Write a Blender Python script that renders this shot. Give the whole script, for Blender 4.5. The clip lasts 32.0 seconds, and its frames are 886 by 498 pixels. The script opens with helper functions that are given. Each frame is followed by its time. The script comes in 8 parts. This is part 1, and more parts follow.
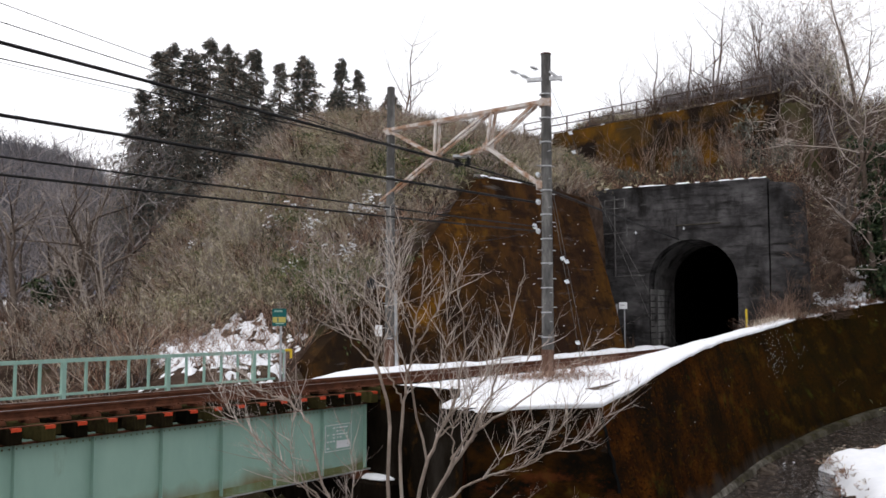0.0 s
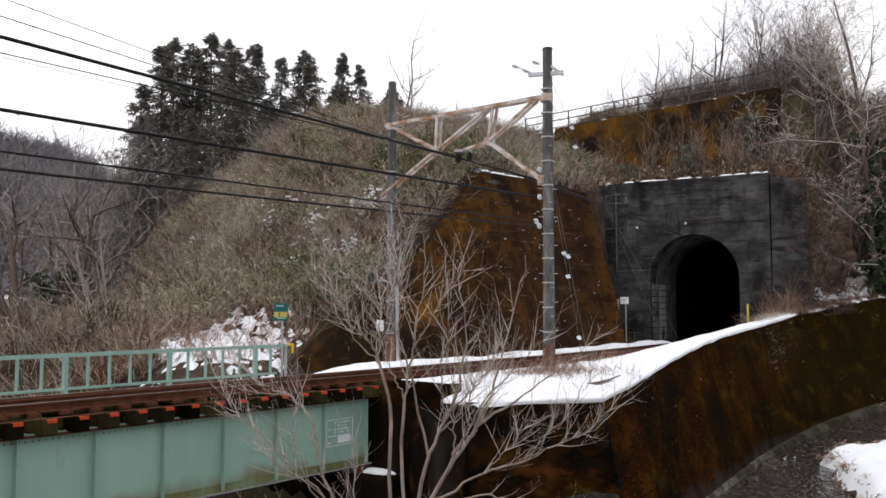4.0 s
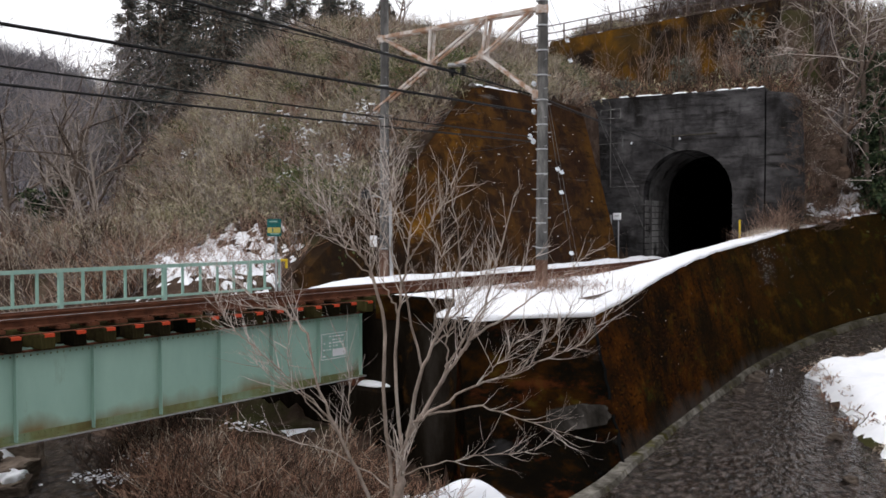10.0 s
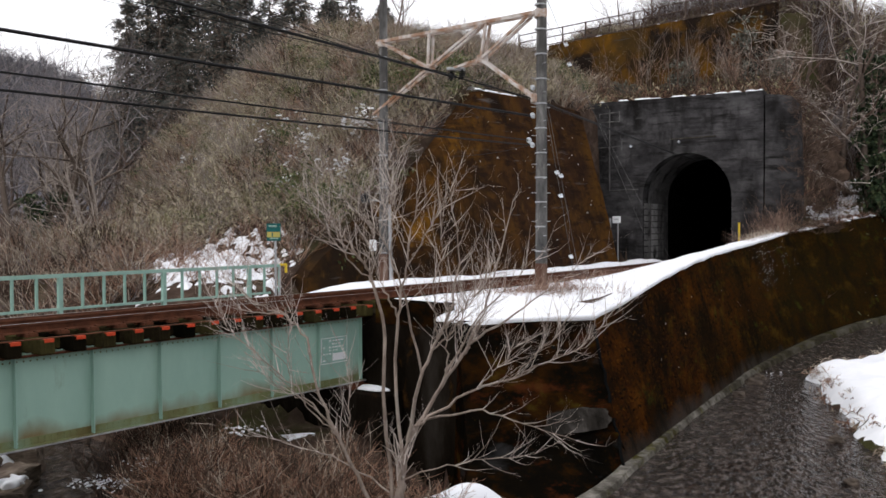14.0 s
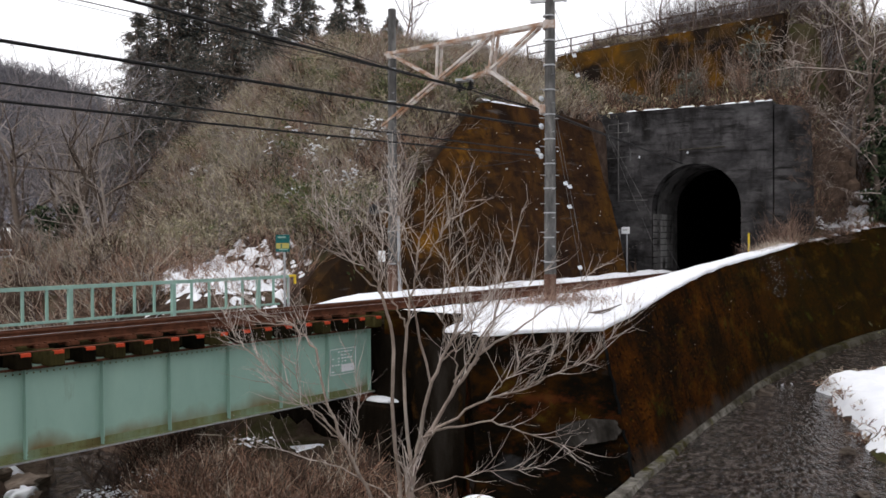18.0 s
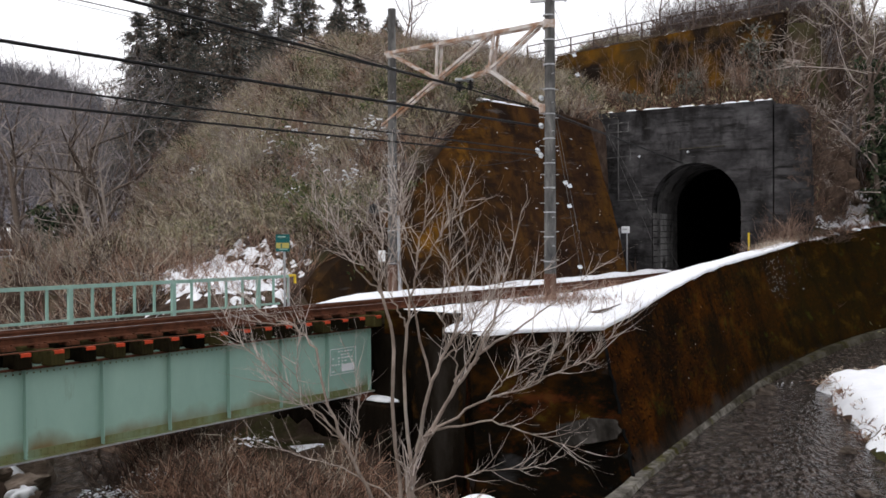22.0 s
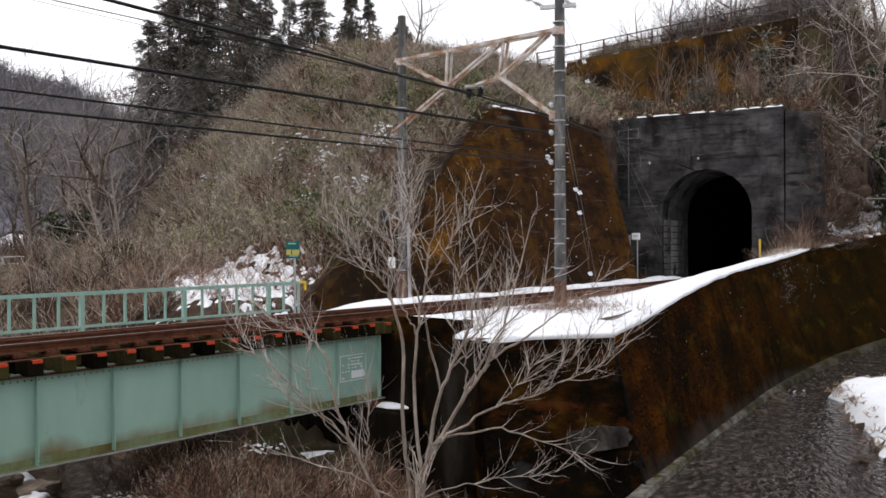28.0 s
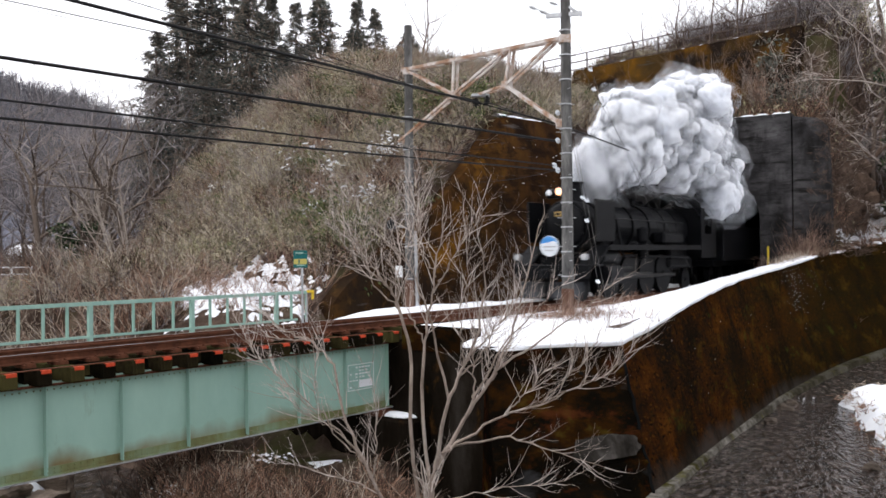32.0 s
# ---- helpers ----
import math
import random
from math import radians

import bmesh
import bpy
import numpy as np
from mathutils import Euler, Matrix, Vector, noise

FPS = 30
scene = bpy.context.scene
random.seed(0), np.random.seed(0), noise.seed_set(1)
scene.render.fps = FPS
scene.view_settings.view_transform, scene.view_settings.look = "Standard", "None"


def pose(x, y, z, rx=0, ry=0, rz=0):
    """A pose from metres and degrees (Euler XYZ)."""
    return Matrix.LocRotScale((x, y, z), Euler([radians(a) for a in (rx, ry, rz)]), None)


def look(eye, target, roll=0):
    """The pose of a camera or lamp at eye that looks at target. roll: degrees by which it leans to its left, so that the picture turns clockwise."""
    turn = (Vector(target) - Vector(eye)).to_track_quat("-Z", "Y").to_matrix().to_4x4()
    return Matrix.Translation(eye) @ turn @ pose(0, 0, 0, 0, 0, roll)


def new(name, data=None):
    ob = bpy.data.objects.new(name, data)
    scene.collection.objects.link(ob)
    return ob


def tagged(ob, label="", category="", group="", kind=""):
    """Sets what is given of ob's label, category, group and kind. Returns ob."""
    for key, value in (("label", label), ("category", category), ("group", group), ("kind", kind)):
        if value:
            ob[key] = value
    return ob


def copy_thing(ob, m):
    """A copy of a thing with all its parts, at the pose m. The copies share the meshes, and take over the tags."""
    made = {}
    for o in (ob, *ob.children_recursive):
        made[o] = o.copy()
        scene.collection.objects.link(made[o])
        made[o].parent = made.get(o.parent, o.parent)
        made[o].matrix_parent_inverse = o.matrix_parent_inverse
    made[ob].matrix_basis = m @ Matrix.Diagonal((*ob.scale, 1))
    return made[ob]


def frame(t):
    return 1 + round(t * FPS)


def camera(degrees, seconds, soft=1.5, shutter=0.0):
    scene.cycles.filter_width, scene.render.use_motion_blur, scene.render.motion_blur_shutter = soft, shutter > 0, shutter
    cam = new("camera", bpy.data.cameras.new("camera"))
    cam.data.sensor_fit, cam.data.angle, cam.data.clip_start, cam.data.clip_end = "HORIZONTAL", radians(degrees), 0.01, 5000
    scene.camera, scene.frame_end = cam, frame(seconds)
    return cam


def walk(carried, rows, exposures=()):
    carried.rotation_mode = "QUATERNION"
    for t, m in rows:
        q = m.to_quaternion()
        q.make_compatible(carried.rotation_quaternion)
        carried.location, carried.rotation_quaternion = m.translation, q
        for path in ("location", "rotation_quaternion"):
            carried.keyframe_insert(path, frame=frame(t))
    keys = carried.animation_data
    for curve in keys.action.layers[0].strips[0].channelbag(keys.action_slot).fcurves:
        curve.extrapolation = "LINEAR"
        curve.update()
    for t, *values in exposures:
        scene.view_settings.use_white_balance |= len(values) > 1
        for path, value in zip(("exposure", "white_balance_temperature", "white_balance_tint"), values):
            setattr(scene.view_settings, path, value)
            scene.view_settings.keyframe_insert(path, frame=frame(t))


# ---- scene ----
# The eye stays in one place; rows are seconds, bearing to the right, look upwards, right side up.
EYE = (0.0, 0.0, 1.5)
cam = camera(53.0, 32.0, soft=1.6, shutter=0.5)
ROWS = [
    (0, -0.28, 4.19, -0.10), (0.5, -0.26, 4.12, -0.25), (1, -0.56, 4.01, -0.21), (1.5, -0.51, 4.18, 0.00), (2, -0.41, 4.03, 0.02),
    (2.5, -0.44, 3.94, -0.23), (3, -0.42, 3.94, -0.17), (3.5, -0.38, 3.90, -0.11), (5.5, -0.28, 3.08, 0.07), (6, 0.05, 1.01, 0.24),
    (6.5, 0.18, -0.23, 0.36), (7, 0.37, -0.92, 0.30), (7.5, 0.42, -1.76, 0.35), (8, 0.35, -1.99, 0.31), (8.5, 0.09, -1.77, 0.12),
    (9, 0.00, -1.68, 0.00), (9.5, -0.02, -1.73, -0.12), (10, 0.06, -1.57, -0.05), (10.5, 0.03, -1.39, -0.23), (11, -0.00, -1.26, -0.37),
    (11.5, 0.01, -1.27, -0.28), (12, 0.10, -1.30, -0.37), (12.5, -0.06, -1.23, -0.27), (13, 0.03, -1.04, -0.23), (13.5, 0.09, -1.20, -0.11),
    (14, 0.09, -1.32, -0.25), (14.5, -0.02, -1.05, 0.01), (16.5, -0.32, -0.59, -0.26), (17, -0.40, -0.51, -0.18), (17.5, -0.36, -0.52, -0.30),
    (18, -0.47, -0.61, -0.32), (18.5, -0.22, -0.52, -0.21), (19, -0.14, -0.55, -0.18), (19.5, -0.18, -0.51, -0.33), (20, -0.26, -0.63, -0.41),
    (20.5, -0.30, -0.57, -0.30), (21, -0.34, -0.47, -0.35), (21.5, -0.62, -0.67, -0.25), (22, -0.47, -0.64, -0.38), (22.5, -0.48, -0.57, -0.34),
    (23, -0.53, -0.50, -0.41), (23.5, -0.64, -0.38, -0.46), (24, -0.80, -0.21, -0.46), (24.5, -0.68, -0.13, -0.39), (25, -0.68, -0.10, -0.55),
    (25.5, -0.73, -0.02, -0.43), (27.5, -0.96, -0.22, -0.40), (28, -1.11, -0.20, -0.39), (28.5, -1.00, -0.01, -0.52), (29, -0.98, -0.02, -0.47),
    (29.5, -0.96, 0.02, -0.52), (30, -1.07, 0.06, -0.48), (30.5, -1.21, 0.21, -0.53), (31, -1.28, 0.43, -0.47), (31.5, -1.35, 0.32, -0.44),
    (32, -1.57, 0.36, -0.66),
]


def aim(bearing, up, lean):
    return pose(*EYE, 90 + up, 0, -bearing) @ pose(0, 0, 0, 0, 0, lean)


walk(cam, [(t, aim(b, u, r)) for t, b, u, r in ROWS], [(0, 0.25, 6500, 13), (28.4, 0.25, 6500, 13), (30, 0.40, 6470, 13), (31, 0.54, 6430, 13), (32, 0.62, 6400, 13)])

# ---- light: a bright overcast winter sky ----
world = bpy.data.worlds.new("overcast_sky")
scene.world = world
world.use_nodes = True
wn, wl = world.node_tree.nodes, world.node_tree.links
sky = wn.new("ShaderNodeTexSky")
sky.sky_type, sky.sun_disc = "NISHITA", False
sky.sun_elevation, sky.sun_rotation = radians(38), radians(-60)
sky.dust_density, sky.air_density = 6.0, 1.5
grey = wn.new("ShaderNodeHueSaturation")
grey.inputs["Saturation"].default_value = 0.12
cloud = wn.new("ShaderNodeMix")
cloud.data_type = "RGBA"
cloud.inputs[0].default_value = 0.75
cloud.inputs[7].default_value = (11.0, 11.2, 11.6, 1)
wl.new(sky.outputs[0], grey.inputs["Color"])
wl.new(grey.outputs[0], cloud.inputs[6])
wl.new(cloud.outputs[2], wn["Background"].inputs["Color"])
wn["Background"].inputs["Strength"].default_value = 0.11
sun = new("sun", bpy.data.lights.new("sun", "SUN"))
sun.data.energy, sun.data.angle, sun.data.color = 0.7, radians(25), (1.0, 0.97, 0.93)
sun.matrix_world = look((-30, -20, 40), (0, 20, 0))

# ---- materials ----


def mat(name, stops, scale=3.0, stretch=(1, 1, 1), rough=0.8, metal=0.0, bump=0.3, fine=25.0, stain=None, by=None, spec=0.06, depth=0.03):
    """A surface whose colour runs over the stops (place, colour) by noise, with fine relief, and a second stain layer
    (colour, scale, from, to, stretch). by: 'island' or 'object' varies it from piece to piece."""
    m = bpy.data.materials.new(name)
    m.use_nodes = True
    n, l = m.node_tree.nodes, m.node_tree.links
    b = n["Principled BSDF"]
    tc = n.new("ShaderNodeTexCoord")

    def noised(sc, st, det=8.0):
        mp = n.new("ShaderNodeMapping")
        mp.inputs["Scale"].default_value = st
        tx = n.new("ShaderNodeTexNoise")
        tx.inputs["Scale"].default_value, tx.inputs["Detail"].default_value, tx.inputs["Roughness"].default_value = sc, det, 0.65
        l.new(tc.outputs["Object"], mp.inputs[0])
        l.new(mp.outputs[0], tx.inputs["Vector"])
        return tx.outputs[0]

    ramp = n.new("ShaderNodeValToRGB")
    e = ramp.color_ramp.elements
    while len(e) < len(stops):
        e.new(0.5)
    for k, (p, c) in zip(e, stops):
        k.position, k.color = p, (*c, 1)
    value = noised(scale, stretch)
    if by:
        src = n.new("ShaderNodeNewGeometry").outputs["Random Per Island"] if by == "island" else n.new("ShaderNodeObjectInfo").outputs["Random"]
        mix = n.new("ShaderNodeMix")
        mix.inputs[0].default_value = 0.6
        l.new(value, mix.inputs[2])
        l.new(src, mix.inputs[3])
        value = mix.outputs[0]
    l.new(value, ramp.inputs[0])
    colour = ramp.outputs[0]
    for c, sc, lo, hi, st in ([stain] if isinstance(stain, tuple) else stain or []):
        r2 = n.new("ShaderNodeMapRange")
        r2.inputs[1].default_value, r2.inputs[2].default_value = lo, hi
        l.new(noised(sc, st), r2.inputs[0])
        mx = n.new("ShaderNodeMix")
        mx.data_type = "RGBA"
        mx.inputs[7].default_value = (*c, 1)
        l.new(r2.outputs[0], mx.inputs[0])
        l.new(colour, mx.inputs[6])
        colour = mx.outputs[2]
    l.new(colour, b.inputs["Base Color"])
    b.inputs["Roughness"].default_value, b.inputs["Metallic"].default_value = rough, metal
    b.inputs["Specular IOR Level"].default_value = spec
    if bump:
        bp = n.new("ShaderNodeBump")
        bp.inputs["Strength"].default_value, bp.inputs["Distance"].default_value = bump, depth
        l.new(noised(fine, (1, 1, 1), 6.0), bp.inputs["Height"])
        l.new(bp.outputs[0], b.inputs["Normal"])
    return m


UP = (1, 1, 0.12)
EARTH = mat("leaf_litter", [(0.3, (0.024, 0.016, 0.012)), (0.5, (0.065, 0.045, 0.035)), (0.7, (0.135, 0.098, 0.075))], 1.5, bump=0.9, fine=9, depth=0.12,
            stain=((0.05, 0.05, 0.02), 0.35, 0.5, 0.65, (1, 1, 1)), spec=0.0)
SNOW = mat("settled_snow", [(0.3, (0.74, 0.76, 0.80)), (0.7, (0.88, 0.89, 0.91))], 1.2, rough=0.6, bump=0.5, fine=5, depth=0.06)
PORTAL = mat("sooty_concrete", [(0.3, (0.016, 0.0152, 0.0156)), (0.5, (0.043, 0.041, 0.0418)), (0.72, (0.105, 0.101, 0.102))], 1.3, (0.6, 0.6, 0.9), rough=0.9, bump=0.5, fine=14,
             stain=[((0.016, 0.015, 0.0145), 1.2, 0.50, 0.66, (0.5, 0.5, 3.6)), ((0.012, 0.011, 0.0105), 0.9, 0.50, 0.66, (1, 1, 0.35)), ((0.075, 0.072, 0.071), 4.5, 0.60, 0.72, (0.3, 0.3, 2.6)), ((0.15, 0.15, 0.15), 2.6, 0.66, 0.76, (1, 1, 0.14))], spec=0.0)
# lining stone, its grey raised to carry the daylight at the tunnel mouth
LINING = mat("lining_stone_with_daylight", [(0.3, (0.10, 0.097, 0.095)), (0.5, (0.21, 0.20, 0.196)), (0.72, (0.38, 0.37, 0.36))], 2.2, (0.5, 0.5, 1.4), rough=0.9, bump=0.6, fine=10, by="island",
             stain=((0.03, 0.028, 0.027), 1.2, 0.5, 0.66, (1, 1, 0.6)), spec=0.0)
# soot plus the unlit depth of the tunnel, both put into this near-black
SOOT_DARK = mat("tunnel_soot_and_dark", [(0.3, (0.003, 0.003, 0.003)), (0.7, (0.010, 0.010, 0.010))], 1.5, rough=0.95, bump=0.4, spec=0.0)
MOSS = mat("mossy_rusty_concrete", [(0.34, (0.016, 0.009, 0.005)), (0.50, (0.055, 0.026, 0.009)), (0.64, (0.165, 0.074, 0.010)), (0.80, (0.25, 0.125, 0.014))], 0.6, (1, 1, 1.0), rough=0.9,
           bump=0.5, fine=10, stain=[((0.012, 0.009, 0.0075), 0.5, 0.48, 0.70, (1, 1, 0.9)), ((0.02, 0.012, 0.007), 2.2, 0.54, 0.66, (1, 1, 0.15))], spec=0.0)
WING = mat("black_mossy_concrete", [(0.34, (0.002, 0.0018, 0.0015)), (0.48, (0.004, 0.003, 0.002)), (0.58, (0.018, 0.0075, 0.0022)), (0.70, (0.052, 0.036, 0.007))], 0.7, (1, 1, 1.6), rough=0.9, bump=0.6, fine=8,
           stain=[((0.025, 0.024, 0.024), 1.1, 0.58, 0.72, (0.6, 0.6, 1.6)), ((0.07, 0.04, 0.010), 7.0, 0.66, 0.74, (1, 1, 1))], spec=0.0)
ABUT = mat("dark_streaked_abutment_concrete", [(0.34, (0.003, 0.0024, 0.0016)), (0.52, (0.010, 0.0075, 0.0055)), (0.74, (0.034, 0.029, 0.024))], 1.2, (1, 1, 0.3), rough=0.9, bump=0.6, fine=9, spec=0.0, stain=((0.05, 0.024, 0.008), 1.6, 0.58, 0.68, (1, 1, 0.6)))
BARE = mat("bare_spalled_concrete", [(0.34, (0.008, 0.007, 0.006)), (0.52, (0.026, 0.023, 0.020)), (0.74, (0.085, 0.078, 0.07))], 2.2, (1, 1, 0.4), rough=0.9, bump=0.7, fine=9, spec=0.0)
ALGAE = mat("orange_algae_on_concrete", [(0.32, (0.008, 0.004, 0.0026)), (0.47, (0.026, 0.0095, 0.0034)), (0.60, (0.046, 0.0155, 0.0034)), (0.78, (0.072, 0.028, 0.0055))], 1.6, (0.35, 0.35, 0.8), rough=0.9,
            bump=0.6, fine=12, stain=[((0.008, 0.0055, 0.004), 0.6, 0.47, 0.64, (0.4, 0.4, 1.0)), ((0.010, 0.0055, 0.0035), 1.3, 0.52, 0.62, (1, 1, 0.16)), ((0.075, 0.03, 0.006), 22.0, 0.57, 0.67, (0.4, 0.4, 0.7)), ((0.005, 0.0035, 0.0025), 16.0, 0.53, 0.63, (0.4, 0.4, 0.7)), ((0.11, 0.10, 0.09), 2.2, 0.71, 0.77, (0.5, 0.5, 3))], spec=0.0)
GOLD = mat("golden_moss_on_concrete", [(0.3, (0.02, 0.014, 0.008)), (0.46, (0.05, 0.029, 0.010)), (0.58, (0.098, 0.046, 0.0075)), (0.76, (0.165, 0.086, 0.011))], 0.5, (1, 1, 0.8), rough=0.9, bump=0.5, fine=10,
           stain=[((0.014, 0.010, 0.008), 0.55, 0.45, 0.60, (1, 1, 0.8)), ((0.045, 0.042, 0.038), 1.4, 0.60, 0.68, (0.3, 0.3, 2.5))], spec=0.0)
FOOTING = mat("worn_wet_concrete", [(0.3, (0.05, 0.046, 0.038)), (0.7, (0.26, 0.24, 0.21))], 2.0, rough=0.7, bump=0.6, fine=12, stain=[((0.05, 0.045, 0.012), 1.1, 0.54, 0.64, (1, 1, 1))], spec=0.0)
FENCE = mat("weathered_brown_fence_paint", [(0.3, (0.05, 0.036, 0.030)), (0.7, (0.13, 0.10, 0.085))], 5, rough=0.8, bump=0.2, spec=0.06)
RUST = mat("rusty_steel_and_shaded_flange", [(0.3, (0.05, 0.02, 0.012)), (0.7, (0.14, 0.055, 0.03))], 5, rough=0.75, metal=0.2, bump=0.2)
RAILHEAD = mat("polished_rail_head", [(0.3, (0.22, 0.19, 0.18)), (0.7, (0.36, 0.34, 0.33))], 4, rough=0.35, metal=0.8, bump=0.05)
TIMBER = mat("weathered_sleeper_wood", [(0.25, (0.003, 0.003, 0.002)), (0.5, (0.013, 0.010, 0.006)), (0.75, (0.055, 0.048, 0.018))], 6, (1, 6, 1), rough=0.9, bump=0.5, by="object", spec=0.0)
ORANGE = mat("orange_marking_paint", [(0.3, (0.40, 0.045, 0.02)), (0.7, (0.60, 0.09, 0.035))], 6, rough=0.6, bump=0.1)
GREEN = mat("faded_green_bridge_paint", [(0.3, (0.245, 0.39, 0.325)), (0.7, (0.315, 0.475, 0.395))], 1.2, (1, 1, 0.4), rough=0.5, bump=0.06, spec=0.1,
            stain=((0.15, 0.16, 0.10), 1.5, 0.66, 0.84, (1, 1, 0.3)))
GRIME = mat("rust_stained_green_paint", [(0.35, (0.20, 0.28, 0.20)), (0.5, (0.155, 0.17, 0.08)), (0.68, (0.10, 0.06, 0.02))], 0.8, (1, 1, 0.6), rough=0.7, bump=0.15)


def run_down(m, colour, low, high):
    """Rust and dirt that has crept up a girder web from its lower edge, in uneven tongues."""
    n, l = m.node_tree.nodes, m.node_tree.links
    b = n["Principled BSDF"]
    src = b.inputs["Base Color"].links[0].from_socket
    tc, sep, nz, mp, mr, ad, mx = (n.new(k) for k in ("ShaderNodeTexCoord", "ShaderNodeSeparateXYZ", "ShaderNodeTexNoise", "ShaderNodeMapping", "ShaderNodeMapRange", "ShaderNodeMath", "ShaderNodeMix"))
    mp.inputs["Scale"].default_value = (1, 1, 0.5)
    nz.inputs["Scale"].default_value, nz.inputs["Detail"].default_value = 0.9, 5
    ad.operation, ad.inputs[2].default_value = "MULTIPLY_ADD", -0.56
    ad.inputs[1].default_value = 1.1
    l.new(tc.outputs["Object"], mp.inputs[0]), l.new(mp.outputs[0], nz.inputs["Vector"])
    l.new(tc.outputs["Object"], sep.inputs[0])
    l.new(nz.outputs[0], ad.inputs[0])
    sub_ = n.new("ShaderNodeMath")
    sub_.operation = "SUBTRACT"
    l.new(sep.outputs[2], sub_.inputs[0]), l.new(ad.outputs[0], sub_.inputs[1])
    mr.inputs[1].default_value, mr.inputs[2].default_value, mr.inputs[3].default_value, mr.inputs[4].default_value = low, high, 0.85, 0.0
    l.new(sub_.outputs[0], mr.inputs[0])
    mx.data_type = "RGBA"
    mx.inputs[7].default_value = (*colour, 1)
    l.new(mr.outputs[0], mx.inputs[0]), l.new(src, mx.inputs[6]), l.new(mx.outputs[2], b.inputs["Base Color"])
    return m


def overlay(m, colour, scale, low, high, stretch, most=0.85):
    """One more layer of growth or stain on a finished surface."""
    n, l = m.node_tree.nodes, m.node_tree.links
    b = n["Principled BSDF"]
    src = b.inputs["Base Color"].links[0].from_socket
    tc, mp, nz, mr, mx = (n.new("ShaderNode" + k) for k in ("TexCoord", "Mapping", "TexNoise", "MapRange", "Mix"))
    mp.inputs["Scale"].default_value = stretch
    nz.inputs["Scale"].default_value, nz.inputs["Detail"].default_value, nz.inputs["Roughness"].default_value = scale, 9, 0.7
    mr.inputs[1].default_value, mr.inputs[2].default_value, mr.inputs[3].default_value, mr.inputs[4].default_value = low, high, 0.0, most
    l.new(tc.outputs["Object"], mp.inputs[0]), l.new(mp.outputs[0], nz.inputs["Vector"]), l.new(nz.outputs[0], mr.inputs[0])
    mx.data_type = "RGBA"
    mx.inputs[7].default_value = (*colour, 1)
    l.new(mr.outputs[0], mx.inputs[0]), l.new(src, mx.inputs[6]), l.new(mx.outputs[2], b.inputs["Base Color"])
    return m


def zone(m, colour, low, high, ragged=6.0):
    """A second growth that takes over further along the wall, with a ragged margin."""
    n, l = m.node_tree.nodes, m.node_tree.links
    b = n["Principled BSDF"]
    src = b.inputs["Base Color"].links[0].from_socket
    tc, sep, nz, ad, mr, mx = (n.new(k) for k in ("ShaderNodeTexCoord", "ShaderNodeSeparateXYZ", "ShaderNodeTexNoise", "ShaderNodeMath", "ShaderNodeMapRange", "ShaderNodeMix"))
    nz.inputs["Scale"].default_value, nz.inputs["Detail"].default_value = 0.6, 8
    ad.operation, ad.inputs[1].default_value = "MULTIPLY_ADD", ragged
    l.new(tc.outputs["Object"], sep.inputs[0]), l.new(tc.outputs["Object"], nz.inputs["Vector"])
    l.new(nz.outputs[0], ad.inputs[0]), l.new(sep.outputs[0], ad.inputs[2])
    mr.inputs[1].default_value, mr.inputs[2].default_value, mr.inputs[3].default_value, mr.inputs[4].default_value = low, high, 0.0, 0.72
    l.new(ad.outputs[0], mr.inputs[0])
    mx.data_type = "RGBA"
    mx.inputs[7].default_value = (*colour, 1)
    l.new(mr.outputs[0], mx.inputs[0]), l.new(src, mx.inputs[6]), l.new(mx.outputs[2], b.inputs["Base Color"])
    return m


zone(ALGAE, (0.012, 0.0085, 0.0028), 8.5, 17.0)
run_down(ALGAE, (0.034, 0.029, 0.025), -3.3, -2.85)
zone(MOSS, (0.030, 0.016, 0.011), 4.2, 5.9)
zone(MOSS, (0.085, 0.040, 0.010), 7.6, 8.9, 3.0)
zone(MOSS, (0.020, 0.014, 0.010), 1.6, 0.4)
overlay(MOSS, (0.014, 0.0095, 0.0075), 0.9, 0.50, 0.66, (1, 1, 0.4))
overlay(MOSS, (0.085, 0.045, 0.014), 2.4, 0.56, 0.68, (1, 1, 0.7), 0.6)
overlay(MOSS, (0.016, 0.010, 0.008), 1.5, 0.50, 0.59, (0.5, 0.5, 1.7), 0.75)
overlay(MOSS, (0.070, 0.032, 0.010), 0.8, 0.54, 0.64, (1, 1, 0.8), 0.6)
overlay(MOSS, (0.10, 0.09, 0.084), 1.5, 0.60, 0.68, (0.35, 0.35, 3.2), 0.65)
overlay(ALGAE, (0.006, 0.0045, 0.003), 0.55, 0.50, 0.62, (1, 1, 0.6), 0.75)
overlay(ALGAE, (0.055, 0.030, 0.006), 1.3, 0.55, 0.68, (0.6, 0.6, 0.9), 0.55)
overlay(ALGAE, (0.035, 0.036, 0.008), 0.8, 0.60, 0.70, (1, 1, 1.6), 0.6)
overlay(ALGAE, (0.10, 0.09, 0.08), 5.0, 0.70, 0.76, (0.5, 0.5, 2.0), 0.7)
zone(FOOTING, (0.022, 0.019, 0.009), 10.5, 15.0)
overlay(FOOTING, (0.018, 0.015, 0.008), 0.7, 0.46, 0.60, (1, 1, 1), 0.8)
overlay(FOOTING, (0.085, 0.078, 0.02), 1.6, 0.58, 0.68, (1, 1, 1), 0.7)
overlay(WING, (0.055, 0.016, 0.006), 0.9, 0.56, 0.66, (1, 1, 2.0), 0.6)
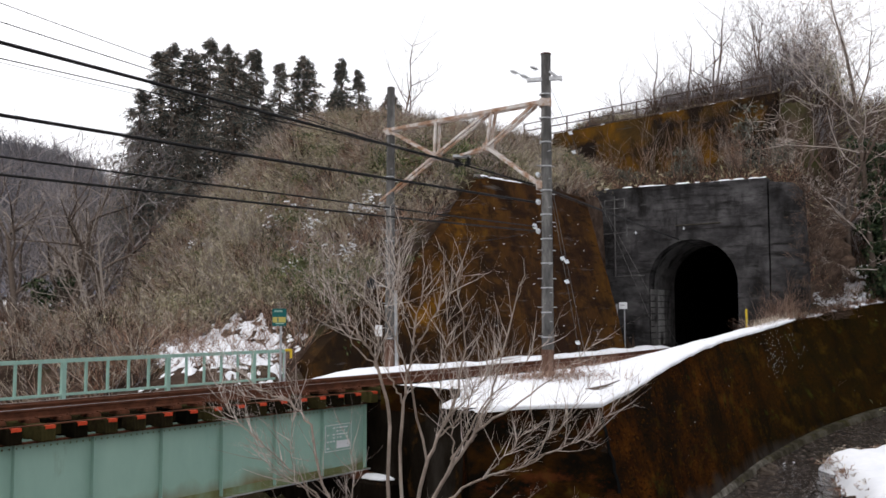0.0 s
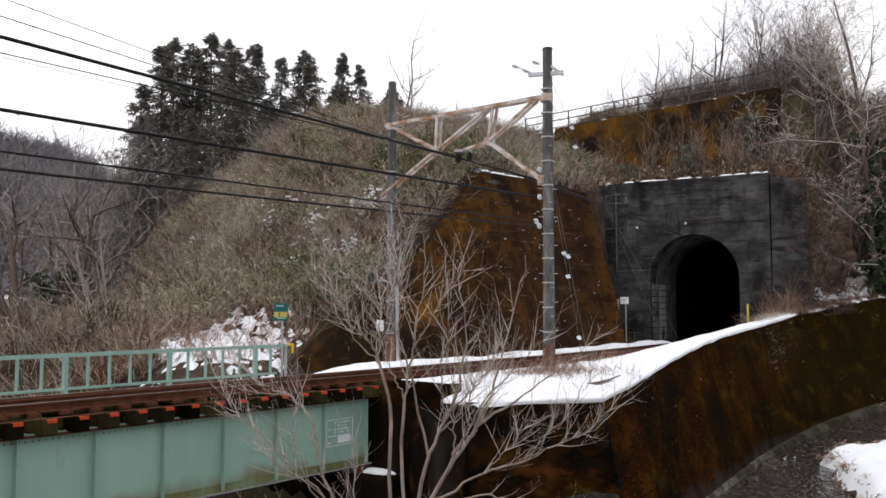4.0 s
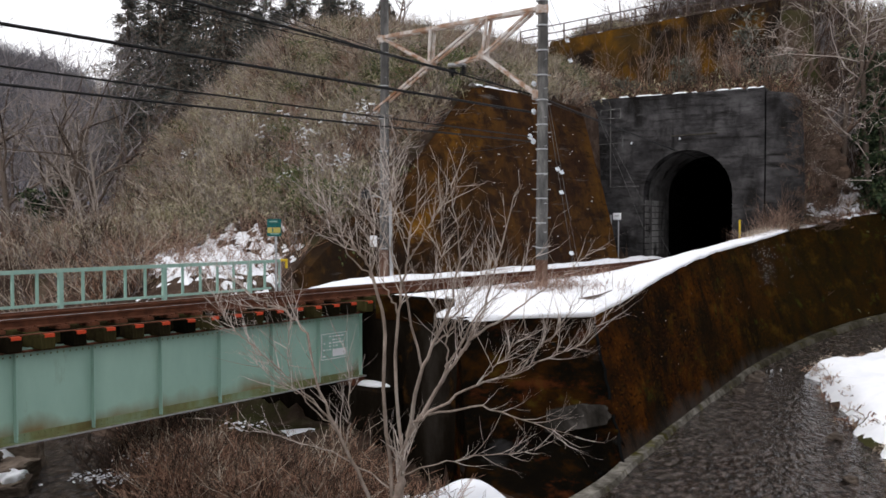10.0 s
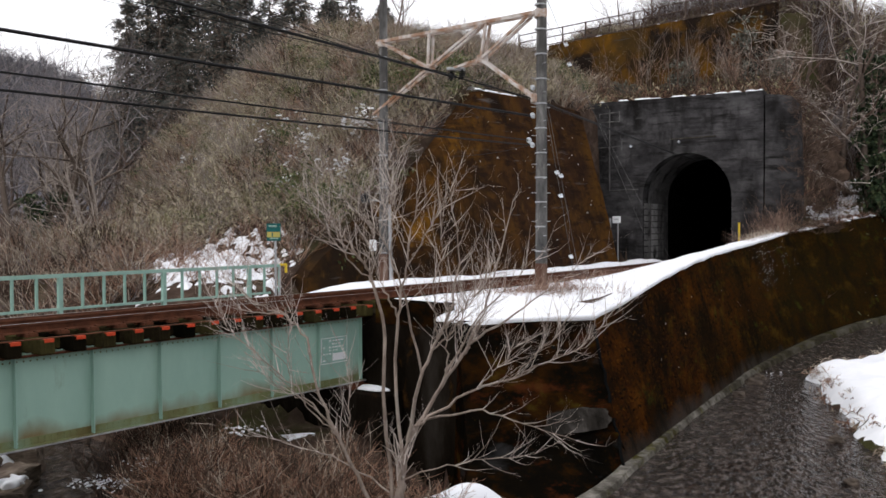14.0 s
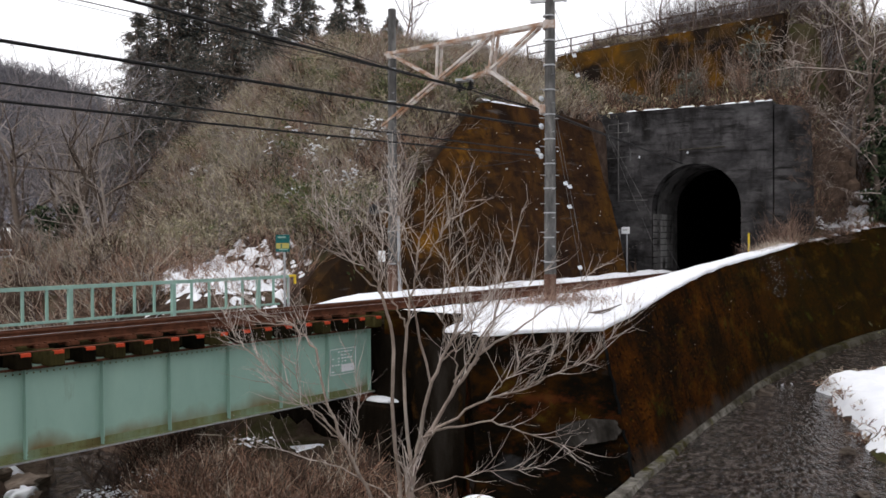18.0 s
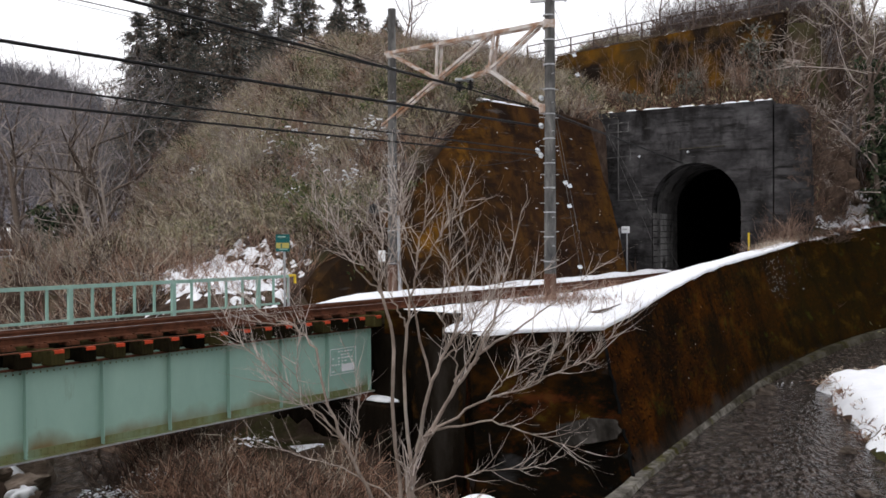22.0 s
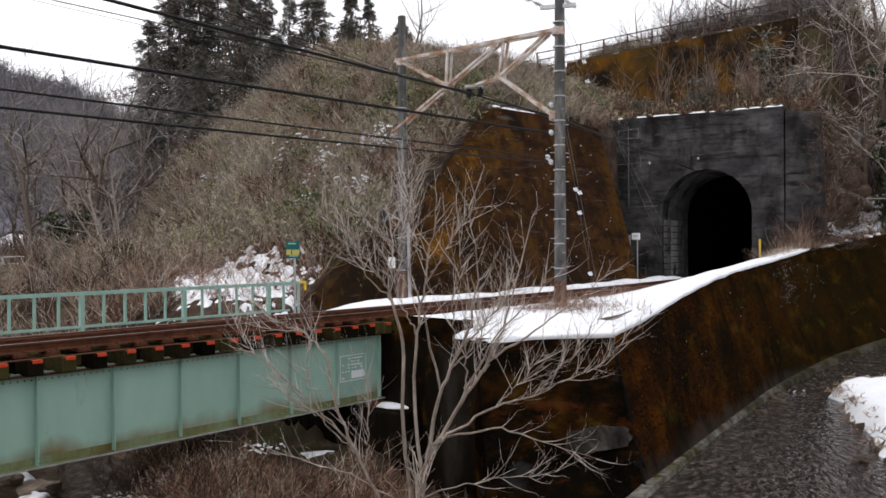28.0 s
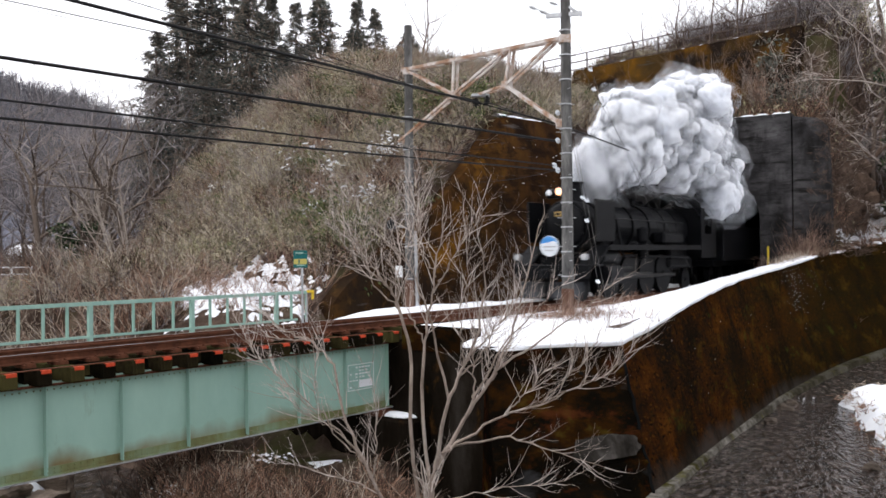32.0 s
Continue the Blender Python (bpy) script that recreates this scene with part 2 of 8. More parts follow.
overlay(PORTAL, (0.010, 0.0095, 0.009), 2.2, 0.57, 0.68, (1, 1, 0.12), 0.5)
overlay(PORTAL, (0.085, 0.083, 0.083), 0.8, 0.52, 0.66, (0.8, 0.8, 1.2), 0.55)
WEB = run_down(GREEN.copy(), (0.16, 0.088, 0.02), -1.88, -1.57)
WEB.name = "green_bridge_paint_with_rust_tongues"
RAILING = mat("pale_green_railing_paint", [(0.3, (0.22, 0.37, 0.31)), (0.7, (0.34, 0.50, 0.43))], 3, rough=0.5, bump=0.05)
POLE = mat("pole_concrete", [(0.32, (0.045, 0.045, 0.046)), (0.5, (0.11, 0.108, 0.105)), (0.7, (0.24, 0.235, 0.225))], 4, (1, 1, 0.3), rough=0.85, bump=0.25, stain=((0.06, 0.055, 0.05), 2, 0.5, 0.7, (1, 1, 0.2)), spec=0.0)
POLEFOOT = mat("brown_stained_pole_concrete", [(0.32, (0.055, 0.028, 0.019)), (0.5, (0.12, 0.070, 0.052)), (0.7, (0.21, 0.15, 0.12))], 4, (1, 1, 0.3), rough=0.9, bump=0.25, spec=0.0)
STEEL = mat("galvanised_steel", [(0.3, (0.3, 0.31, 0.32)), (0.7, (0.5, 0.51, 0.52))], 8, rough=0.45, metal=0.6, bump=0.05)
OLDPAINT = mat("flaking_white_paint_with_rust", [(0.42, (0.55, 0.51, 0.48)), (0.55, (0.34, 0.23, 0.165)), (0.68, (0.2, 0.09, 0.045))], 2.2, rough=0.7, bump=0.2)
CABLE = mat("black_cable", [(0.3, (0.012, 0.012, 0.013)), (0.7, (0.03, 0.03, 0.03))], 10, rough=0.6, bump=0)
PLOUGH = mat("worn_grey_plough_steel", [(0.3, (0.018, 0.019, 0.022)), (0.7, (0.055, 0.058, 0.064))], 4, rough=0.5, bump=0.1, spec=0.3)
PORCELAIN = mat("white_porcelain", [(0.3, (0.5, 0.54, 0.58)), (0.7, (0.72, 0.75, 0.78))], 5, rough=0.2, bump=0, spec=0.5)
BARK = mat("pale_grey_bark", [(0.3, (0.16, 0.13, 0.11)), (0.7, (0.38, 0.33, 0.29))], 6, (1, 1, 0.3), rough=0.85, bump=0.4, by="island", spec=0.06)
DARKBARK = mat("dark_bark", [(0.3, (0.045, 0.034, 0.028)), (0.7, (0.14, 0.11, 0.09))], 5, (1, 1, 0.3), rough=0.9, bump=0.4, by="island", spec=0.06)
TWIG = mat("dry_brush_twigs", [(0.2, (0.09, 0.068, 0.052)), (0.4, (0.25, 0.20, 0.155)), (0.6, (0.46, 0.385, 0.305)), (0.8, (0.70, 0.61, 0.50))], 0.5, rough=0.9, bump=0, by="island", spec=0.06)
OLIVE = mat("winter_grass_blades", [(0.25, (0.095, 0.092, 0.050)), (0.5, (0.30, 0.275, 0.165)), (0.75, (0.60, 0.53, 0.38))], 0.4, rough=0.8, bump=0, by="island", spec=0.06)
RED_TWIG = mat("russet_brush_twigs", [(0.25, (0.10, 0.058, 0.045)), (0.5, (0.26, 0.165, 0.125)), (0.75, (0.46, 0.33, 0.26))], 0.5, rough=0.9, bump=0, by="island", spec=0.06)
EMBER = mat("red_brown_bank_twigs", [(0.25, (0.04, 0.019, 0.013)), (0.5, (0.19, 0.10, 0.068)), (0.75, (0.50, 0.32, 0.225))], 0.7, rough=0.9, bump=0, by="island", spec=0.06)
UMBER = mat("dark_twigs_and_gap_shade", [(0.25, (0.022, 0.015, 0.012)), (0.5, (0.062, 0.042, 0.032)), (0.75, (0.13, 0.095, 0.072))], 0.5, rough=0.9, bump=0, by="island", spec=0.0)
LILAC = mat("grey_lilac_wood_twigs", [(0.25, (0.10, 0.088, 0.09)), (0.5, (0.20, 0.18, 0.182)), (0.75, (0.34, 0.31, 0.31))], 0.4, rough=0.9, bump=0, by="island", spec=0.06)
SAPLING = mat("thin_brown_sapling_bark", [(0.3, (0.055, 0.036, 0.028)), (0.7, (0.15, 0.105, 0.082))], 3, rough=0.9, bump=0, by="island", spec=0.06)
FINE = mat("pale_young_twigs", [(0.3, (0.27, 0.22, 0.19)), (0.7, (0.60, 0.53, 0.48))], 3, rough=0.85, bump=0, by="island")
NEEDLE = mat("cedar_needles", [(0.25, (0.045, 0.055, 0.052)), (0.5, (0.105, 0.114, 0.104)), (0.75, (0.23, 0.18, 0.14))], 0.3, rough=0.8, bump=0, by="island", spec=0.06)
BUSH = mat("dull_green_bush_leaves", [(0.25, (0.035, 0.05, 0.02)), (0.55, (0.09, 0.11, 0.045)), (0.8, (0.2, 0.2, 0.09))], 0.6, rough=0.6, bump=0, by="island")
STEM = mat("reddish_young_bark", [(0.3, (0.13, 0.098, 0.078)), (0.7, (0.40, 0.33, 0.28))], 7, (1, 1, 0.35), rough=0.85, bump=0.5, fine=30, stain=((0.36, 0.33, 0.29), 2.2, 0.55, 0.7, (1, 1, 0.4)))
GREYLEAF = mat("grey_green_leaves", [(0.25, (0.05, 0.055, 0.045)), (0.55, (0.11, 0.12, 0.10)), (0.8, (0.2, 0.21, 0.18))], 0.6, rough=0.6, bump=0, by="island")
IVY = mat("dark_ivy_leaves", [(0.25, (0.012, 0.02, 0.010)), (0.6, (0.035, 0.055, 0.028)), (0.85, (0.09, 0.10, 0.05))], 0.6, rough=0.5, bump=0, by="island")
# the haze of distance is mixed into these two blue-grey colours
FOREST = mat("haze_tinted_forest", [(0.3, (0.08, 0.083, 0.105)), (0.5, (0.13, 0.133, 0.16)), (0.7, (0.20, 0.20, 0.23))], 0.06, (1, 1, 0.35), rough=1, bump=1, fine=0.25, depth=2, spec=0.06)
FARTWIG = mat("haze_tinted_far_trees", [(0.25, (0.075, 0.075, 0.09)), (0.5, (0.14, 0.138, 0.155)), (0.75, (0.24, 0.23, 0.24))], 0.05, rough=1.0, bump=0, by="island", spec=0.0)
IRON = mat("black_locomotive_iron", [(0.3, (0.0016, 0.0018, 0.0023)), (0.7, (0.0055, 0.0056, 0.0066))], 2.5, rough=0.42, bump=0.08, spec=0.09)
ROD = mat("oiled_steel_rods", [(0.3, (0.012, 0.0115, 0.011)), (0.7, (0.036, 0.035, 0.033))], 4, rough=0.4, metal=0.6, bump=0.05)
BRASS = mat("dull_brass", [(0.3, (0.25, 0.16, 0.06)), (0.7, (0.42, 0.3, 0.12))], 5, rough=0.4, metal=0.8, bump=0)
WHITE = mat("white_enamel", [(0.3, (0.72, 0.74, 0.76)), (0.7, (0.82, 0.83, 0.84))], 3, rough=0.4, bump=0)
BLUE = mat("blue_enamel", [(0.3, (0.05, 0.2, 0.5)), (0.7, (0.08, 0.28, 0.6))], 3, rough=0.4, bump=0)
SIGNGREEN = mat("dark_teal_sign_paint", [(0.3, (0.012, 0.085, 0.085)), (0.7, (0.022, 0.125, 0.12))], 4, rough=0.5, bump=0)
SIGNYELLOW = mat("faded_yellow_sign_paint", [(0.3, (0.38, 0.33, 0.09)), (0.7, (0.48, 0.42, 0.13))], 4, rough=0.6, bump=0)
YELLOW = mat("yellow_paint", [(0.3, (0.62, 0.42, 0.03)), (0.7, (0.75, 0.55, 0.06))], 4, rough=0.5, bump=0)
STEAM = mat("dense_white_steam", [(0.35, (0.52, 0.545, 0.595)), (0.65, (0.61, 0.63, 0.67))], 0.8, rough=1.0, bump=0, spec=0.0)
_s = STEAM.node_tree.nodes["Principled BSDF"]
_s.inputs["Subsurface Weight"].default_value = 1.0
_s.inputs["Subsurface Radius"].default_value = (1.7, 1.7, 1.7)
_s.inputs["Subsurface Scale"].default_value = 1.0
VEIL = mat("thin_white_steam", [(0.35, (0.62, 0.635, 0.67)), (0.65, (0.72, 0.735, 0.76))], 0.8, rough=1.0, bump=0, spec=0.0)


def wispy(m, thin, thick):
    """Lets part of the light straight through a cloud lump, in uneven wisps, and spreads the rest on both sides."""
    n, l = m.node_tree.nodes, m.node_tree.links
    colour = n["Principled BSDF"].inputs["Base Color"].links[0].from_socket
    out = n["Material Output"]
    dif, tra, clear, both, veil, nz, mr, tc = (n.new("ShaderNode" + k) for k in ("BsdfDiffuse", "BsdfTranslucent", "BsdfTransparent", "MixShader", "MixShader", "TexNoise", "MapRange", "TexCoord"))
    both.inputs[0].default_value = 0.5
    nz.inputs["Scale"].default_value, nz.inputs["Detail"].default_value = 1.3, 4
    mr.inputs[1].default_value, mr.inputs[2].default_value, mr.inputs[3].default_value, mr.inputs[4].default_value = 0.35, 0.65, thin, thick
    l.new(colour, dif.inputs[0]), l.new(colour, tra.inputs[0])
    l.new(dif.outputs[0], both.inputs[1]), l.new(tra.outputs[0], both.inputs[2])
    l.new(tc.outputs["Object"], nz.inputs["Vector"]), l.new(nz.outputs[0], mr.inputs[0])
    l.new(mr.outputs[0], veil.inputs[0]), l.new(clear.outputs[0], veil.inputs[1]), l.new(both.outputs[0], veil.inputs[2])
    l.new(veil.outputs[0], out.inputs["Surface"])
    n.remove(n["Principled BSDF"])
    return m


wispy(VEIL, 0.0, 0.20)
SMOKE = wispy(mat("thin_dark_smoke", [(0.35, (0.085, 0.09, 0.10)), (0.65, (0.16, 0.17, 0.19))], 0.8, rough=1.0, bump=0, spec=0.0), 0.22, 0.72)
LEDGE = mat("tan_ledge_rock", [(0.3, (0.04, 0.03, 0.024)), (0.5, (0.15, 0.115, 0.09)), (0.7, (0.30, 0.24, 0.195))], 3, (0.5, 0.5, 2.5), rough=0.85, bump=0.8, fine=7, spec=0.06)
ROCK = mat("river_rock", [(0.3, (0.025, 0.020, 0.016)), (0.7, (0.11, 0.088, 0.07))], 2, rough=0.8, bump=0.6, fine=8, spec=0.06)
SANDSTONE = mat("pale_bank_rock", [(0.3, (0.02, 0.014, 0.010)), (0.7, (0.11, 0.074, 0.054))], 1.6, rough=0.9, bump=0.8, fine=6, spec=0.06)


def lamp_material(name, colour, strength):
    m = bpy.data.materials.new(name)
    m.use_nodes = True
    b = m.node_tree.nodes["Principled BSDF"]
    b.inputs["Emission Color"].default_value, b.inputs["Emission Strength"].default_value = (*colour, 1), strength
    return m


LIT = lamp_material("lit_headlamp", (1.0, 0.40, 0.11), 1.6)
WATER = bpy.data.materials.new("shallow_rippled_water")
WATER.use_nodes = True
_n, _l = WATER.node_tree.nodes, WATER.node_tree.links
_b = _n["Principled BSDF"]
_b.inputs["Base Color"].default_value = (0.036, 0.028, 0.023, 1)
_b.inputs["Roughness"].default_value = 0.06
_tc, _mp, _t1, _bp = (_n.new(k) for k in ("ShaderNodeTexCoord", "ShaderNodeMapping", "ShaderNodeTexNoise", "ShaderNodeBump"))
_mp.vector_type = "TEXTURE"
_mp.inputs["Scale"].default_value = (0.75, 1.5, 1.0)
_b.inputs["IOR"].default_value = 1.33
_b.inputs["Specular IOR Level"].default_value = 0.34
_mp.inputs["Rotation"].default_value = (0, 0, radians(-18))
_t1.inputs["Scale"].default_value, _t1.inputs["Detail"].default_value = 5.6, 4
_bp.inputs["Strength"].default_value, _bp.inputs["Distance"].default_value = 1.0, 0.26
# colour ramp of brown bed and grey stones, with ripple glints painted in
_cr, _t2 = _n.new("ShaderNodeValToRGB"), _n.new("ShaderNodeTexNoise")
_t2.inputs["Scale"].default_value, _t2.inputs["Detail"].default_value = 5.0, 8
_cr.color_ramp.elements[0].position, _cr.color_ramp.elements[0].color = 0.40, (0.006, 0.0034, 0.0024, 1)
_cr.color_ramp.elements[1].position, _cr.color_ramp.elements[1].color = 0.66, (0.085, 0.069, 0.060, 1)
_mid = _cr.color_ramp.elements.new(0.50)
_mid.color = (0.022, 0.0125, 0.0085, 1)
_l.new(_mp.outputs[0], _t2.inputs["Vector"]), _l.new(_t2.outputs[0], _cr.inputs[0]), _l.new(_cr.outputs[0], _b.inputs["Base Color"])
_l.new(_tc.outputs["Object"], _mp.inputs[0]), _l.new(_mp.outputs[0], _t1.inputs["Vector"])
_l.new(_t1.outputs[0], _bp.inputs["Height"]), _l.new(_bp.outputs[0], _b.inputs["Normal"])

# ---- mesh helpers ----


def data(name, verts, faces, material, smooth=False):
    me = bpy.data.meshes.new(name)
    me.from_pydata([tuple(map(float, v)) for v in verts], [], [tuple(map(int, f)) for f in faces])
    me.materials.append(material)
    if smooth:
        me.polygons.foreach_set("use_smooth", [True] * len(me.polygons))
    me.update()
    return me


def put(name, me, parent=None, label="", at=None):
    ob = new(name, me)
    if parent:
        ob.parent = parent
    if at is not None:
        ob.matrix_local = at
    if label:
        ob["label"] = label
    return ob


def part(name, bm, material, parent, label="", smooth=False):
    me = bpy.data.meshes.new(name)
    bmesh.ops.recalc_face_normals(bm, faces=bm.faces)
    bm.to_mesh(me)
    bm.free()
    me.materials.append(material)
    if smooth:
        me.polygons.foreach_set("use_smooth", [True] * len(me.polygons))
    return put(name, me, parent, label)


def box(bm, cx, cy, cz, sx, sy, sz, bevel=0.0, m=None):
    r = bmesh.ops.create_cube(bm, size=1.0)
    vs = r["verts"]
    mm = Matrix.Translation((cx, cy, cz)) @ Matrix.Diagonal((sx, sy, sz, 1))
    bmesh.ops.transform(bm, matrix=(m @ mm) if m else mm, verts=vs)
    if bevel:
        es = list({e for v in vs for e in v.link_edges})
        bmesh.ops.bevel(bm, geom=es, offset=bevel, segments=1, affect="EDGES")
    return bm


def rod(bm, a, b, r0, r1=None, n=10):
    """A round bar from a to b."""
    a, b = Vector(a), Vector(b)
    d = b - a
    m = Matrix.Translation((a + b) / 2) @ d.to_track_quat("Z", "Y").to_matrix().to_4x4()
    bmesh.ops.create_cone(bm, cap_ends=True, segments=n, radius1=r0, radius2=r0 if r1 is None else r1, depth=d.length, matrix=m)
    return bm


def bar(bm, a, b, w, h, up=(0, 0, 1)):
    """A square bar from a to b, w wide and h high."""
    a, b = Vector(a), Vector(b)
    y = (b - a).normalized()
    x = y.cross(Vector(up)).normalized()
    z = x.cross(y)
    m = Matrix.Translation((a + b) / 2) @ Matrix((x, y, z)).transposed().to_4x4()
    return box(bm, 0, 0, 0, w, (b - a).length, h, m=m)


def lathe(bm, profile, m=None, n=24):
    """A turned body: profile of (radius, height) round the z axis."""
    rings = []
    for r, z in profile:
        rings.append([bm.verts.new((r * math.cos(2 * math.pi * k / n), r * math.sin(2 * math.pi * k / n), z)) for k in range(n)])
    for a, b in zip(rings, rings[1:]):
        for k in range(n):
            bm.faces.new((a[k], a[(k + 1) % n], b[(k + 1) % n], b[k]))
    bm.faces.new(rings[0][::-1])
    bm.faces.new(rings[-1])
    if m:
        bmesh.ops.transform(bm, matrix=m, verts=[v for ring in rings for v in ring])
    return bm


def slab(bm, front, back):
    """A solid between two matching outlines."""
    f = [bm.verts.new(p) for p in front]
    b = [bm.verts.new(p) for p in back]
    bm.faces.new(f)
    bm.faces.new(b[::-1])
    for k in range(len(f)):
        bm.faces.new((f[k], b[k], b[(k + 1) % len(f)], f[(k + 1) % len(f)]))
    return bm


def thing(name, label, category, at=None, group="", kind=""):
    ob = new(name)
    if at is not None:
        ob.matrix_basis = at
    return tagged(ob, label, category, group, kind)


def tubes(segs, n=4):
    """Verts and faces of many tapered sticks (x0, y0, z0, r0, x1, y1, z1, r1)."""
    s = np.asarray(segs, float).reshape(-1, 8)
    a, b = s[:, :3], s[:, 4:7]
    d = b - a
    d /= np.linalg.norm(d, axis=1)[:, None] + 1e-9
    ref = np.where(np.abs(d[:, 2:3]) > 0.9, [[1.0, 0, 0]], [[0, 0, 1.0]])
    x = np.cross(d, ref)
    x /= np.linalg.norm(x, axis=1)[:, None] + 1e-9
    y = np.cross(d, x)
    ang = 2 * np.pi * np.arange(n) / n
    off = x[:, None] * np.cos(ang)[None, :, None] + y[:, None] * np.sin(ang)[None, :, None]
    v = np.concatenate([a[:, None] + off * s[:, 3, None, None], b[:, None] + off * s[:, 7, None, None]], 1).reshape(-1, 3)
    k = np.arange(n)
    q = np.stack([k, (k + 1) % n, (k + 1) % n + n, k + n], 1)
    f = (q[None] + (2 * n * np.arange(len(s)))[:, None, None]).reshape(-1, 4)
    return v, f


def chain(pts, radii, n=6):
    """One unbroken tapered tube through the points."""
    p = np.asarray(pts, float)
    d = np.gradient(p, axis=0)
    d /= np.linalg.norm(d, axis=1)[:, None] + 1e-9
    ref = np.array([0.0, 0.0, 1.0]) if abs(d[:, 2]).mean() < 0.7 else np.array([0.3, 1.0, 0.0])
    x = np.cross(d, ref)
    x /= np.linalg.norm(x, axis=1)[:, None] + 1e-9
    y = np.cross(d, x)
    ang = 2 * np.pi * np.arange(n) / n
    v = p[:, None] + (x[:, None] * np.cos(ang)[None, :, None] + y[:, None] * np.sin(ang)[None, :, None]) * np.asarray(radii, float)[:, None, None]
    k, i = np.arange(n), np.arange(len(p) - 1)[:, None]
    f = np.stack([i * n + k, i * n + (k + 1) % n, (i + 1) * n + (k + 1) % n, (i + 1) * n + k], -1).reshape(-1, 4)
    return v.reshape(-1, 3), f


def quick(name, v, f, material, smooth=False):
    """A large mesh from arrays of verts and of equal faces."""
    me = bpy.data.meshes.new(name)
    v, f = np.asarray(v, np.float32), np.asarray(f, np.int32)
    me.vertices.add(len(v)), me.loops.add(f.size), me.polygons.add(len(f))
    me.vertices.foreach_set("co", v.ravel())
    me.loops.foreach_set("vertex_index", f.ravel())
    me.polygons.foreach_set("loop_start", np.arange(len(f), dtype=np.int32) * f.shape[1])
    if smooth:
        me.polygons.foreach_set("use_smooth", np.ones(len(f), bool))
    me.materials.append(material)
    me.update(calc_edges=True)
    return me

# ---- plan: the line of the railway, straight over the bridge and then a left-hand curve into the tunnel ----
BEAR, OFF, S0, RADIUS = radians(37.45), 14.55, 18.5, 165.0
BD = np.array([math.sin(BEAR), math.cos(BEAR), 0.0])
BN = np.array([-math.cos(BEAR), math.sin(BEAR), 0.0])


def heading(s):
    return BEAR - max(0.0, s - S0) / RADIUS


def rail(s, d=0.0, z=0.0):
    """A point s metres along the track, d beyond its middle, z over the rails."""
    a = max(0.0, s - S0) / RADIUS
    p = BD * (min(s, S0) + RADIUS * math.sin(a)) + BN * (OFF + RADIUS * (1 - math.cos(a)))
    b = heading(s)
    return Vector((p[0] - math.cos(b) * d, p[1] + math.sin(b) * d, z))


PORTAL_S = 39.7
PP = np.array(rail(PORTAL_S))
PB = heading(PORTAL_S)
PN = np.array([math.sin(PB), math.cos(PB)])
PW = np.array([math.cos(PB), -math.sin(PB)])
MA = np.array([7.4, 39.3])
MU = np.array([-0.6332, -0.774])
MH = np.array([-0.774, 0.6332])
UA, UB = np.array([6.9, 54.8]), np.array([17.0, 47.5])
UU = (UB - UA) / np.linalg.norm(UB - UA)
UN = np.array([-UU[1], UU[0]])
TOP_Y = (15.0, 19.5, 20.95, 22.36, 23.8, 25.8, 27.8, 29.9, 32.2, 34.6, 37.0, 38.65, 40.3, 42.0, 48.5, 60.0)
TOP_Z = (-0.48, -0.48, -0.33, -0.15, 0.05, 0.30, 0.48, 0.61, 0.81, 1.0, 1.2, 1.42, 1.64, 1.9, 3.0, 4.6)
TOP_LINE = [(0.35, 18.45), (3.32, 19.55), (5.77, 23.8), (9.24, 29.9), (14.26, 37.0), (19.7, 42.0), (30.0, 48.5)]
EDGE = [(-90, 33), (-20, 31), (-10, 27), (-5.3, 23.5), (0.45, 19.1), (3.0, 20.25), (5.3, 24.1), (8.8, 30.2), (13.85, 37.4), (19.35, 42.45), (30, 49.3), (90, 85)]
STREAM = [(60, 62, 3), (32, 46, 2.5), (21.2, 38.6, 2.3), (16.2, 34.6, 1.6), (11.1, 29.4, 0.88), (8.65, 23.95, 1.82), (6.15, 18.05, 2.75), (3.6, 13, 2.6), (-2, 10.0, 2.0), (-5.9, 13.0, 1.1), (-7.0, 16.5, 0.85), (-8.1, 20.2, 1.0), (-14, 25.5, 2.0), (-40, 27.5, 2.5), (-90, 28, 3)]
WATER_Z = -3.45


def water_z(Y):
    return np.interp(Y, (29, 41, 60), (-3.45, -2.6, -2.3))


def step(x, a, b):
    t = np.clip((x - a) / (b - a), 0, 1)
    return t * t * (3 - 2 * t)


def seg_dist(X, Y, a, b):
    ax, ay, bx, by = *a[:2], *b[:2]
    t = np.clip(((X - ax) * (bx - ax) + (Y - ay) * (by - ay)) / ((bx - ax) ** 2 + (by - ay) ** 2), 0, 1)
    return np.hypot(X - ax - t * (bx - ax), Y - ay - t * (by - ay)), t, (bx - ax) * (Y - ay) - (by - ay) * (X - ax)


def behind_edge(X, Y):
    best, sign = np.full(X.shape, 1e9), np.ones(X.shape)
    for a, b in zip(EDGE, EDGE[1:]):
        d, t, c = seg_dist(X, Y, a, b)
        m = d < best - 1e-6
        best, sign = np.where(m, d, best), np.where(m, np.where(c > 0, 1, -1), sign)
    return best * sign


def in_stream(X, Y):
    """Metres outside the stream's margin; minus: in the water."""
    best = np.full(X.shape, 1e9)
    for a, b in zip(STREAM, STREAM[1:]):
        d, t, c = seg_dist(X, Y, a, b)
        best = np.minimum(best, d - (a[2] + t * (b[2] - a[2])))
    return best


def rough_noise(X, Y, f, seed=0.0):
    return np.array([noise.noise((x * f, y * f, seed)) for x, y in zip(X.ravel(), Y.ravel())]).reshape(X.shape)


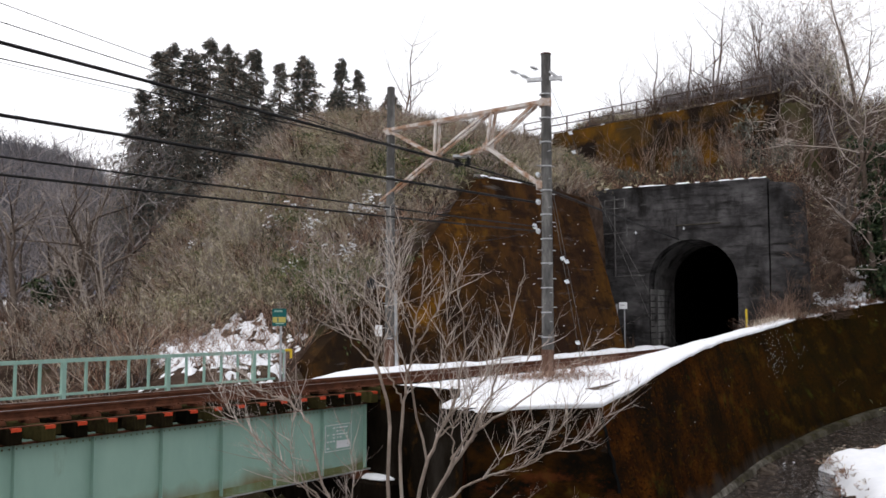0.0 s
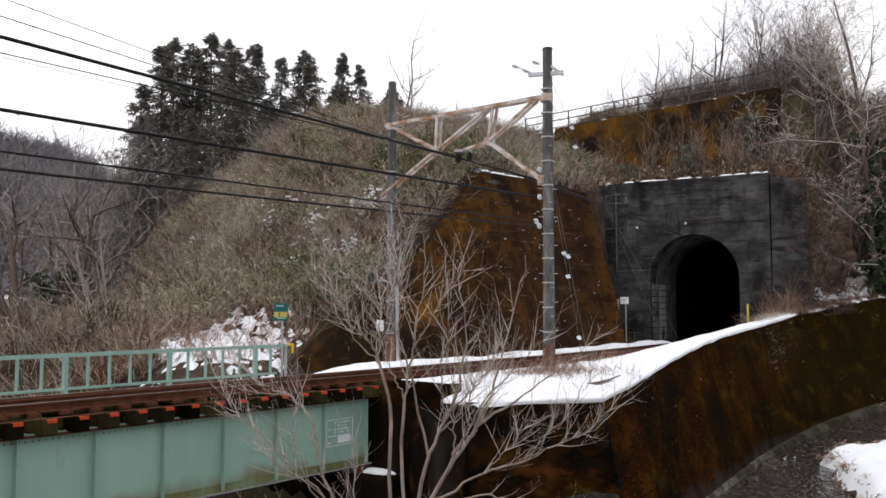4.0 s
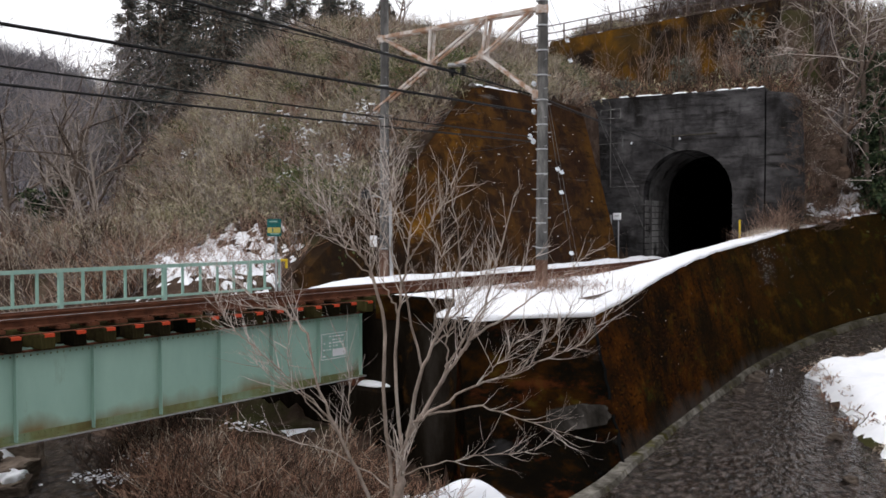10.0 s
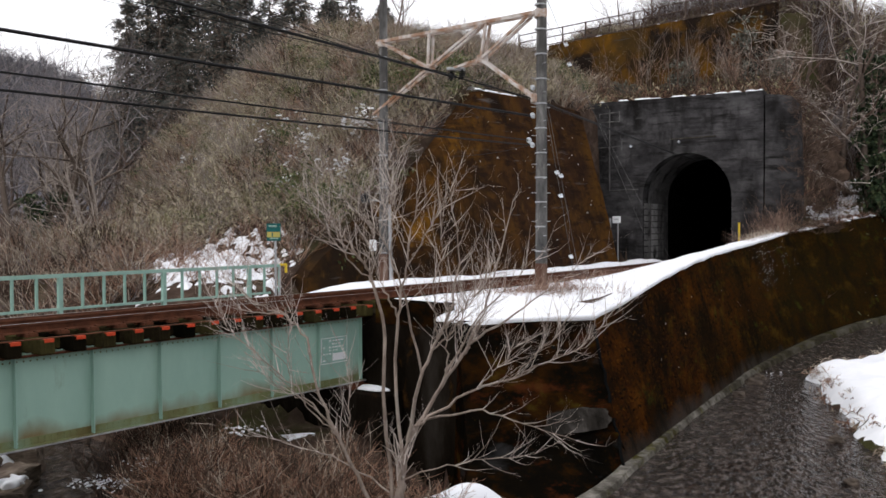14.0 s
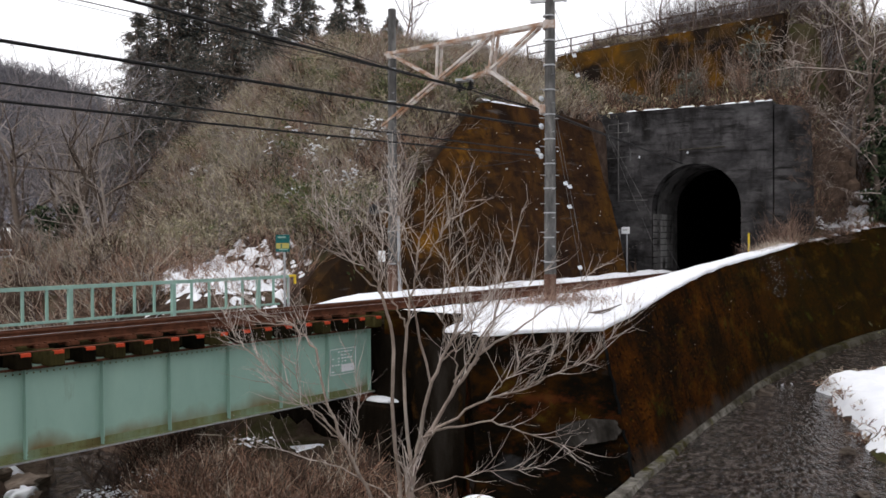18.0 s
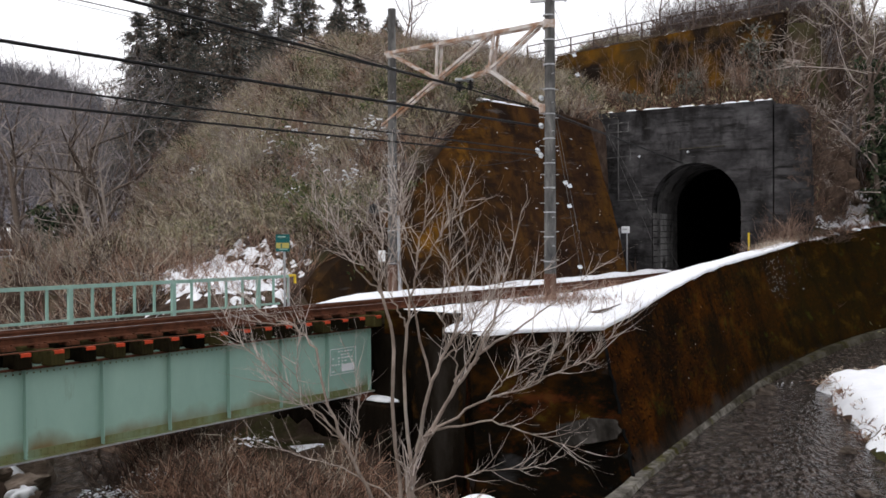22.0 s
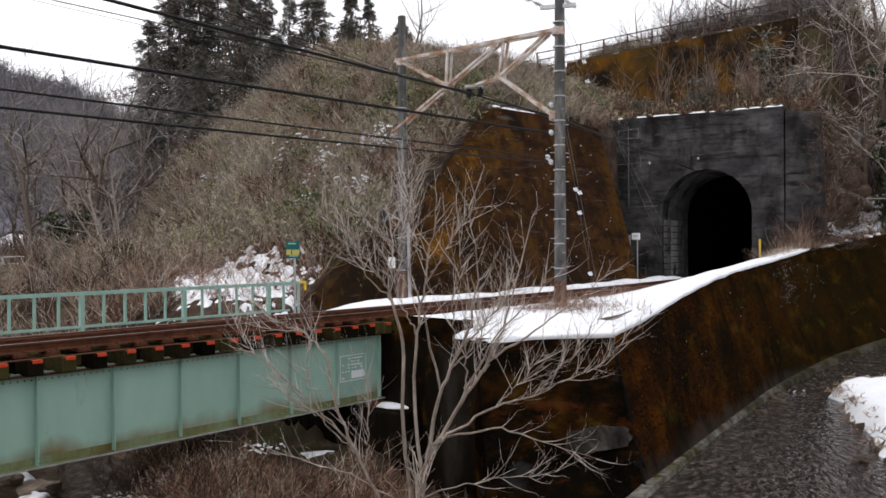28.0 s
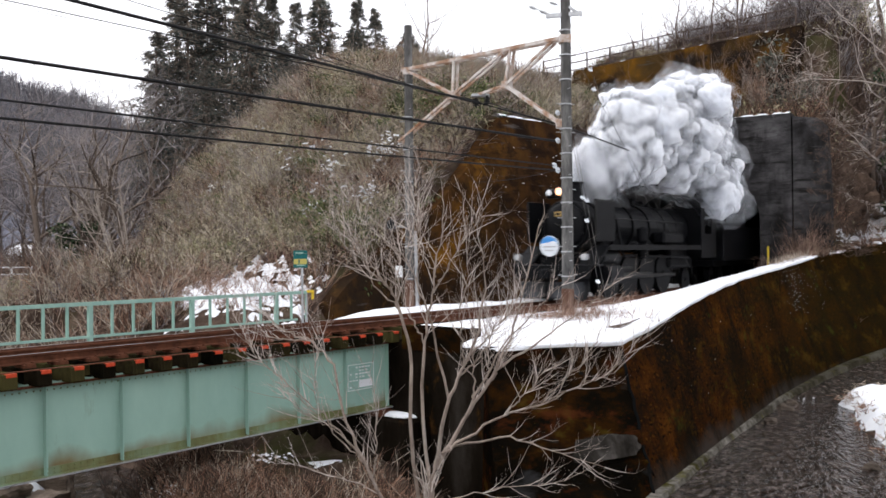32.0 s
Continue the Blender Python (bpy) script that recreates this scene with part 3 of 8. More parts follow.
def ground(X, Y, bumps=True):
    X, Y = np.asarray(X, float), np.asarray(Y, float)
    sd = behind_edge(X, Y)
    dx, dy = X - MA[0], Y - MA[1]
    u, q = dx * MU[0] + dy * MU[1], dx * MH[0] + dy * MH[1]
    px, py = X - PP[0], Y - PP[1]
    w, p = px * PW[0] + py * PW[1], px * PN[0] + py * PN[1]
    p2 = (X - UA[0]) * UN[0] + (Y - UA[1]) * UN[1]
    # low ground with the stream cut into it, and the bank on which the eye stands
    low = np.interp(Y, (-10, 3, 9, 13, 16), (-0.1, -0.1, -2.2, -2.95, -2.95))
    low = np.maximum(low, -3.1 + 0.25 * np.clip(X - 12, 0, 60) * step(Y, 40, 10))
    low = low - 1.1 * step(X, -2.0, -0.2) * step(Y, 14.7, 15.7) * step(X, 9, 7)
    st = in_stream(X, Y)
    low = np.where(st < 1.2, low + (water_z(Y) - 0.55 - low) * step(st, 0.7, -0.6), low)
    # bed of the track, rising to the top of the wall along the stream
    line = -X * math.cos(BEAR) + Y * math.sin(BEAR) - OFF - np.clip(X * BD[0] + Y * BD[1] - S0, 0, 60) ** 2 / (2 * RADIUS)
    bed = -0.42 + (np.interp(Y, TOP_Y, TOP_Z) - 0.12 + 0.42) * step(line, -1.6, -4.2)
    bed = bed - 0.5 * step(X, -6, -14)
    # hill over the mossy wall
    zs = np.interp(u, (-1, 7, 18, 30), (6.85, 6.85, 0.0, -0.2))
    qs = 0.28 * zs + 0.15
    gr = np.interp(u, (-10, 0, 8, 12, 20, 40), (0.40, 0.36, 0.19, 0.12, 0.08, 0.02))
    rise = zs + gr * 17 * (1 - np.exp(-np.clip(q - qs, 0, 200) / 17)) * 1.55
    rise = np.maximum(rise - 0.55 * np.clip(q - np.interp(u, (-5, 4, 8, 12), (18, 16, 12, 9)), 0, 90) * step(u, -12, 0) - 0.5 * np.clip(q - 27, 0, 80), -0.6)
    hill = np.where((p < 0.5) | (w < -5.5), bed + (np.maximum(rise, bed) - bed) * step(q, qs, qs + 0.4), bed)
    # shelf over the tunnel mouth, upper wall and the road behind it
    shelf = 7.2 + 0.2 * np.clip(p, 0, 9)
    shelf = shelf + (12.85 - shelf) * step(p2, 0.15, 0.5) * step(w, -12, -9)
    shelf = shelf + 3.0 * step(X, 17, 24) * step(p2, 0.8, 7)
    shelf = -0.6 + (shelf + 0.6) * step(w, -22, -13)
    shelf = np.maximum(shelf, np.where(w < -6, rise, 0))
    over = step(p, 0.15, 0.55)
    z = hill + (np.maximum(shelf, hill) - hill) * over
    # bank beside the tunnel mouth
    side = np.interp(Y, TOP_Y, TOP_Z) + 0.85 * np.clip(sd - 0.45, 0, 60)
    side = np.minimum(side, 8.0 + 0.5 * np.clip(p + 3, 0, 20))
    z = np.where(w > 3.4, z + (side - z) * step(w, 3.6, 5.2), z)
    width = np.where(X > -3, 0.35, np.where(X > -6, 1.5, 5.0))
    z = low + (z - low) * step(sd, -width, 0 * sd)
    if bumps:
        wild = step(q, 2.5, 5) * step(u, 24, 16) + step(w, 5, 7) + step(sd, -1, -3)
        z = z + np.clip(wild, 0, 1) * (0.35 * rough_noise(X, Y, 0.35) + 0.18 * rough_noise(X, Y, 1.1, 5.0))
    return z


def axis(lo, hi, fine_lo, fine_hi, fine):
    a = np.arange(fine_lo, fine_hi + 1e-6, fine)
    out_hi = fine_hi + np.cumsum(fine * 1.25 ** np.arange(1, 60))
    out_lo = fine_lo - np.cumsum(fine * 1.25 ** np.arange(1, 60))
    return np.concatenate([out_lo[out_lo > lo][::-1], a, out_hi[out_hi < hi]])


GX, GY = axis(-1500, 1500, -24, 30, 0.4), axis(-600, 2500, 9, 62, 0.4)
X, Y = np.meshgrid(GX, GY)
Z = ground(X, Y)
iy, ix = np.meshgrid(np.arange(len(GY) - 1), np.arange(len(GX) - 1), indexing="ij")
quad = np.stack([iy * len(GX) + ix, iy * len(GX) + ix + 1, (iy + 1) * len(GX) + ix + 1, (iy + 1) * len(GX) + ix], -1).reshape(-1, 4)
V = np.stack([X.ravel(), Y.ravel(), Z.ravel()], 1)
mid = V[quad].mean(1)
mw, mp = (mid[:, 0] - PP[0]) * PW[0] + (mid[:, 1] - PP[1]) * PW[1], (mid[:, 0] - PP[0]) * PN[0] + (mid[:, 1] - PP[1]) * PN[1]
quad = quad[~((np.abs(mw + 0.155) < 2.35) & (mp > -0.1) & (mp < 0.85))]
tagged(new("ground", quick("ground", V, quad, EARTH, True)), "brown leaf-littered earth of the valley and slopes", "ground", kind="structure")

# stream
wx, wy = np.meshgrid(np.arange(-60, 45, 0.5), np.arange(4, 62, 0.5))
wm = in_stream(wx + 0.25, wy + 0.25) < 1.0
jy, jx = np.nonzero(wm[:-1, :-1])
nx = wx.shape[1]
wq = np.stack([jy * nx + jx, jy * nx + jx + 1, (jy + 1) * nx + jx + 1, (jy + 1) * nx + jx], 1)
wz = water_z(wy) + 0.012 * rough_noise(wx, wy, 1.7)
tagged(new("water", quick("water", np.stack([wx.ravel(), wy.ravel(), wz.ravel()], 1), wq, WATER, True)), "shallow dark rippled stream over stones", "stream", kind="structure")


def snow_on(name, x0, x1, y0, y1, cell, mask, label, lift=0.10, smooth=True, base=None):
    """Snow lying on the ground where mask(X, Y) is over zero, thinning out to its edges."""
    X, Y = np.meshgrid(np.arange(x0, x1, cell), np.arange(y0, y1, cell))
    X = X + 0.4 * cell * rough_noise(X, Y, 3.0, 2.0)
    Y = Y + 0.4 * cell * rough_noise(X, Y, 3.0, 8.0)
    m = mask(X, Y)
    Z = (ground(X, Y) if base is None else base(X, Y)) + np.clip(m * 1.2, -0.12, 1) * lift + 0.015 * rough_noise(X, Y, 2.2, 4.0)
    keep = (m > 0)
    n = X.shape[1]
    ky, kx = np.nonzero(keep[:-1, :-1] | keep[1:, :-1] | keep[:-1, 1:] | keep[1:, 1:])
    q = np.stack([ky * n + kx, ky * n + kx + 1, (ky + 1) * n + kx + 1, (ky + 1) * n + kx], 1)
    if not len(q):
        return None
    ids, inv = np.unique(q, return_inverse=True)
    v = np.stack([X.ravel(), Y.ravel(), Z.ravel()], 1)[ids]
    return tagged(new(name, quick(name, v, inv.reshape(-1, 4), SNOW, True)), label, "snow", kind="stuff")


# ---- walls ----
def wall_strip(name, top, base, thick, material, label, rows=10, wobble=0.03, parent=None):
    """A leaning retaining wall between a top and a base line of equal length; its back stands thick metres behind."""
    top, base = np.array(top, float), np.array(base, float)
    n = len(top)
    t = np.linspace(0, 1, rows + 1)[:, None, None]
    grid = base[None] * (1 - t) + top[None] * t
    along = np.gradient(top[:, :2], axis=0)
    back = np.stack([-along[:, 1], along[:, 0]], 1)
    back /= np.linalg.norm(back, axis=1)[:, None]
    w = np.array([[noise.noise((p[0] * 0.7, p[1] * 0.7, p[2] * 0.9)) for p in row] for row in grid])
    grid[..., :2] += back[None] * (w * wobble)[..., None]
    rear = np.stack([top, base])
    rear[..., :2] += (back * thick)[None]
    rear[1, :, :2] = rear[0, :, :2]
    v = np.concatenate([grid.reshape(-1, 3), rear.reshape(-1, 3)])
    f = [(r * n + k, r * n + k + 1, (r + 1) * n + k + 1, (r + 1) * n + k) for r in range(rows) for k in range(n - 1)]
    o = (rows + 1) * n
    f += [(rows * n + k, rows * n + k + 1, o + k + 1, o + k) for k in range(n - 1)]
    f += [(o + k, o + k + 1, o + n + k + 1, o + n + k) for k in range(n - 1)]
    f += [tuple(range(e, rows * n + e + 1, n)) + (o + e, o + n + e) for e in (0, n - 1)]
    ob = put(name, data(name, v, f, material, False), parent)
    if label:
        tagged(ob, label, "retaining wall", kind="structure")
    return ob


def spline(points, n):
    p = np.array(points, float)
    t = np.concatenate([[0], np.cumsum(np.linalg.norm(np.diff(p[:, :2], axis=0), axis=1))])
    s = np.linspace(0, t[-1], n)
    return np.stack([np.interp(s, t, p[:, k]) for k in range(p.shape[1])], 1)


def soften(p, times=3):
    for _ in range(times):
        p[1:-1] = 0.25 * p[:-2] + 0.5 * p[1:-1] + 0.25 * p[2:]
    return p


# along the stream
def stream_wall():
    top = soften(spline([(x, y, np.interp(y, TOP_Y, TOP_Z)) for x, y in TOP_LINE[1:]], 60))
    base = soften(spline([(3.78, 17.75, -4.0), (7.2, 23.9, -4.0), (10.4, 29.5, -3.9), (14.7, 34.9, -3.6), (17.7, 37.8, -3.3), (20.8, 40.4, -3.2), (31.0, 46.9, -3.0)], 60))
    wall_strip("wall_stream", top, base, 0.55, ALGAE, "tall dark mossy concrete retaining wall along the stream", rows=12)
    front_top = spline([(0.35, 18.45, -0.43), (3.31, 19.54, -0.5)], 20)
    front_base = spline([(0.55, 16.35, -4.4), (3.77, 17.72, -4.0)], 20)
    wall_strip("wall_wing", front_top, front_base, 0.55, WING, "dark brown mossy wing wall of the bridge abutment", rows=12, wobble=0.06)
    # ledge along the wing wall and a drain hole, its shade a near-black plug
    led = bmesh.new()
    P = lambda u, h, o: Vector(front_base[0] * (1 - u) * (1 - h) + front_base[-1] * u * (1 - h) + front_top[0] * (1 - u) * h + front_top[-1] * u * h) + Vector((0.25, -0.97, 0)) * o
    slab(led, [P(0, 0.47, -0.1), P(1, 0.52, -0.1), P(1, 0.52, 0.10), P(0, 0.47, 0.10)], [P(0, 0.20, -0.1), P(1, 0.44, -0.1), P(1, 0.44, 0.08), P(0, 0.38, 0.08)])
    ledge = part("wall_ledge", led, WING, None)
    tagged(ledge, "stepped lower face of the wing wall", "retaining wall", kind="structure")
    part("drain_hole", rod(bmesh.new(), P(0.66, 0.84, -0.08), P(0.66, 0.84, 0.03), 0.06, n=12), SOOT_DARK, ledge)
    # bare grey patches where the skin of the concrete has come off
    rnd = random.Random(4)
    for u0, u1, h0, h1, o in ((0.50, 0.985, 0.395, 0.515, 0.112),):
        ring = []
        for k in range(28):
            a = 2 * math.pi * k / 28
            c, s = math.cos(a), math.sin(a)
            q = 1 / max(abs(c), abs(s)) ** 0.8 * rnd.uniform(0.86, 1.04)
            ring.append(((u0 + u1) / 2 + (u1 - u0) / 2 * c * q, (h0 + h1) / 2 + (h1 - h0) / 2 * s * q))
        bp = bmesh.new()
        slab(bp, [P(u, h, -0.05) for u, h in ring], [P(u, h, o) for u, h in ring])
        part("bare_patch", bp, BARE, ledge, "grey patch of spalled bare concrete")
    # lower skirt of the wing, down to the kerb at the water
    skirt_top = np.array([P(u, 0.36, 0.10) for u in np.linspace(0.0, 1.0, 20)])
    skirt_base = spline([(0.3, 14.9, -3.7), (1.5, 14.75, -3.6), (2.45, 15.8, -3.5), (3.15, 16.9, -3.5), (3.98, 18.6, -3.5)], 20)
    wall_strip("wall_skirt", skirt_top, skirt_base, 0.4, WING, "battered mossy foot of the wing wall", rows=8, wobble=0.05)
    # jagged seam between the wing and the wall along the stream
    seam = bmesh.new()
    pts = [P(1.0 + 0.006 * rnd.gauss(0, 1), h, 0.035) for h in np.linspace(0.12, 0.97, 16)]
    for a, b in zip(pts, pts[1:]):
        rod(seam, a, b, 0.035, n=5)
    part("seam", seam, SOOT_DARK, ledge)
    foot_top = soften(spline([(1.9, 14.75, -3.36), (2.65, 15.75, -3.36), (3.35, 16.85, -3.35), (4.36, 18.9, -3.34), (6.68, 23.3, -3.33), (10.4, 29.6, -3.26), (14.8, 34.8, -2.85), (17.8, 37.7, -2.6), (20.9, 40.3, -2.45)], 60))
    foot_base = foot_top + np.array([0.20, -0.11, -0.55])
    wall_strip("wall_footing", foot_top, foot_base, 0.26, FOOTING, "pale worn concrete footing strip at the waterline", rows=3, wobble=0.10)


stream_wall()


# mossy wall beside the track
def mossy_wall():
    us = np.linspace(-0.9, 17.8, 50)
    zt = np.interp(us, (-1, 0.3, 3.8, 7.0, 9.9, 11.9, 14.5, 16.95, 17.8), (6.85, 6.9, 7.0, 6.95, 4.7, 3.35, 1.95, 0.75, 0.1))
    top = [(*(MA + MU * u + MH * 0.28 * z), z) for u, z in zip(us, zt)]
    base = [(*(MA + MU * u - MH * 0.28 * 0.6), -0.6) for u in us]
    wall_strip("wall_moss", top[::-1], base[::-1], 0.5, MOSS, "leaning concrete retaining wall covered with rusty brown moss", rows=12, wobble=0.10)


mossy_wall()


# tunnel mouth
def portal_point(u, p, z):
    q = PP[:2] + PW * u + PN * p
    return Vector((q[0], q[1], z))


def tunnel_mouth():
    cx, r, spring, top = -0.155, 2.055, 2.9, 7.45
    arch = [(cx - r, 0.0)] + [(cx - r * math.cos(a), spring + r * math.sin(a)) for a in np.linspace(0, math.pi, 25)] + [(cx + r, 0.0)]
    bm = bmesh.new()

    def piece(outline, p0=0.0, p1=0.9):
        slab(bm, [portal_point(u, p0, z) for u, z in outline], [portal_point(u, p1, z) for u, z in outline])

    piece([(-6.6, -0.6), (cx - r, -0.6)] + arch[1:-1] + [(cx + r, -0.6), (3.27, -0.6), (3.27, top), (-6.6, top)])
    head = part("wall_tunnel", bm, PORTAL, None)
    tagged(head, "sooty dark concrete headwall of the railway tunnel", "tunnel portal", kind="structure")
    bm = bmesh.new()
    piece([(3.33, -0.6), (4.8, -0.6), (4.86, 3.5), (4.78, 5.6), (4.72, 6.9), (4.4, 7.25), (3.33, 7.42)], 0.04, 0.8)
    part("wing", bm, PORTAL, head)
    bm = bmesh.new()
    piece([(-6.6, top), (3.27, top), (3.27, top + 0.12), (-6.6, top + 0.12)], -0.02, 0.95)
    part("coping", bm, PORTAL, head)
    # arch stones, a finger proud of the wall
    for k in range(1, len(arch) - 2):
        (u0, z0), (u1, z1) = arch[k], arch[k + 1]
        g = 0.985
        out = lambda u, z: (cx + (u - cx) * 1.2, spring + (z - spring) * 1.2)
        m0, m1 = ((u0 + (u1 - u0) * 0.03), z0 + (z1 - z0) * 0.03), ((u0 + (u1 - u0) * 0.97), z0 + (z1 - z0) * 0.97)
        bm = bmesh.new()
        piece([m0, m1, out(*m1), out(*m0)], -0.012, 0.02)
        part("arch_stone", bm, PORTAL, head)
    # horizontal joints of the concrete lifts
    for z in (1.1, 2.2, 3.3, 4.4, 5.5, 6.5):
        bm = bmesh.new()
        piece([(-6.5, z), (cx - r * 1.22 if z < 3 else -2.8, z), (cx - r * 1.22 if z < 3 else -2.8, z + 0.05), (-6.5, z + 0.05)], -0.012, 0.01)
        part("lift_ledge", bm, PORTAL, head)
    # lining that follows the curve of the track
    ss = np.concatenate([np.linspace(PORTAL_S + 0.02, PORTAL_S + 4.6, 6), np.linspace(PORTAL_S + 5.2, PORTAL_S + 75, 66)])
    v, f, n = [], [], len(arch)
    for s in ss:
        for u, z in arch:
            v.append(rail(s, -u, z - (0.5 if z == 0 else 0)))
    for s in ss:
        for u, z in arch:
            v.append(rail(s, -(cx + (u - cx) * 1.12), (z - 0.5) if z == 0 else z * 1.06))
    for i in range(len(ss) - 1):
        for k in range(n - 1):
            f.append((i * n + k, i * n + k + 1, (i + 1) * n + k + 1, (i + 1) * n + k))
            o = len(ss) * n
            f.append((o + i * n + k, o + (i + 1) * n + k, o + (i + 1) * n + k + 1, o + i * n + k + 1))
    f.append(tuple((len(ss) - 1) * n + k for k in range(n)))
    lining = new("wall_lining", data("wall_lining", v, f, SOOT_DARK))
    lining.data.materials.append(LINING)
    # the first bays take the daylight grey, the rest the painted dark
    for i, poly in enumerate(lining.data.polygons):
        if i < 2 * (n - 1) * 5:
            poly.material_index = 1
    tagged(lining, "sooty tunnel lining that curves away, its dark put into the colour", "tunnel", kind="structure")
    # courses just inside the mouth, their grey lightened to stand for daylight
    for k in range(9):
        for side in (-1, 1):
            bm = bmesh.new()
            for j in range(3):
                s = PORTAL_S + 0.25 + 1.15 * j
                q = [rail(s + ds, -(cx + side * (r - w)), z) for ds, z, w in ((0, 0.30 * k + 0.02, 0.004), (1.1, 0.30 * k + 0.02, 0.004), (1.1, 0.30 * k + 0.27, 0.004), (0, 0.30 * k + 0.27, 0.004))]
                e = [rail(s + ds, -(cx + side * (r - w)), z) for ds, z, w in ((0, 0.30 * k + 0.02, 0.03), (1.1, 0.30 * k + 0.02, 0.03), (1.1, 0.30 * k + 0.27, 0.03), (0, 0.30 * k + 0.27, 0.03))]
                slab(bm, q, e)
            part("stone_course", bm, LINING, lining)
    fl = []
    for s in ss:
        fl += [rail(s - 0.6, -2.4, -0.36), rail(s - 0.6, 2.4, -0.36)]
    ff = [(2 * i, 2 * i + 1, 2 * i + 3, 2 * i + 2) for i in range(len(ss) - 1)]
    tagged(new("floor_tunnel", data("floor_tunnel", fl, ff, SOOT_DARK)), "ballast floor of the tunnel, its dark put into the colour", "floor", kind="structure")


tunnel_mouth()


# upper wall with a fence on its edge
def upper_wall():
    L = float(np.linalg.norm(UB - UA)) + 0.8
    us = np.linspace(-0.3, L, 30)
    zt = 12.75 + 0.045 * us
    top = [(*(UA + UU * u), z) for u, z in zip(us, zt)]
    base = [(*(UA + UU * u - UN * 1.1), 8.3) for u in us]
    wall_strip("wall_upper", top, base, 0.6, GOLD, "upper concrete wall covered with golden brown moss", rows=8, wobble=0.1)
    fence = thing("roadside_fence", "rusty brown pipe fence along the road above the tunnel", "fence")
    pts = [UA + UU * u + UN * 0.3 for u in np.arange(-2.6, L - 0.1, 1.55)]
    zs = [12.72 + 0.045 * u for u in np.arange(-2.6, L - 0.1, 1.55)]
    for (x, y), z in zip(pts, zs):
        put("post", part_mesh(rod(bmesh.new(), (x, y, z - 0.3), (x, y, z + 1.1), 0.05, n=6), FENCE, "fence_post"), fence)
    for h in (1.08, 0.62, 0.16):
        for k in range(len(pts) - 1):
            put("bar", part_mesh(rod(bmesh.new(), (*pts[k], zs[k] + h), (*pts[k + 1], zs[k + 1] + h), 0.035, n=6), FENCE, "fence_bar"), fence)


def part_mesh(bm, material, name="piece", smooth=False):
    me = bpy.data.meshes.new(name)
    bmesh.ops.recalc_face_normals(bm, faces=bm.faces)
    bm.to_mesh(me)
    bm.free()
    me.materials.append(material)
    if smooth:
        me.polygons.foreach_set("use_smooth", [True] * len(me.polygons))
    return me


upper_wall()


# ---- track ----
def sweep(bm, ss, outline):
    """A profile of (d, z) drawn along the track."""
    rings = [[bm.verts.new(rail(s, d, z)) for d, z in outline] for s in ss]
    n = len(outline)
    for a, b in zip(rings, rings[1:]):
        for k in range(n):
            bm.faces.new((a[k], a[(k + 1) % n], b[(k + 1) % n], b[k]))
    bm.faces.new(rings[0])
    bm.faces.new(rings[-1][::-1])
    return bm


def railway():
    line = thing("railway_track", "rusty narrow-gauge single railway track in snow", "railway track", kind="structure")
    ss = list(np.arange(-8, S0, 2.0)) + list(np.arange(S0, 112, 1.0))
    prof = [(-0.064, -0.153), (0.064, -0.153), (0.064, -0.14), (0.012, -0.12), (0.012, -0.045), (0.033, -0.035), (0.033, 0), (-0.033, 0), (-0.033, -0.035), (-0.012, -0.045), (-0.012, -0.12), (-0.064, -0.14)]
    for side in (-1, 1):
        r = part("rail", sweep(bmesh.new(), ss, [(side * 0.566 + d, z) for d, z in prof]), RUST, line)
        part("rail_head", sweep(bmesh.new(), ss, [(side * 0.566 + d, z) for d, z in ((-0.024, -0.004), (0.024, -0.004), (0.024, 0.002), (-0.024, 0.002))]), RAILHEAD, r)
    for side in (-1, 1):
        part("guard_rail", sweep(bmesh.new(), [s for s in ss if s < 20], [(side * 0.40 + d * 0.8, z * 0.85 - 0.02) for d, z in prof]), RUST, line)
    long = part_mesh(box(bmesh.new(), 0, 0, -0.330, 2.40, 0.24, 0.240, 0.014), TIMBER, "sleeper")
    short = part_mesh(box(bmesh.new(), 0, 0, -0.24, 2.1, 0.22, 0.16, 0.012), TIMBER, "sleeper")
    plate = part_mesh(box(bmesh.new(), 0, 0, -0.157, 0.30, 0.17, 0.012, 0.003), RUST, "tie_plate")
    block = part_mesh(box(box(bmesh.new(), 0, 0, -0.182, 0.34, 0.19, 0.058, 0.006), 0.14, 0, -0.150, 0.05, 0.12, 0.03, 0.004), RUST, "tie_plate")
    paint = part_mesh(box(box(bmesh.new(), 1.201, 0.02, -0.236, 0.006, 0.16, 0.048), 1.17, 0.02, -0.2085, 0.06, 0.16, 0.004), ORANGE, "paint_mark")
    bolt = part_mesh(rod(bmesh.new(), (0, 0, -0.17), (0, 0, -0.11), 0.03, n=6), RUST, "bolt")
    s, bridge = -7.7, True
    while s < 62:
        bridge = s < 14.9
        m = pose(*rail(s), 0, 0, -math.degrees(heading(s)))
        o = put("sleeper", long if bridge else short, line, "", m)
        for x in (-0.566, 0.566) if s < 30 else ():
            put("tie_plate", block if bridge else plate, o, "", pose(x, 0, 0))
            if bridge:
                put("bolt", bolt, o, "", pose(x + math.copysign(0.12, x), 0.06, 0))
        if bridge:
            put("paint_mark", paint, o)
        s += 0.535 if bridge else 0.62


railway()


# ---- bridge ----
def bridge_point(a, d, z):
    p = BD * a + BN * (OFF + d)
    return Vector((p[0], p[1], z))


def on_bridge(a=0.0, d=0.0, z=0.0):
    """Local axes on the bridge: x to the near side, y along the track."""
    return pose(*bridge_point(a, d, z), 0, 0, -math.degrees(BEAR))


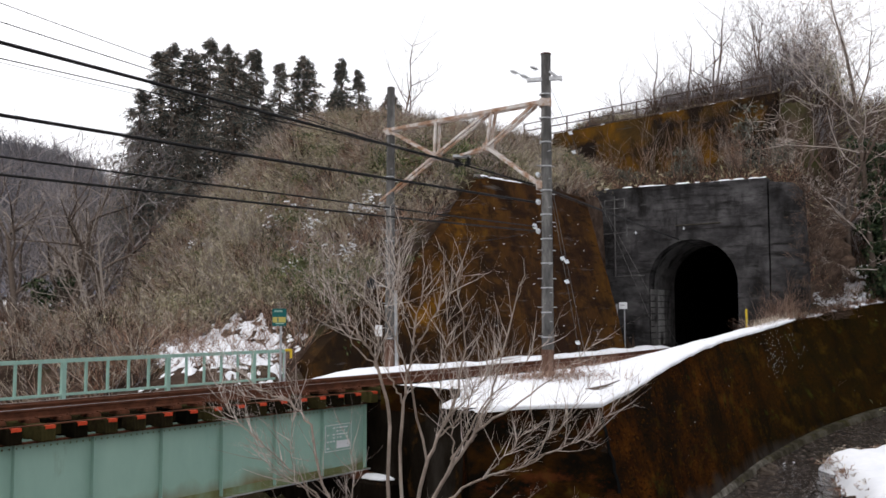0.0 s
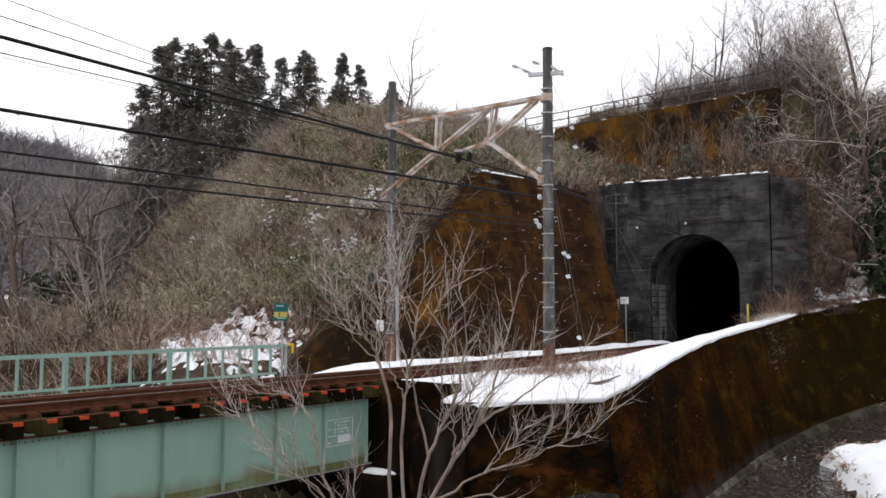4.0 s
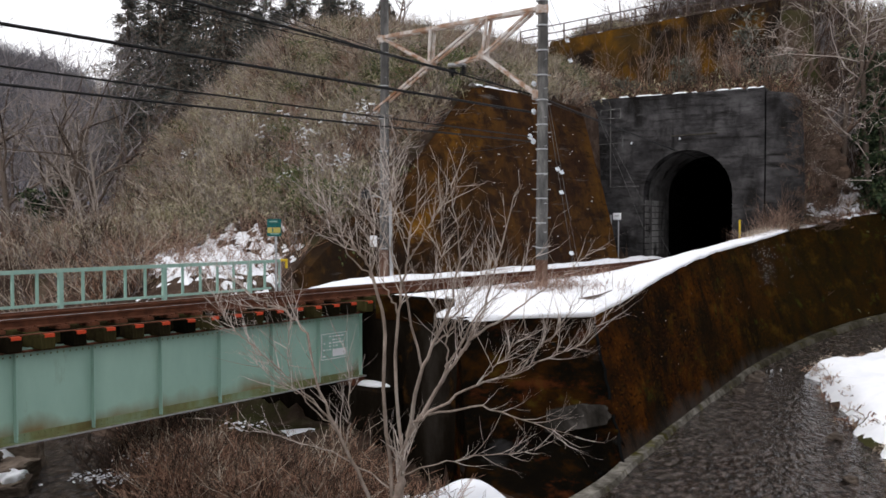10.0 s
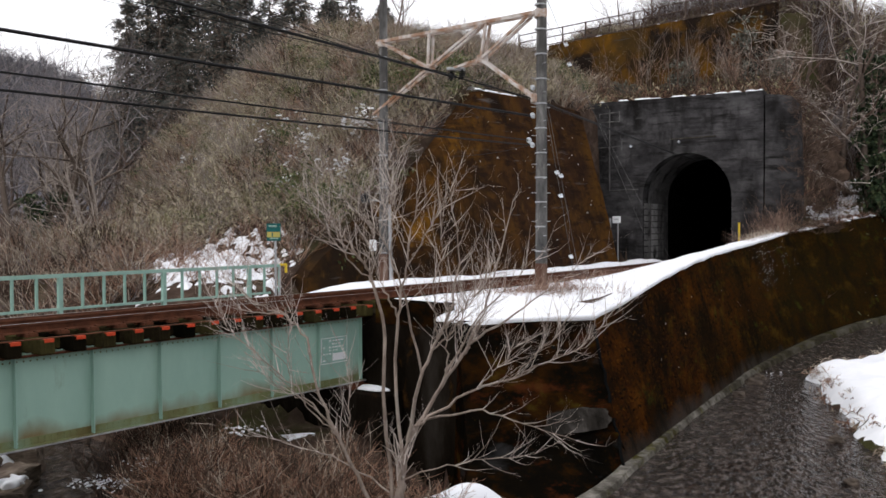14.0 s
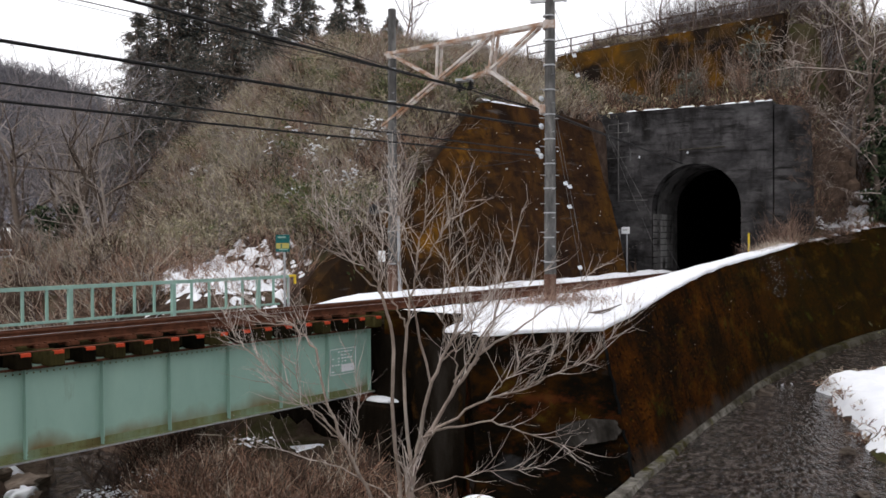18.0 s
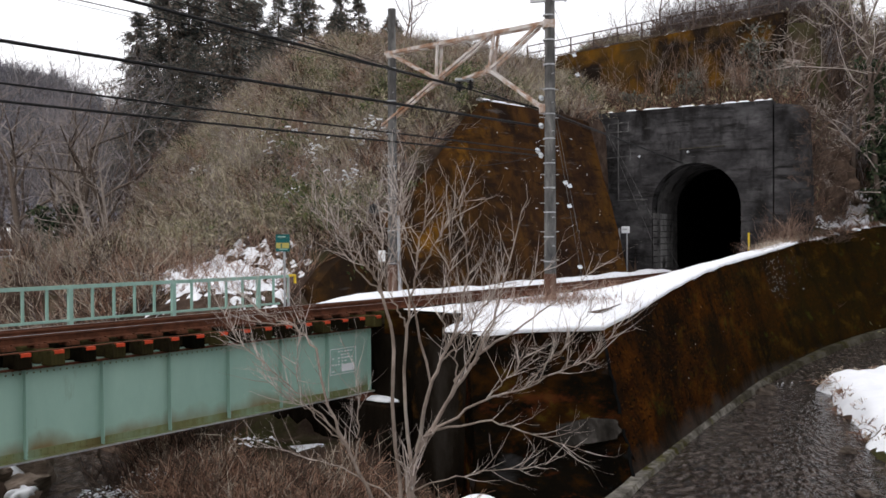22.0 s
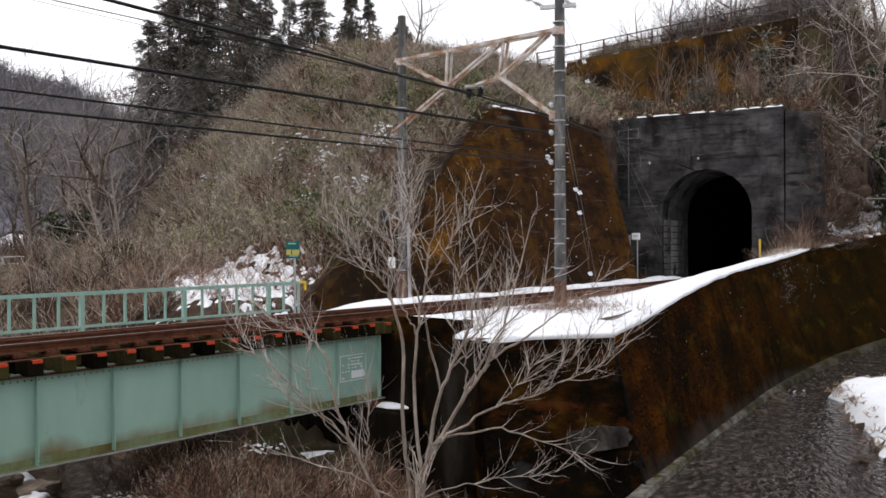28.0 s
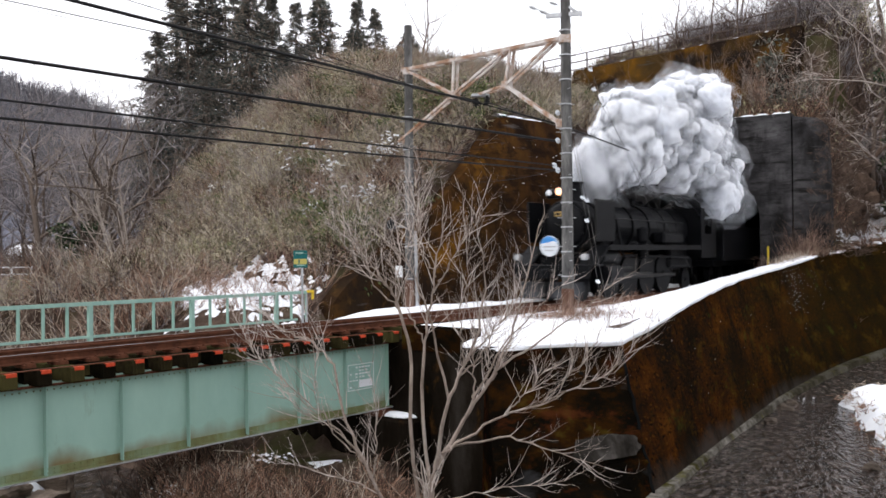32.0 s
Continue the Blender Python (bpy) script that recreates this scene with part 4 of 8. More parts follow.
def girder_bridge():
    whole = thing("railway_bridge", "pale green riveted plate girder railway bridge", "bridge", on_bridge())
    g0, g1, top, low = -4.9, 14.8, -0.43, -1.91
    mid, L = (g0 + g1) / 2, g1 - g0
    for x, near in ((0.9, True), (-0.9, False)):
        web = part("girder", box(bmesh.new(), x, mid, (top + low) / 2, 0.014, L, top - low), WEB if near else GREEN, whole, "green painted steel girder web")
        # top flange takes the dark rust colour for the shade under the sleepers
        for name, z, w, m in (("top_flange", top - 0.04, 0.24, RUST), ("bottom_flange", low + 0.012, 0.30, GRIME)):
            part(name, box(bmesh.new(), x, mid, z, w, L, 0.024), m, web)
        for name, z, m in (("top_angle", top - 0.09, GREEN), ("bottom_angle", low + 0.085, GRIME)):
            part(name, box(bmesh.new(), x, mid, z, 0.034, L, 0.12), m, web)
        stiff = part_mesh(box(box(bmesh.new(), 0.055, 0, (top + low) / 2, 0.10, 0.014, top - low - 0.06), 0.014, 0.03, (top + low) / 2, 0.012, 0.07, top - low - 0.06), GREEN, "stiffener")
        a = 6.86 - 9 * 1.31
        while a < g1 + 0.2:
            put("stiffener", stiff, web, "", pose(x, min(a, g1 - 0.06), 0) @ (Matrix() if near else pose(0, 0, 0, 0, 0, 180)))
            a += 1.31
        if near:
            riv = bmesh.new()
            for z in (top - 0.06, top - 0.12, low + 0.055, low + 0.115):
                a = g0 + 0.05
                while a < g1:
                    bmesh.ops.create_cone(riv, cap_ends=True, segments=6, radius1=0.016, radius2=0.008, depth=0.012, matrix=Matrix.Translation((x + 0.023, a, z)) @ pose(0, 0, 0, 0, 90, 0))
                    a += 0.11
            tagged(part("rivets", riv, GRIME, web), kind="stuff")
            board = part("notice_board", box(bmesh.new(), x + 0.012, 13.93, -1.14, 0.008, 0.8, 0.56), RAILING, web, "faded lettering panel painted on the girder")
            tall = bmesh.new()
            for z in (-0.865, -1.415):
                box(tall, x + 0.019, 13.93, z, 0.004, 0.8, 0.012)
            for y in (13.535, 14.325):
                box(tall, x + 0.019, y, -1.14, 0.004, 0.012, 0.56)
            for r, z in enumerate(np.linspace(-0.93, -1.35, 7)):
                for c in range(7):
                    if random.random() < 0.75:
                        box(tall, x + 0.019, 13.6 + 0.095 * c + 0.02 * random.random(), z, 0.004, 0.075 * random.uniform(0.4, 1), 0.026)
            box(tall, x + 0.017, 14.08, -1.29, 0.004, 0.4, 0.16)
            part("lettering", tall, WHITE, board)
    part("flange_edge", box(bmesh.new(), 1.054, mid, low + 0.008, 0.006, L, 0.03), STEEL, whole, "pale bare edge of the lower flange")
    for a in np.arange(g0 + 0.6, g1, 2.62):
        part("cross_frame", bar(bar(bar(bmesh.new(), (-0.89, a, top - 0.1), (0.89, a, low + 0.1), 0.08, 0.012), (0.89, a, top - 0.1), (-0.89, a, low + 0.1), 0.08, 0.012), (-0.89, a, low + 0.1), (0.89, a, low + 0.1), 0.08, 0.08), GRIME, whole)
    for x in (0.9, -0.9):
        part("bearing", box(box(bmesh.new(), x, g1 - 0.28, low - 0.03, 0.36, 0.4, 0.06, 0.01), x, g1 - 0.28, low - 0.1, 0.5, 0.55, 0.08, 0.01), RUST, whole, "rusty steel bearing block")
    part("sleeper_end_bar", box(bmesh.new(), 1.10, mid, -0.198, 0.06, L, 0.014), RUST, whole, "thin steel strip over the sleeper ends")
    # dark blocks added where the gaps between sleeper ends lie in shade
    for a in np.arange(g0 + 0.3, g1, 1.07):
        part("spacer", box(bmesh.new(), 1.0, a + 0.26, -0.30, 0.09, 0.26, 0.16), TIMBER, whole)


def far_railing():
    r = thing("bridge_railing", "pale green steel railing beside the track", "railing", on_bridge())
    x, a0, a1, low, top = -2.0, -4.9, 15.0, -0.07, 0.64
    part("top_rail", bar(bmesh.new(), (x, a0, top - 0.035), (x, a1, top - 0.035), 0.06, 0.075), RAILING, r)
    part("bottom_rail", bar(bmesh.new(), (x, a0, low + 0.02), (x, a1 - 0.3, low + 0.02), 0.05, 0.05), RAILING, r)
    post = part_mesh(box(bmesh.new(), 0, 0, 0.15, 0.09, 0.09, 0.85, 0.006), RAILING, "post")
    slim = part_mesh(box(bmesh.new(), 0, 0, 0.26, 0.05, 0.05, 0.62, 0.004), RAILING, "baluster")
    for k, a in enumerate(np.arange(9.28 - 2.38 * 5, a1, 2.38 / 5)):
        put("post" if k % 5 == 0 else "baluster", post if k % 5 == 0 else slim, r, "", pose(x, a, 0))
    put("end_post", part_mesh(rod(bmesh.new(), (0, 0, -0.6), (0, 0, 0.6), 0.035, n=8), STEEL, "end_post"), r, "grey end post", pose(x, a1, 0))
    part("hook", rod(rod(bmesh.new(), (x, a1, 0.62), (x, a1 + 0.22, 0.62), 0.032, n=8), (x, a1 + 0.22, 0.64), (x, a1 + 0.22, 0.42), 0.032, n=8), YELLOW, r, "yellow painted bent pipe end")
    walk_deck = part("walkway", box(bmesh.new(), -1.65, (a0 + a1) / 2, -0.22, 0.75, a1 - a0, 0.05), TIMBER, r, "weathered plank walkway")
    for a in np.arange(a0 + 0.5, a1, 2.38):
        part("bracket", bar(bmesh.new(), (-0.95, a, -0.55), (-2.0, a, -0.27), 0.06, 0.06), GREEN, r)


def abutment():
    b = thing("abutment", "dark weathered concrete bridge abutment with a bearing shelf", "abutment", on_bridge(), kind="structure")
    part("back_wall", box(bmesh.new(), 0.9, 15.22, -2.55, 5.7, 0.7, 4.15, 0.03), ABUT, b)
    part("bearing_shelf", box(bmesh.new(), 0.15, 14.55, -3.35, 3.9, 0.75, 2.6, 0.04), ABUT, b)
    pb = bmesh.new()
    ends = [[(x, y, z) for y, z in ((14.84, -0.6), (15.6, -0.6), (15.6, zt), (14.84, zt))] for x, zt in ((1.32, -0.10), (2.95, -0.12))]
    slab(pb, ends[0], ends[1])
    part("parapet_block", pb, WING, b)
    far = thing("abutment", "plain concrete bridge abutment at the far bank", "abutment", on_bridge(), kind="structure")
    part("back_wall", box(bmesh.new(), 0, -5.4, -2.2, 4.2, 0.9, 3.6, 0.03), MOSS, far)
    part("bearing_shelf", box(bmesh.new(), 0, -4.7, -3.2, 4.0, 0.6, 2.35, 0.04), MOSS, far)


girder_bridge()
far_railing()
abutment()


# ---- catenary poles ----
PR, PL = Vector((2.52, 22.5, 0)), Vector((-1.70, 26.1, 0))
ACROSS = (PL - PR).normalized()


def insulator(n=3, r=0.075):
    bm = bmesh.new()
    prof = [(r * 0.22, -0.05)]
    for k in range(n):
        z = k * 0.05
        prof += [(r * 0.3, z), (r, z + 0.006), (r * 0.92, z + 0.02), (r * 0.4, z + 0.028)]
    return lathe(bm, prof + [(r * 0.22, n * 0.05 + 0.03)], n=14)


def pole(at, base, top, r, name, label, bands):
    p = thing(name, label, "utility pole", pose(at.x, at.y, 0))
    part("shaft", rod(bmesh.new(), (0, 0, base - 0.8), (0.03, 0, top), r * 1.12, r * 0.86, 14), POLE, p, smooth=False)
    stain = part("stained_foot", lathe(bmesh.new(), [(r * 1.125, base - 0.7), (r * 1.13, base + 0.75), (r * 1.12, base + 1.25), (r * 1.05, base + 1.26)], n=14), POLEFOOT, p, "brown-stained foot of the pole")
    ring = part_mesh(lathe(bmesh.new(), [(r * 0.9, -0.016), (r * 1.09, -0.016), (r * 1.09, 0.016), (r * 0.9, 0.016)], n=14), STEEL, "band")
    for z in bands:
        put("band", ring, p, "", pose(0, 0, z))
    step_m = part_mesh(rod(bmesh.new(), (-r - 0.12, 0, 0), (r + 0.12, 0, 0), 0.011, n=5), STEEL, "climbing_step")
    for k, z in enumerate(np.arange(base + 1.6, top - 2.2, 0.36)):
        put("climbing_step", step_m, p, "", pose(0, 0, z, 0, 0, 90 * (k % 2) + 20))
    return p


def catenary():
    pr = pole(PR, -0.65, 8.17, 0.142, "catenary_pole", "tall grey concrete catenary pole with metal bands", np.arange(0.3, 7.4, 0.62))
    cap = part("pole_cap", rod(bmesh.new(), (0.03, 0, 8.17), (0.03, 0, 8.2), 0.145, 0.12, 14), RUST, pr)
    arm = part("cross_arm", bar(bar(bmesh.new(), (-0.45, 0.1, 7.52), (0.42, -0.15, 7.52), 0.09, 0.10), (0.1, -0.1, 7.70), (0.42, -0.15, 7.45), 0.07, 0.06), STEEL, pr, "grey steel cross arm")
    for x, z in ((-0.72, 7.72), (-0.45, 7.60), (-0.2, 7.82)):
        put("insulator", part_mesh(insulator(3, 0.07), STEEL, "insulator"), arm, "", pose(x, 0.1, z, 0, -70, 0))
    part("arm_link", rod(bmesh.new(), (-0.75, 0.1, 7.74), (-0.3, 0.1, 7.55), 0.014, n=6), STEEL, arm)
    for x, y, z in ((-0.2, 0.05, 5.05), (-0.2, 0.05, 4.35), (-0.3, 0, 3.72), (-0.22, 0, 3.60)):
        put("insulator", part_mesh(insulator(1, 0.078), PORCELAIN, "insulator"), pr, "white porcelain insulator", pose(x, y, z, 80, 0, 30))
    pl = pole(PL, -0.5, 8.25, 0.135, "catenary_pole", "grey concrete catenary pole against the mossy wall", np.arange(0.8, 7.4, 0.95))
    part("cable_duct", bar(bmesh.new(), (0.22, -0.05, -0.4), (0.18, -0.05, 2.2), 0.09, 0.09), STEEL, pl, "grey cable duct")
    part("white_box", box(bmesh.new(), -0.30, -0.22, 1.02, 0.2, 0.14, 0.32, 0.02), WHITE, pl, "small white equipment box")
    horn = part("horn", lathe(bmesh.new(), [(0.05, -0.2), (0.09, 0.0), (0.14, 0.14), (0.15, 0.16), (0.11, 0.15), (0.02, 0.05)], pose(-0.45, -0.2, 2.36, 80, 0, -20), 16), PLOUGH, pl, "round dark grey horn loudspeaker")
    part("horn_mouth", lathe(bmesh.new(), [(0.118, 0.152), (0.06, 0.150), (0.01, 0.149)], pose(-0.45, -0.2, 2.36, 80, 0, -20), 16), CABLE, horn, "dark mouth of the horn")
    part("horn_arm", bar(bmesh.new(), (-0.45, -0.1, 2.36), (0, 0, 2.3), 0.04, 0.04), STEEL, horn)
    # trussed beam between the poles
    b = thing("catenary_beam", "rusty white-painted steel truss beam between the poles", "beam")
    A = lambda t, z: PR.lerp(PL, t) + Vector((0, 0, z))
    for off in (-0.09, 0.09):
        o = Vector((ACROSS.y, -ACROSS.x, 0)) * off
        part("top_chord", bar(bmesh.new(), A(-0.01, 6.93) + o, A(1.03, 6.95) + o, 0.07, 0.09), OLDPAINT, b, "rusty white angle iron")
        for t0, z0, t1, z1 in ((0.335, 5.98, 0.30, 6.9), (0.67, 5.96, 0.66, 6.9), (0.06, 6.88, 0.335, 5.98), (0.98, 6.88, 0.67, 5.96), (0.335, 6.9, 0.67, 5.96),
                               (0.335, 5.98, 0.02, 4.75), (0.67, 5.96, 1.06, 4.85), (0.335, 5.98, 0.50, 5.86)):
            part("brace", bar(bmesh.new(), A(t0, z0) + o, A(t1, z1) + o, 0.055, 0.065), OLDPAINT, b)
    for t, z in ((0.335, 5.98), (0.67, 5.96), (0.0, 6.9), (1.0, 6.9), (0.02, 4.78)):
        part("gusset", box(bmesh.new(), *A(t, z), 0.3, 0.26, 0.22, 0.02, m=None), OLDPAINT, b)
    hang = part("hanger", box(bmesh.new(), *A(0.5, 5.84), 0.5, 0.22, 0.07, 0.01), STEEL, b, "grey insulator hanger")
    for t in (0.46, 0.53):
        put("insulator", part_mesh(insulator(4, 0.10), CABLE, "insulator"), hang, "dark ribbed insulator", pose(*A(t, 5.58)))
    return A


BEAM = catenary()


def wire(name, pts, r, label, sag=0.0, material=CABLE, n=24):
    pts = [Vector(p) for p in pts]
    line = [pts[0]]
    for a, b in zip(pts, pts[1:]):
        line += [a.lerp(b, k / n) - Vector((0, 0, sag * 4 * (k / n) * (1 - k / n))) for k in range(1, n + 1)]
    v, f = chain([tuple(q) for q in line], [r] * len(line), 6)
    return tagged(new(name, quick(name, v, f, material, True)), label, "wire")


def along(a, d, z):
    return bridge_point(a, d, z)


# ---- wires: messenger and contact wire over the track, feeders on the near pole ----
wire("messenger_wire", [along(-12, 0.1, 6.5), BEAM(0.5, 5.62)], 0.034, "thick black messenger wire over the track", 0.0)
wire("messenger_wire", [BEAM(0.5, 5.62), PR + Vector((-0.1, 0.25, 4.78)), rail(39.9, 0.75, 4.95), rail(60, 0, 4.7)], 0.022, "black messenger wire running into the tunnel")
wire("contact_wire", [along(-12, -0.1, 4.64), PR + Vector((-0.25, 0.1, 4.35))], 0.030, "thick black wire beside the track", 0.05)
wire("contact_wire", [along(-12, 0.0, 5.72), BEAM(0.42, 5.55), rail(40.0, 0.1, 4.72), rail(60, 0, 4.6)], 0.010, "thin black contact wire")
wire("feeder_wire", [along(-12, -2.6, 3.60), PR + Vector((-0.3, 0, 3.72))], 0.016, "black feeder wire on porcelain insulators", 0.05)
wire("feeder_wire", [along(-12, -2.6, 3.35), PR + Vector((-0.25, 0, 3.60))], 0.020, "black feeder wire on porcelain insulators", 0.12)
wire("feeder_wire", [along(-12, 2.6, 9.6), PL + Vector((0, 0, 6.55))], 0.009, "thin black line wire to the pole", 0.1)
wire("feeder_wire", [along(-12, 2.4, 8.6), PL + Vector((0, 0, 6.5))], 0.011, "thin black line wire to the pole", 0.1)
wire("feeder_wire", [along(-12, 3.2, 7.0), PL + Vector((0, 0, 6.3))], 0.006, "thin black line wire to the pole", 0.1)
wire("feeder_wire", [PR + Vector((0.1, 0, 3.7)), PR + Vector((-2.3, 4.0, 3.65))], 0.007, "thin black line wire to the pole", 0.1)


def guy(a, b, knobs, label="thin guy wire with white porcelain knobs"):
    g = wire("guy_wire", [a, b], 0.0065, label, 0.0, POLE, 4)
    for t in knobs:
        q = Vector(a).lerp(Vector(b), t)
        put("knob", part_mesh(insulator(1, 0.075), PORCELAIN, "knob"), g, "white porcelain knob", pose(*q, 35, 20, 0))


guy(PR + Vector((0.1, 0, 7.4)), Vector((8.62, 35.98, 0.26)), (0.13,))
guy(PR + Vector((0.1, 0, 6.8)), Vector((9.31, 35.98, 0.15)), (0.13,))
guy(PR + Vector((0.1, 0.0, 4.7)), PR + Vector((1.3, 2.6, -0.3)), (0.35, 0.47, 0.8))
guy(PR + Vector((0.1, 0.0, 5.0)), PR + Vector((1.5, 2.9, -0.3)), (0.4,))


# ---- small things by the line ----
def sign():
    at = Vector((-4.06, 21.5, 0))
    s = thing("track_sign", "small dark green and yellow sign plate on a thin post", "sign", pose(at.x, at.y, 0, 0, 0, -10))
    part("post", rod(bmesh.new(), (0.03, 0.03, -0.7), (0.03, 0.03, 1.65), 0.03, n=8), STEEL, s)
    p = part("plate", box(bmesh.new(), 0, 0, 1.43, 0.36, 0.02, 0.42, 0.004), SIGNGREEN, s)
    part("stripe", box(bmesh.new(), 0.0, -0.012, 1.37, 0.33, 0.006, 0.13), SIGNYELLOW, p)
    part("mark", box(bmesh.new(), -0.03, -0.017, 1.37, 0.03, 0.006, 0.10), SIGNGREEN, p)
    part("bar", box(bmesh.new(), -0.02, -0.012, 1.58, 0.2, 0.006, 0.03), RAILING, p)
    part("bar", box(bmesh.new(), 0.02, -0.012, 1.28, 0.22, 0.006, 0.025), RAILING, p)


def trackside_box():
    q = portal_point(-3.2, -1.2, 0)
    b = thing("trackside_box", "small white equipment box on a grey post by the tunnel", "equipment box", pose(q.x, q.y, 0, 0, 0, -25))
    part("post", rod(bmesh.new(), (-0.18, 0, -0.5), (-0.18, 0, 1.95), 0.05, n=8), STEEL, b)
    part("case", box(bmesh.new(), 0.12, -0.02, 1.88, 0.36, 0.2, 0.32, 0.02), WHITE, b)
    part("bars", box(bmesh.new(), 0.12, -0.124, 1.9, 0.2, 0.004, 0.05), STEEL, b)
    part("stay", rod(bmesh.new(), (0.18, 0, -0.5), (0.18, 0, 1.75), 0.03, n=8), STEEL, b)
    m = portal_point(2.4, -0.8, 0)
    y = thing("marker_post", "short yellow marker post by the tunnel mouth", "marker post", pose(m.x, m.y, 0))
    part("post", box(bmesh.new(), 0, 0, 0.8, 0.08, 0.07, 1.8, 0.02), YELLOW, y)
    # conduit, bracket frame and pipe on the headwall
    c = thing("wall_conduit", "grey conduit and bracket frame fixed to the headwall", "conduit")

    def pipe(name, u0, z0, u1, z1, r=0.035, p=-0.06):
        part(name, rod(bmesh.new(), portal_point(u0, p, z0), portal_point(u1, p, z1), r * 0.7, n=6), POLE, c)

    pipe("pipe", -3.82, 3.3, -3.82, 7.2, 0.045)
    pipe("pipe", -3.82, 3.3, -2.4, 3.32, 0.03)
    pipe("pipe", -5.1, 5.35, -3.2, 5.42, 0.025)
    for u0, z0, u1, z1 in ((-4.3, 6.6, -3.3, 6.6), (-4.3, 7.0, -3.3, 7.05), (-3.3, 6.6, -3.3, 7.05), (-4.3, 6.6, -4.3, 7.0)):
        pipe("bracket", u0, z0, u1, z1, 0.03, -0.12)
    for u, z in ((-2.75, 5.35), (-0.45, 5.45)):
        put("knob", part_mesh(insulator(1, 0.08), PORCELAIN, "knob"), c, "white porcelain knob", pose(*portal_point(u, -0.15, z)))
    part("beading", bar(bmesh.new(), portal_point(-0.9, -0.03, 5.62), portal_point(1.2, -0.03, 5.66), 0.05, 0.04), FOOTING, c)


sign()
trackside_box()


# ---- steam locomotive: local y runs forward, origin on the rails under its middle ----
HALF = 5.6


def wheel(r, spokes, w=0.12, counter=True):
    bm = bmesh.new()
    m = pose(0, 0, 0, 0, 90, 0)
    lathe(bm, [(r * 0.86, -w / 2), (r, -w / 2), (r, w / 2 - 0.03), (r + 0.025, w / 2 - 0.03), (r + 0.025, w / 2), (r * 0.86, w / 2)], m, 28)
    tyre = bm
    hub = lathe(bmesh.new(), [(0.02, -w / 2 - 0.03), (r * 0.2, -w / 2 - 0.03), (r * 0.2, w / 2), (0.02, w / 2)], m, 16)
    for k in range(spokes):
        a = 2 * math.pi * k / spokes
        rod(hub, (0, math.cos(a) * r * 0.15, math.sin(a) * r * 0.15), (0, math.cos(a) * r * 0.88, math.sin(a) * r * 0.88), 0.035, n=6)
    if counter:
        box(hub, 0, 0, -r * 0.6, w * 0.6, r * 0.9, r * 0.3, 0.02)
    return tyre, hub


WHEELS = []


def add_wheel(parent, x, y, r, spokes, rolling=True):
    w = put("wheel", part_mesh(wheel(r, spokes)[0], IRON, "tyre"), parent, "", pose(x, y, r))
    put("spokes", part_mesh(wheel(r, spokes, counter=r > 0.5)[1], IRON, "spokes"), w)
    WHEELS.append((w, x, y, r))
    return w


RODS = []


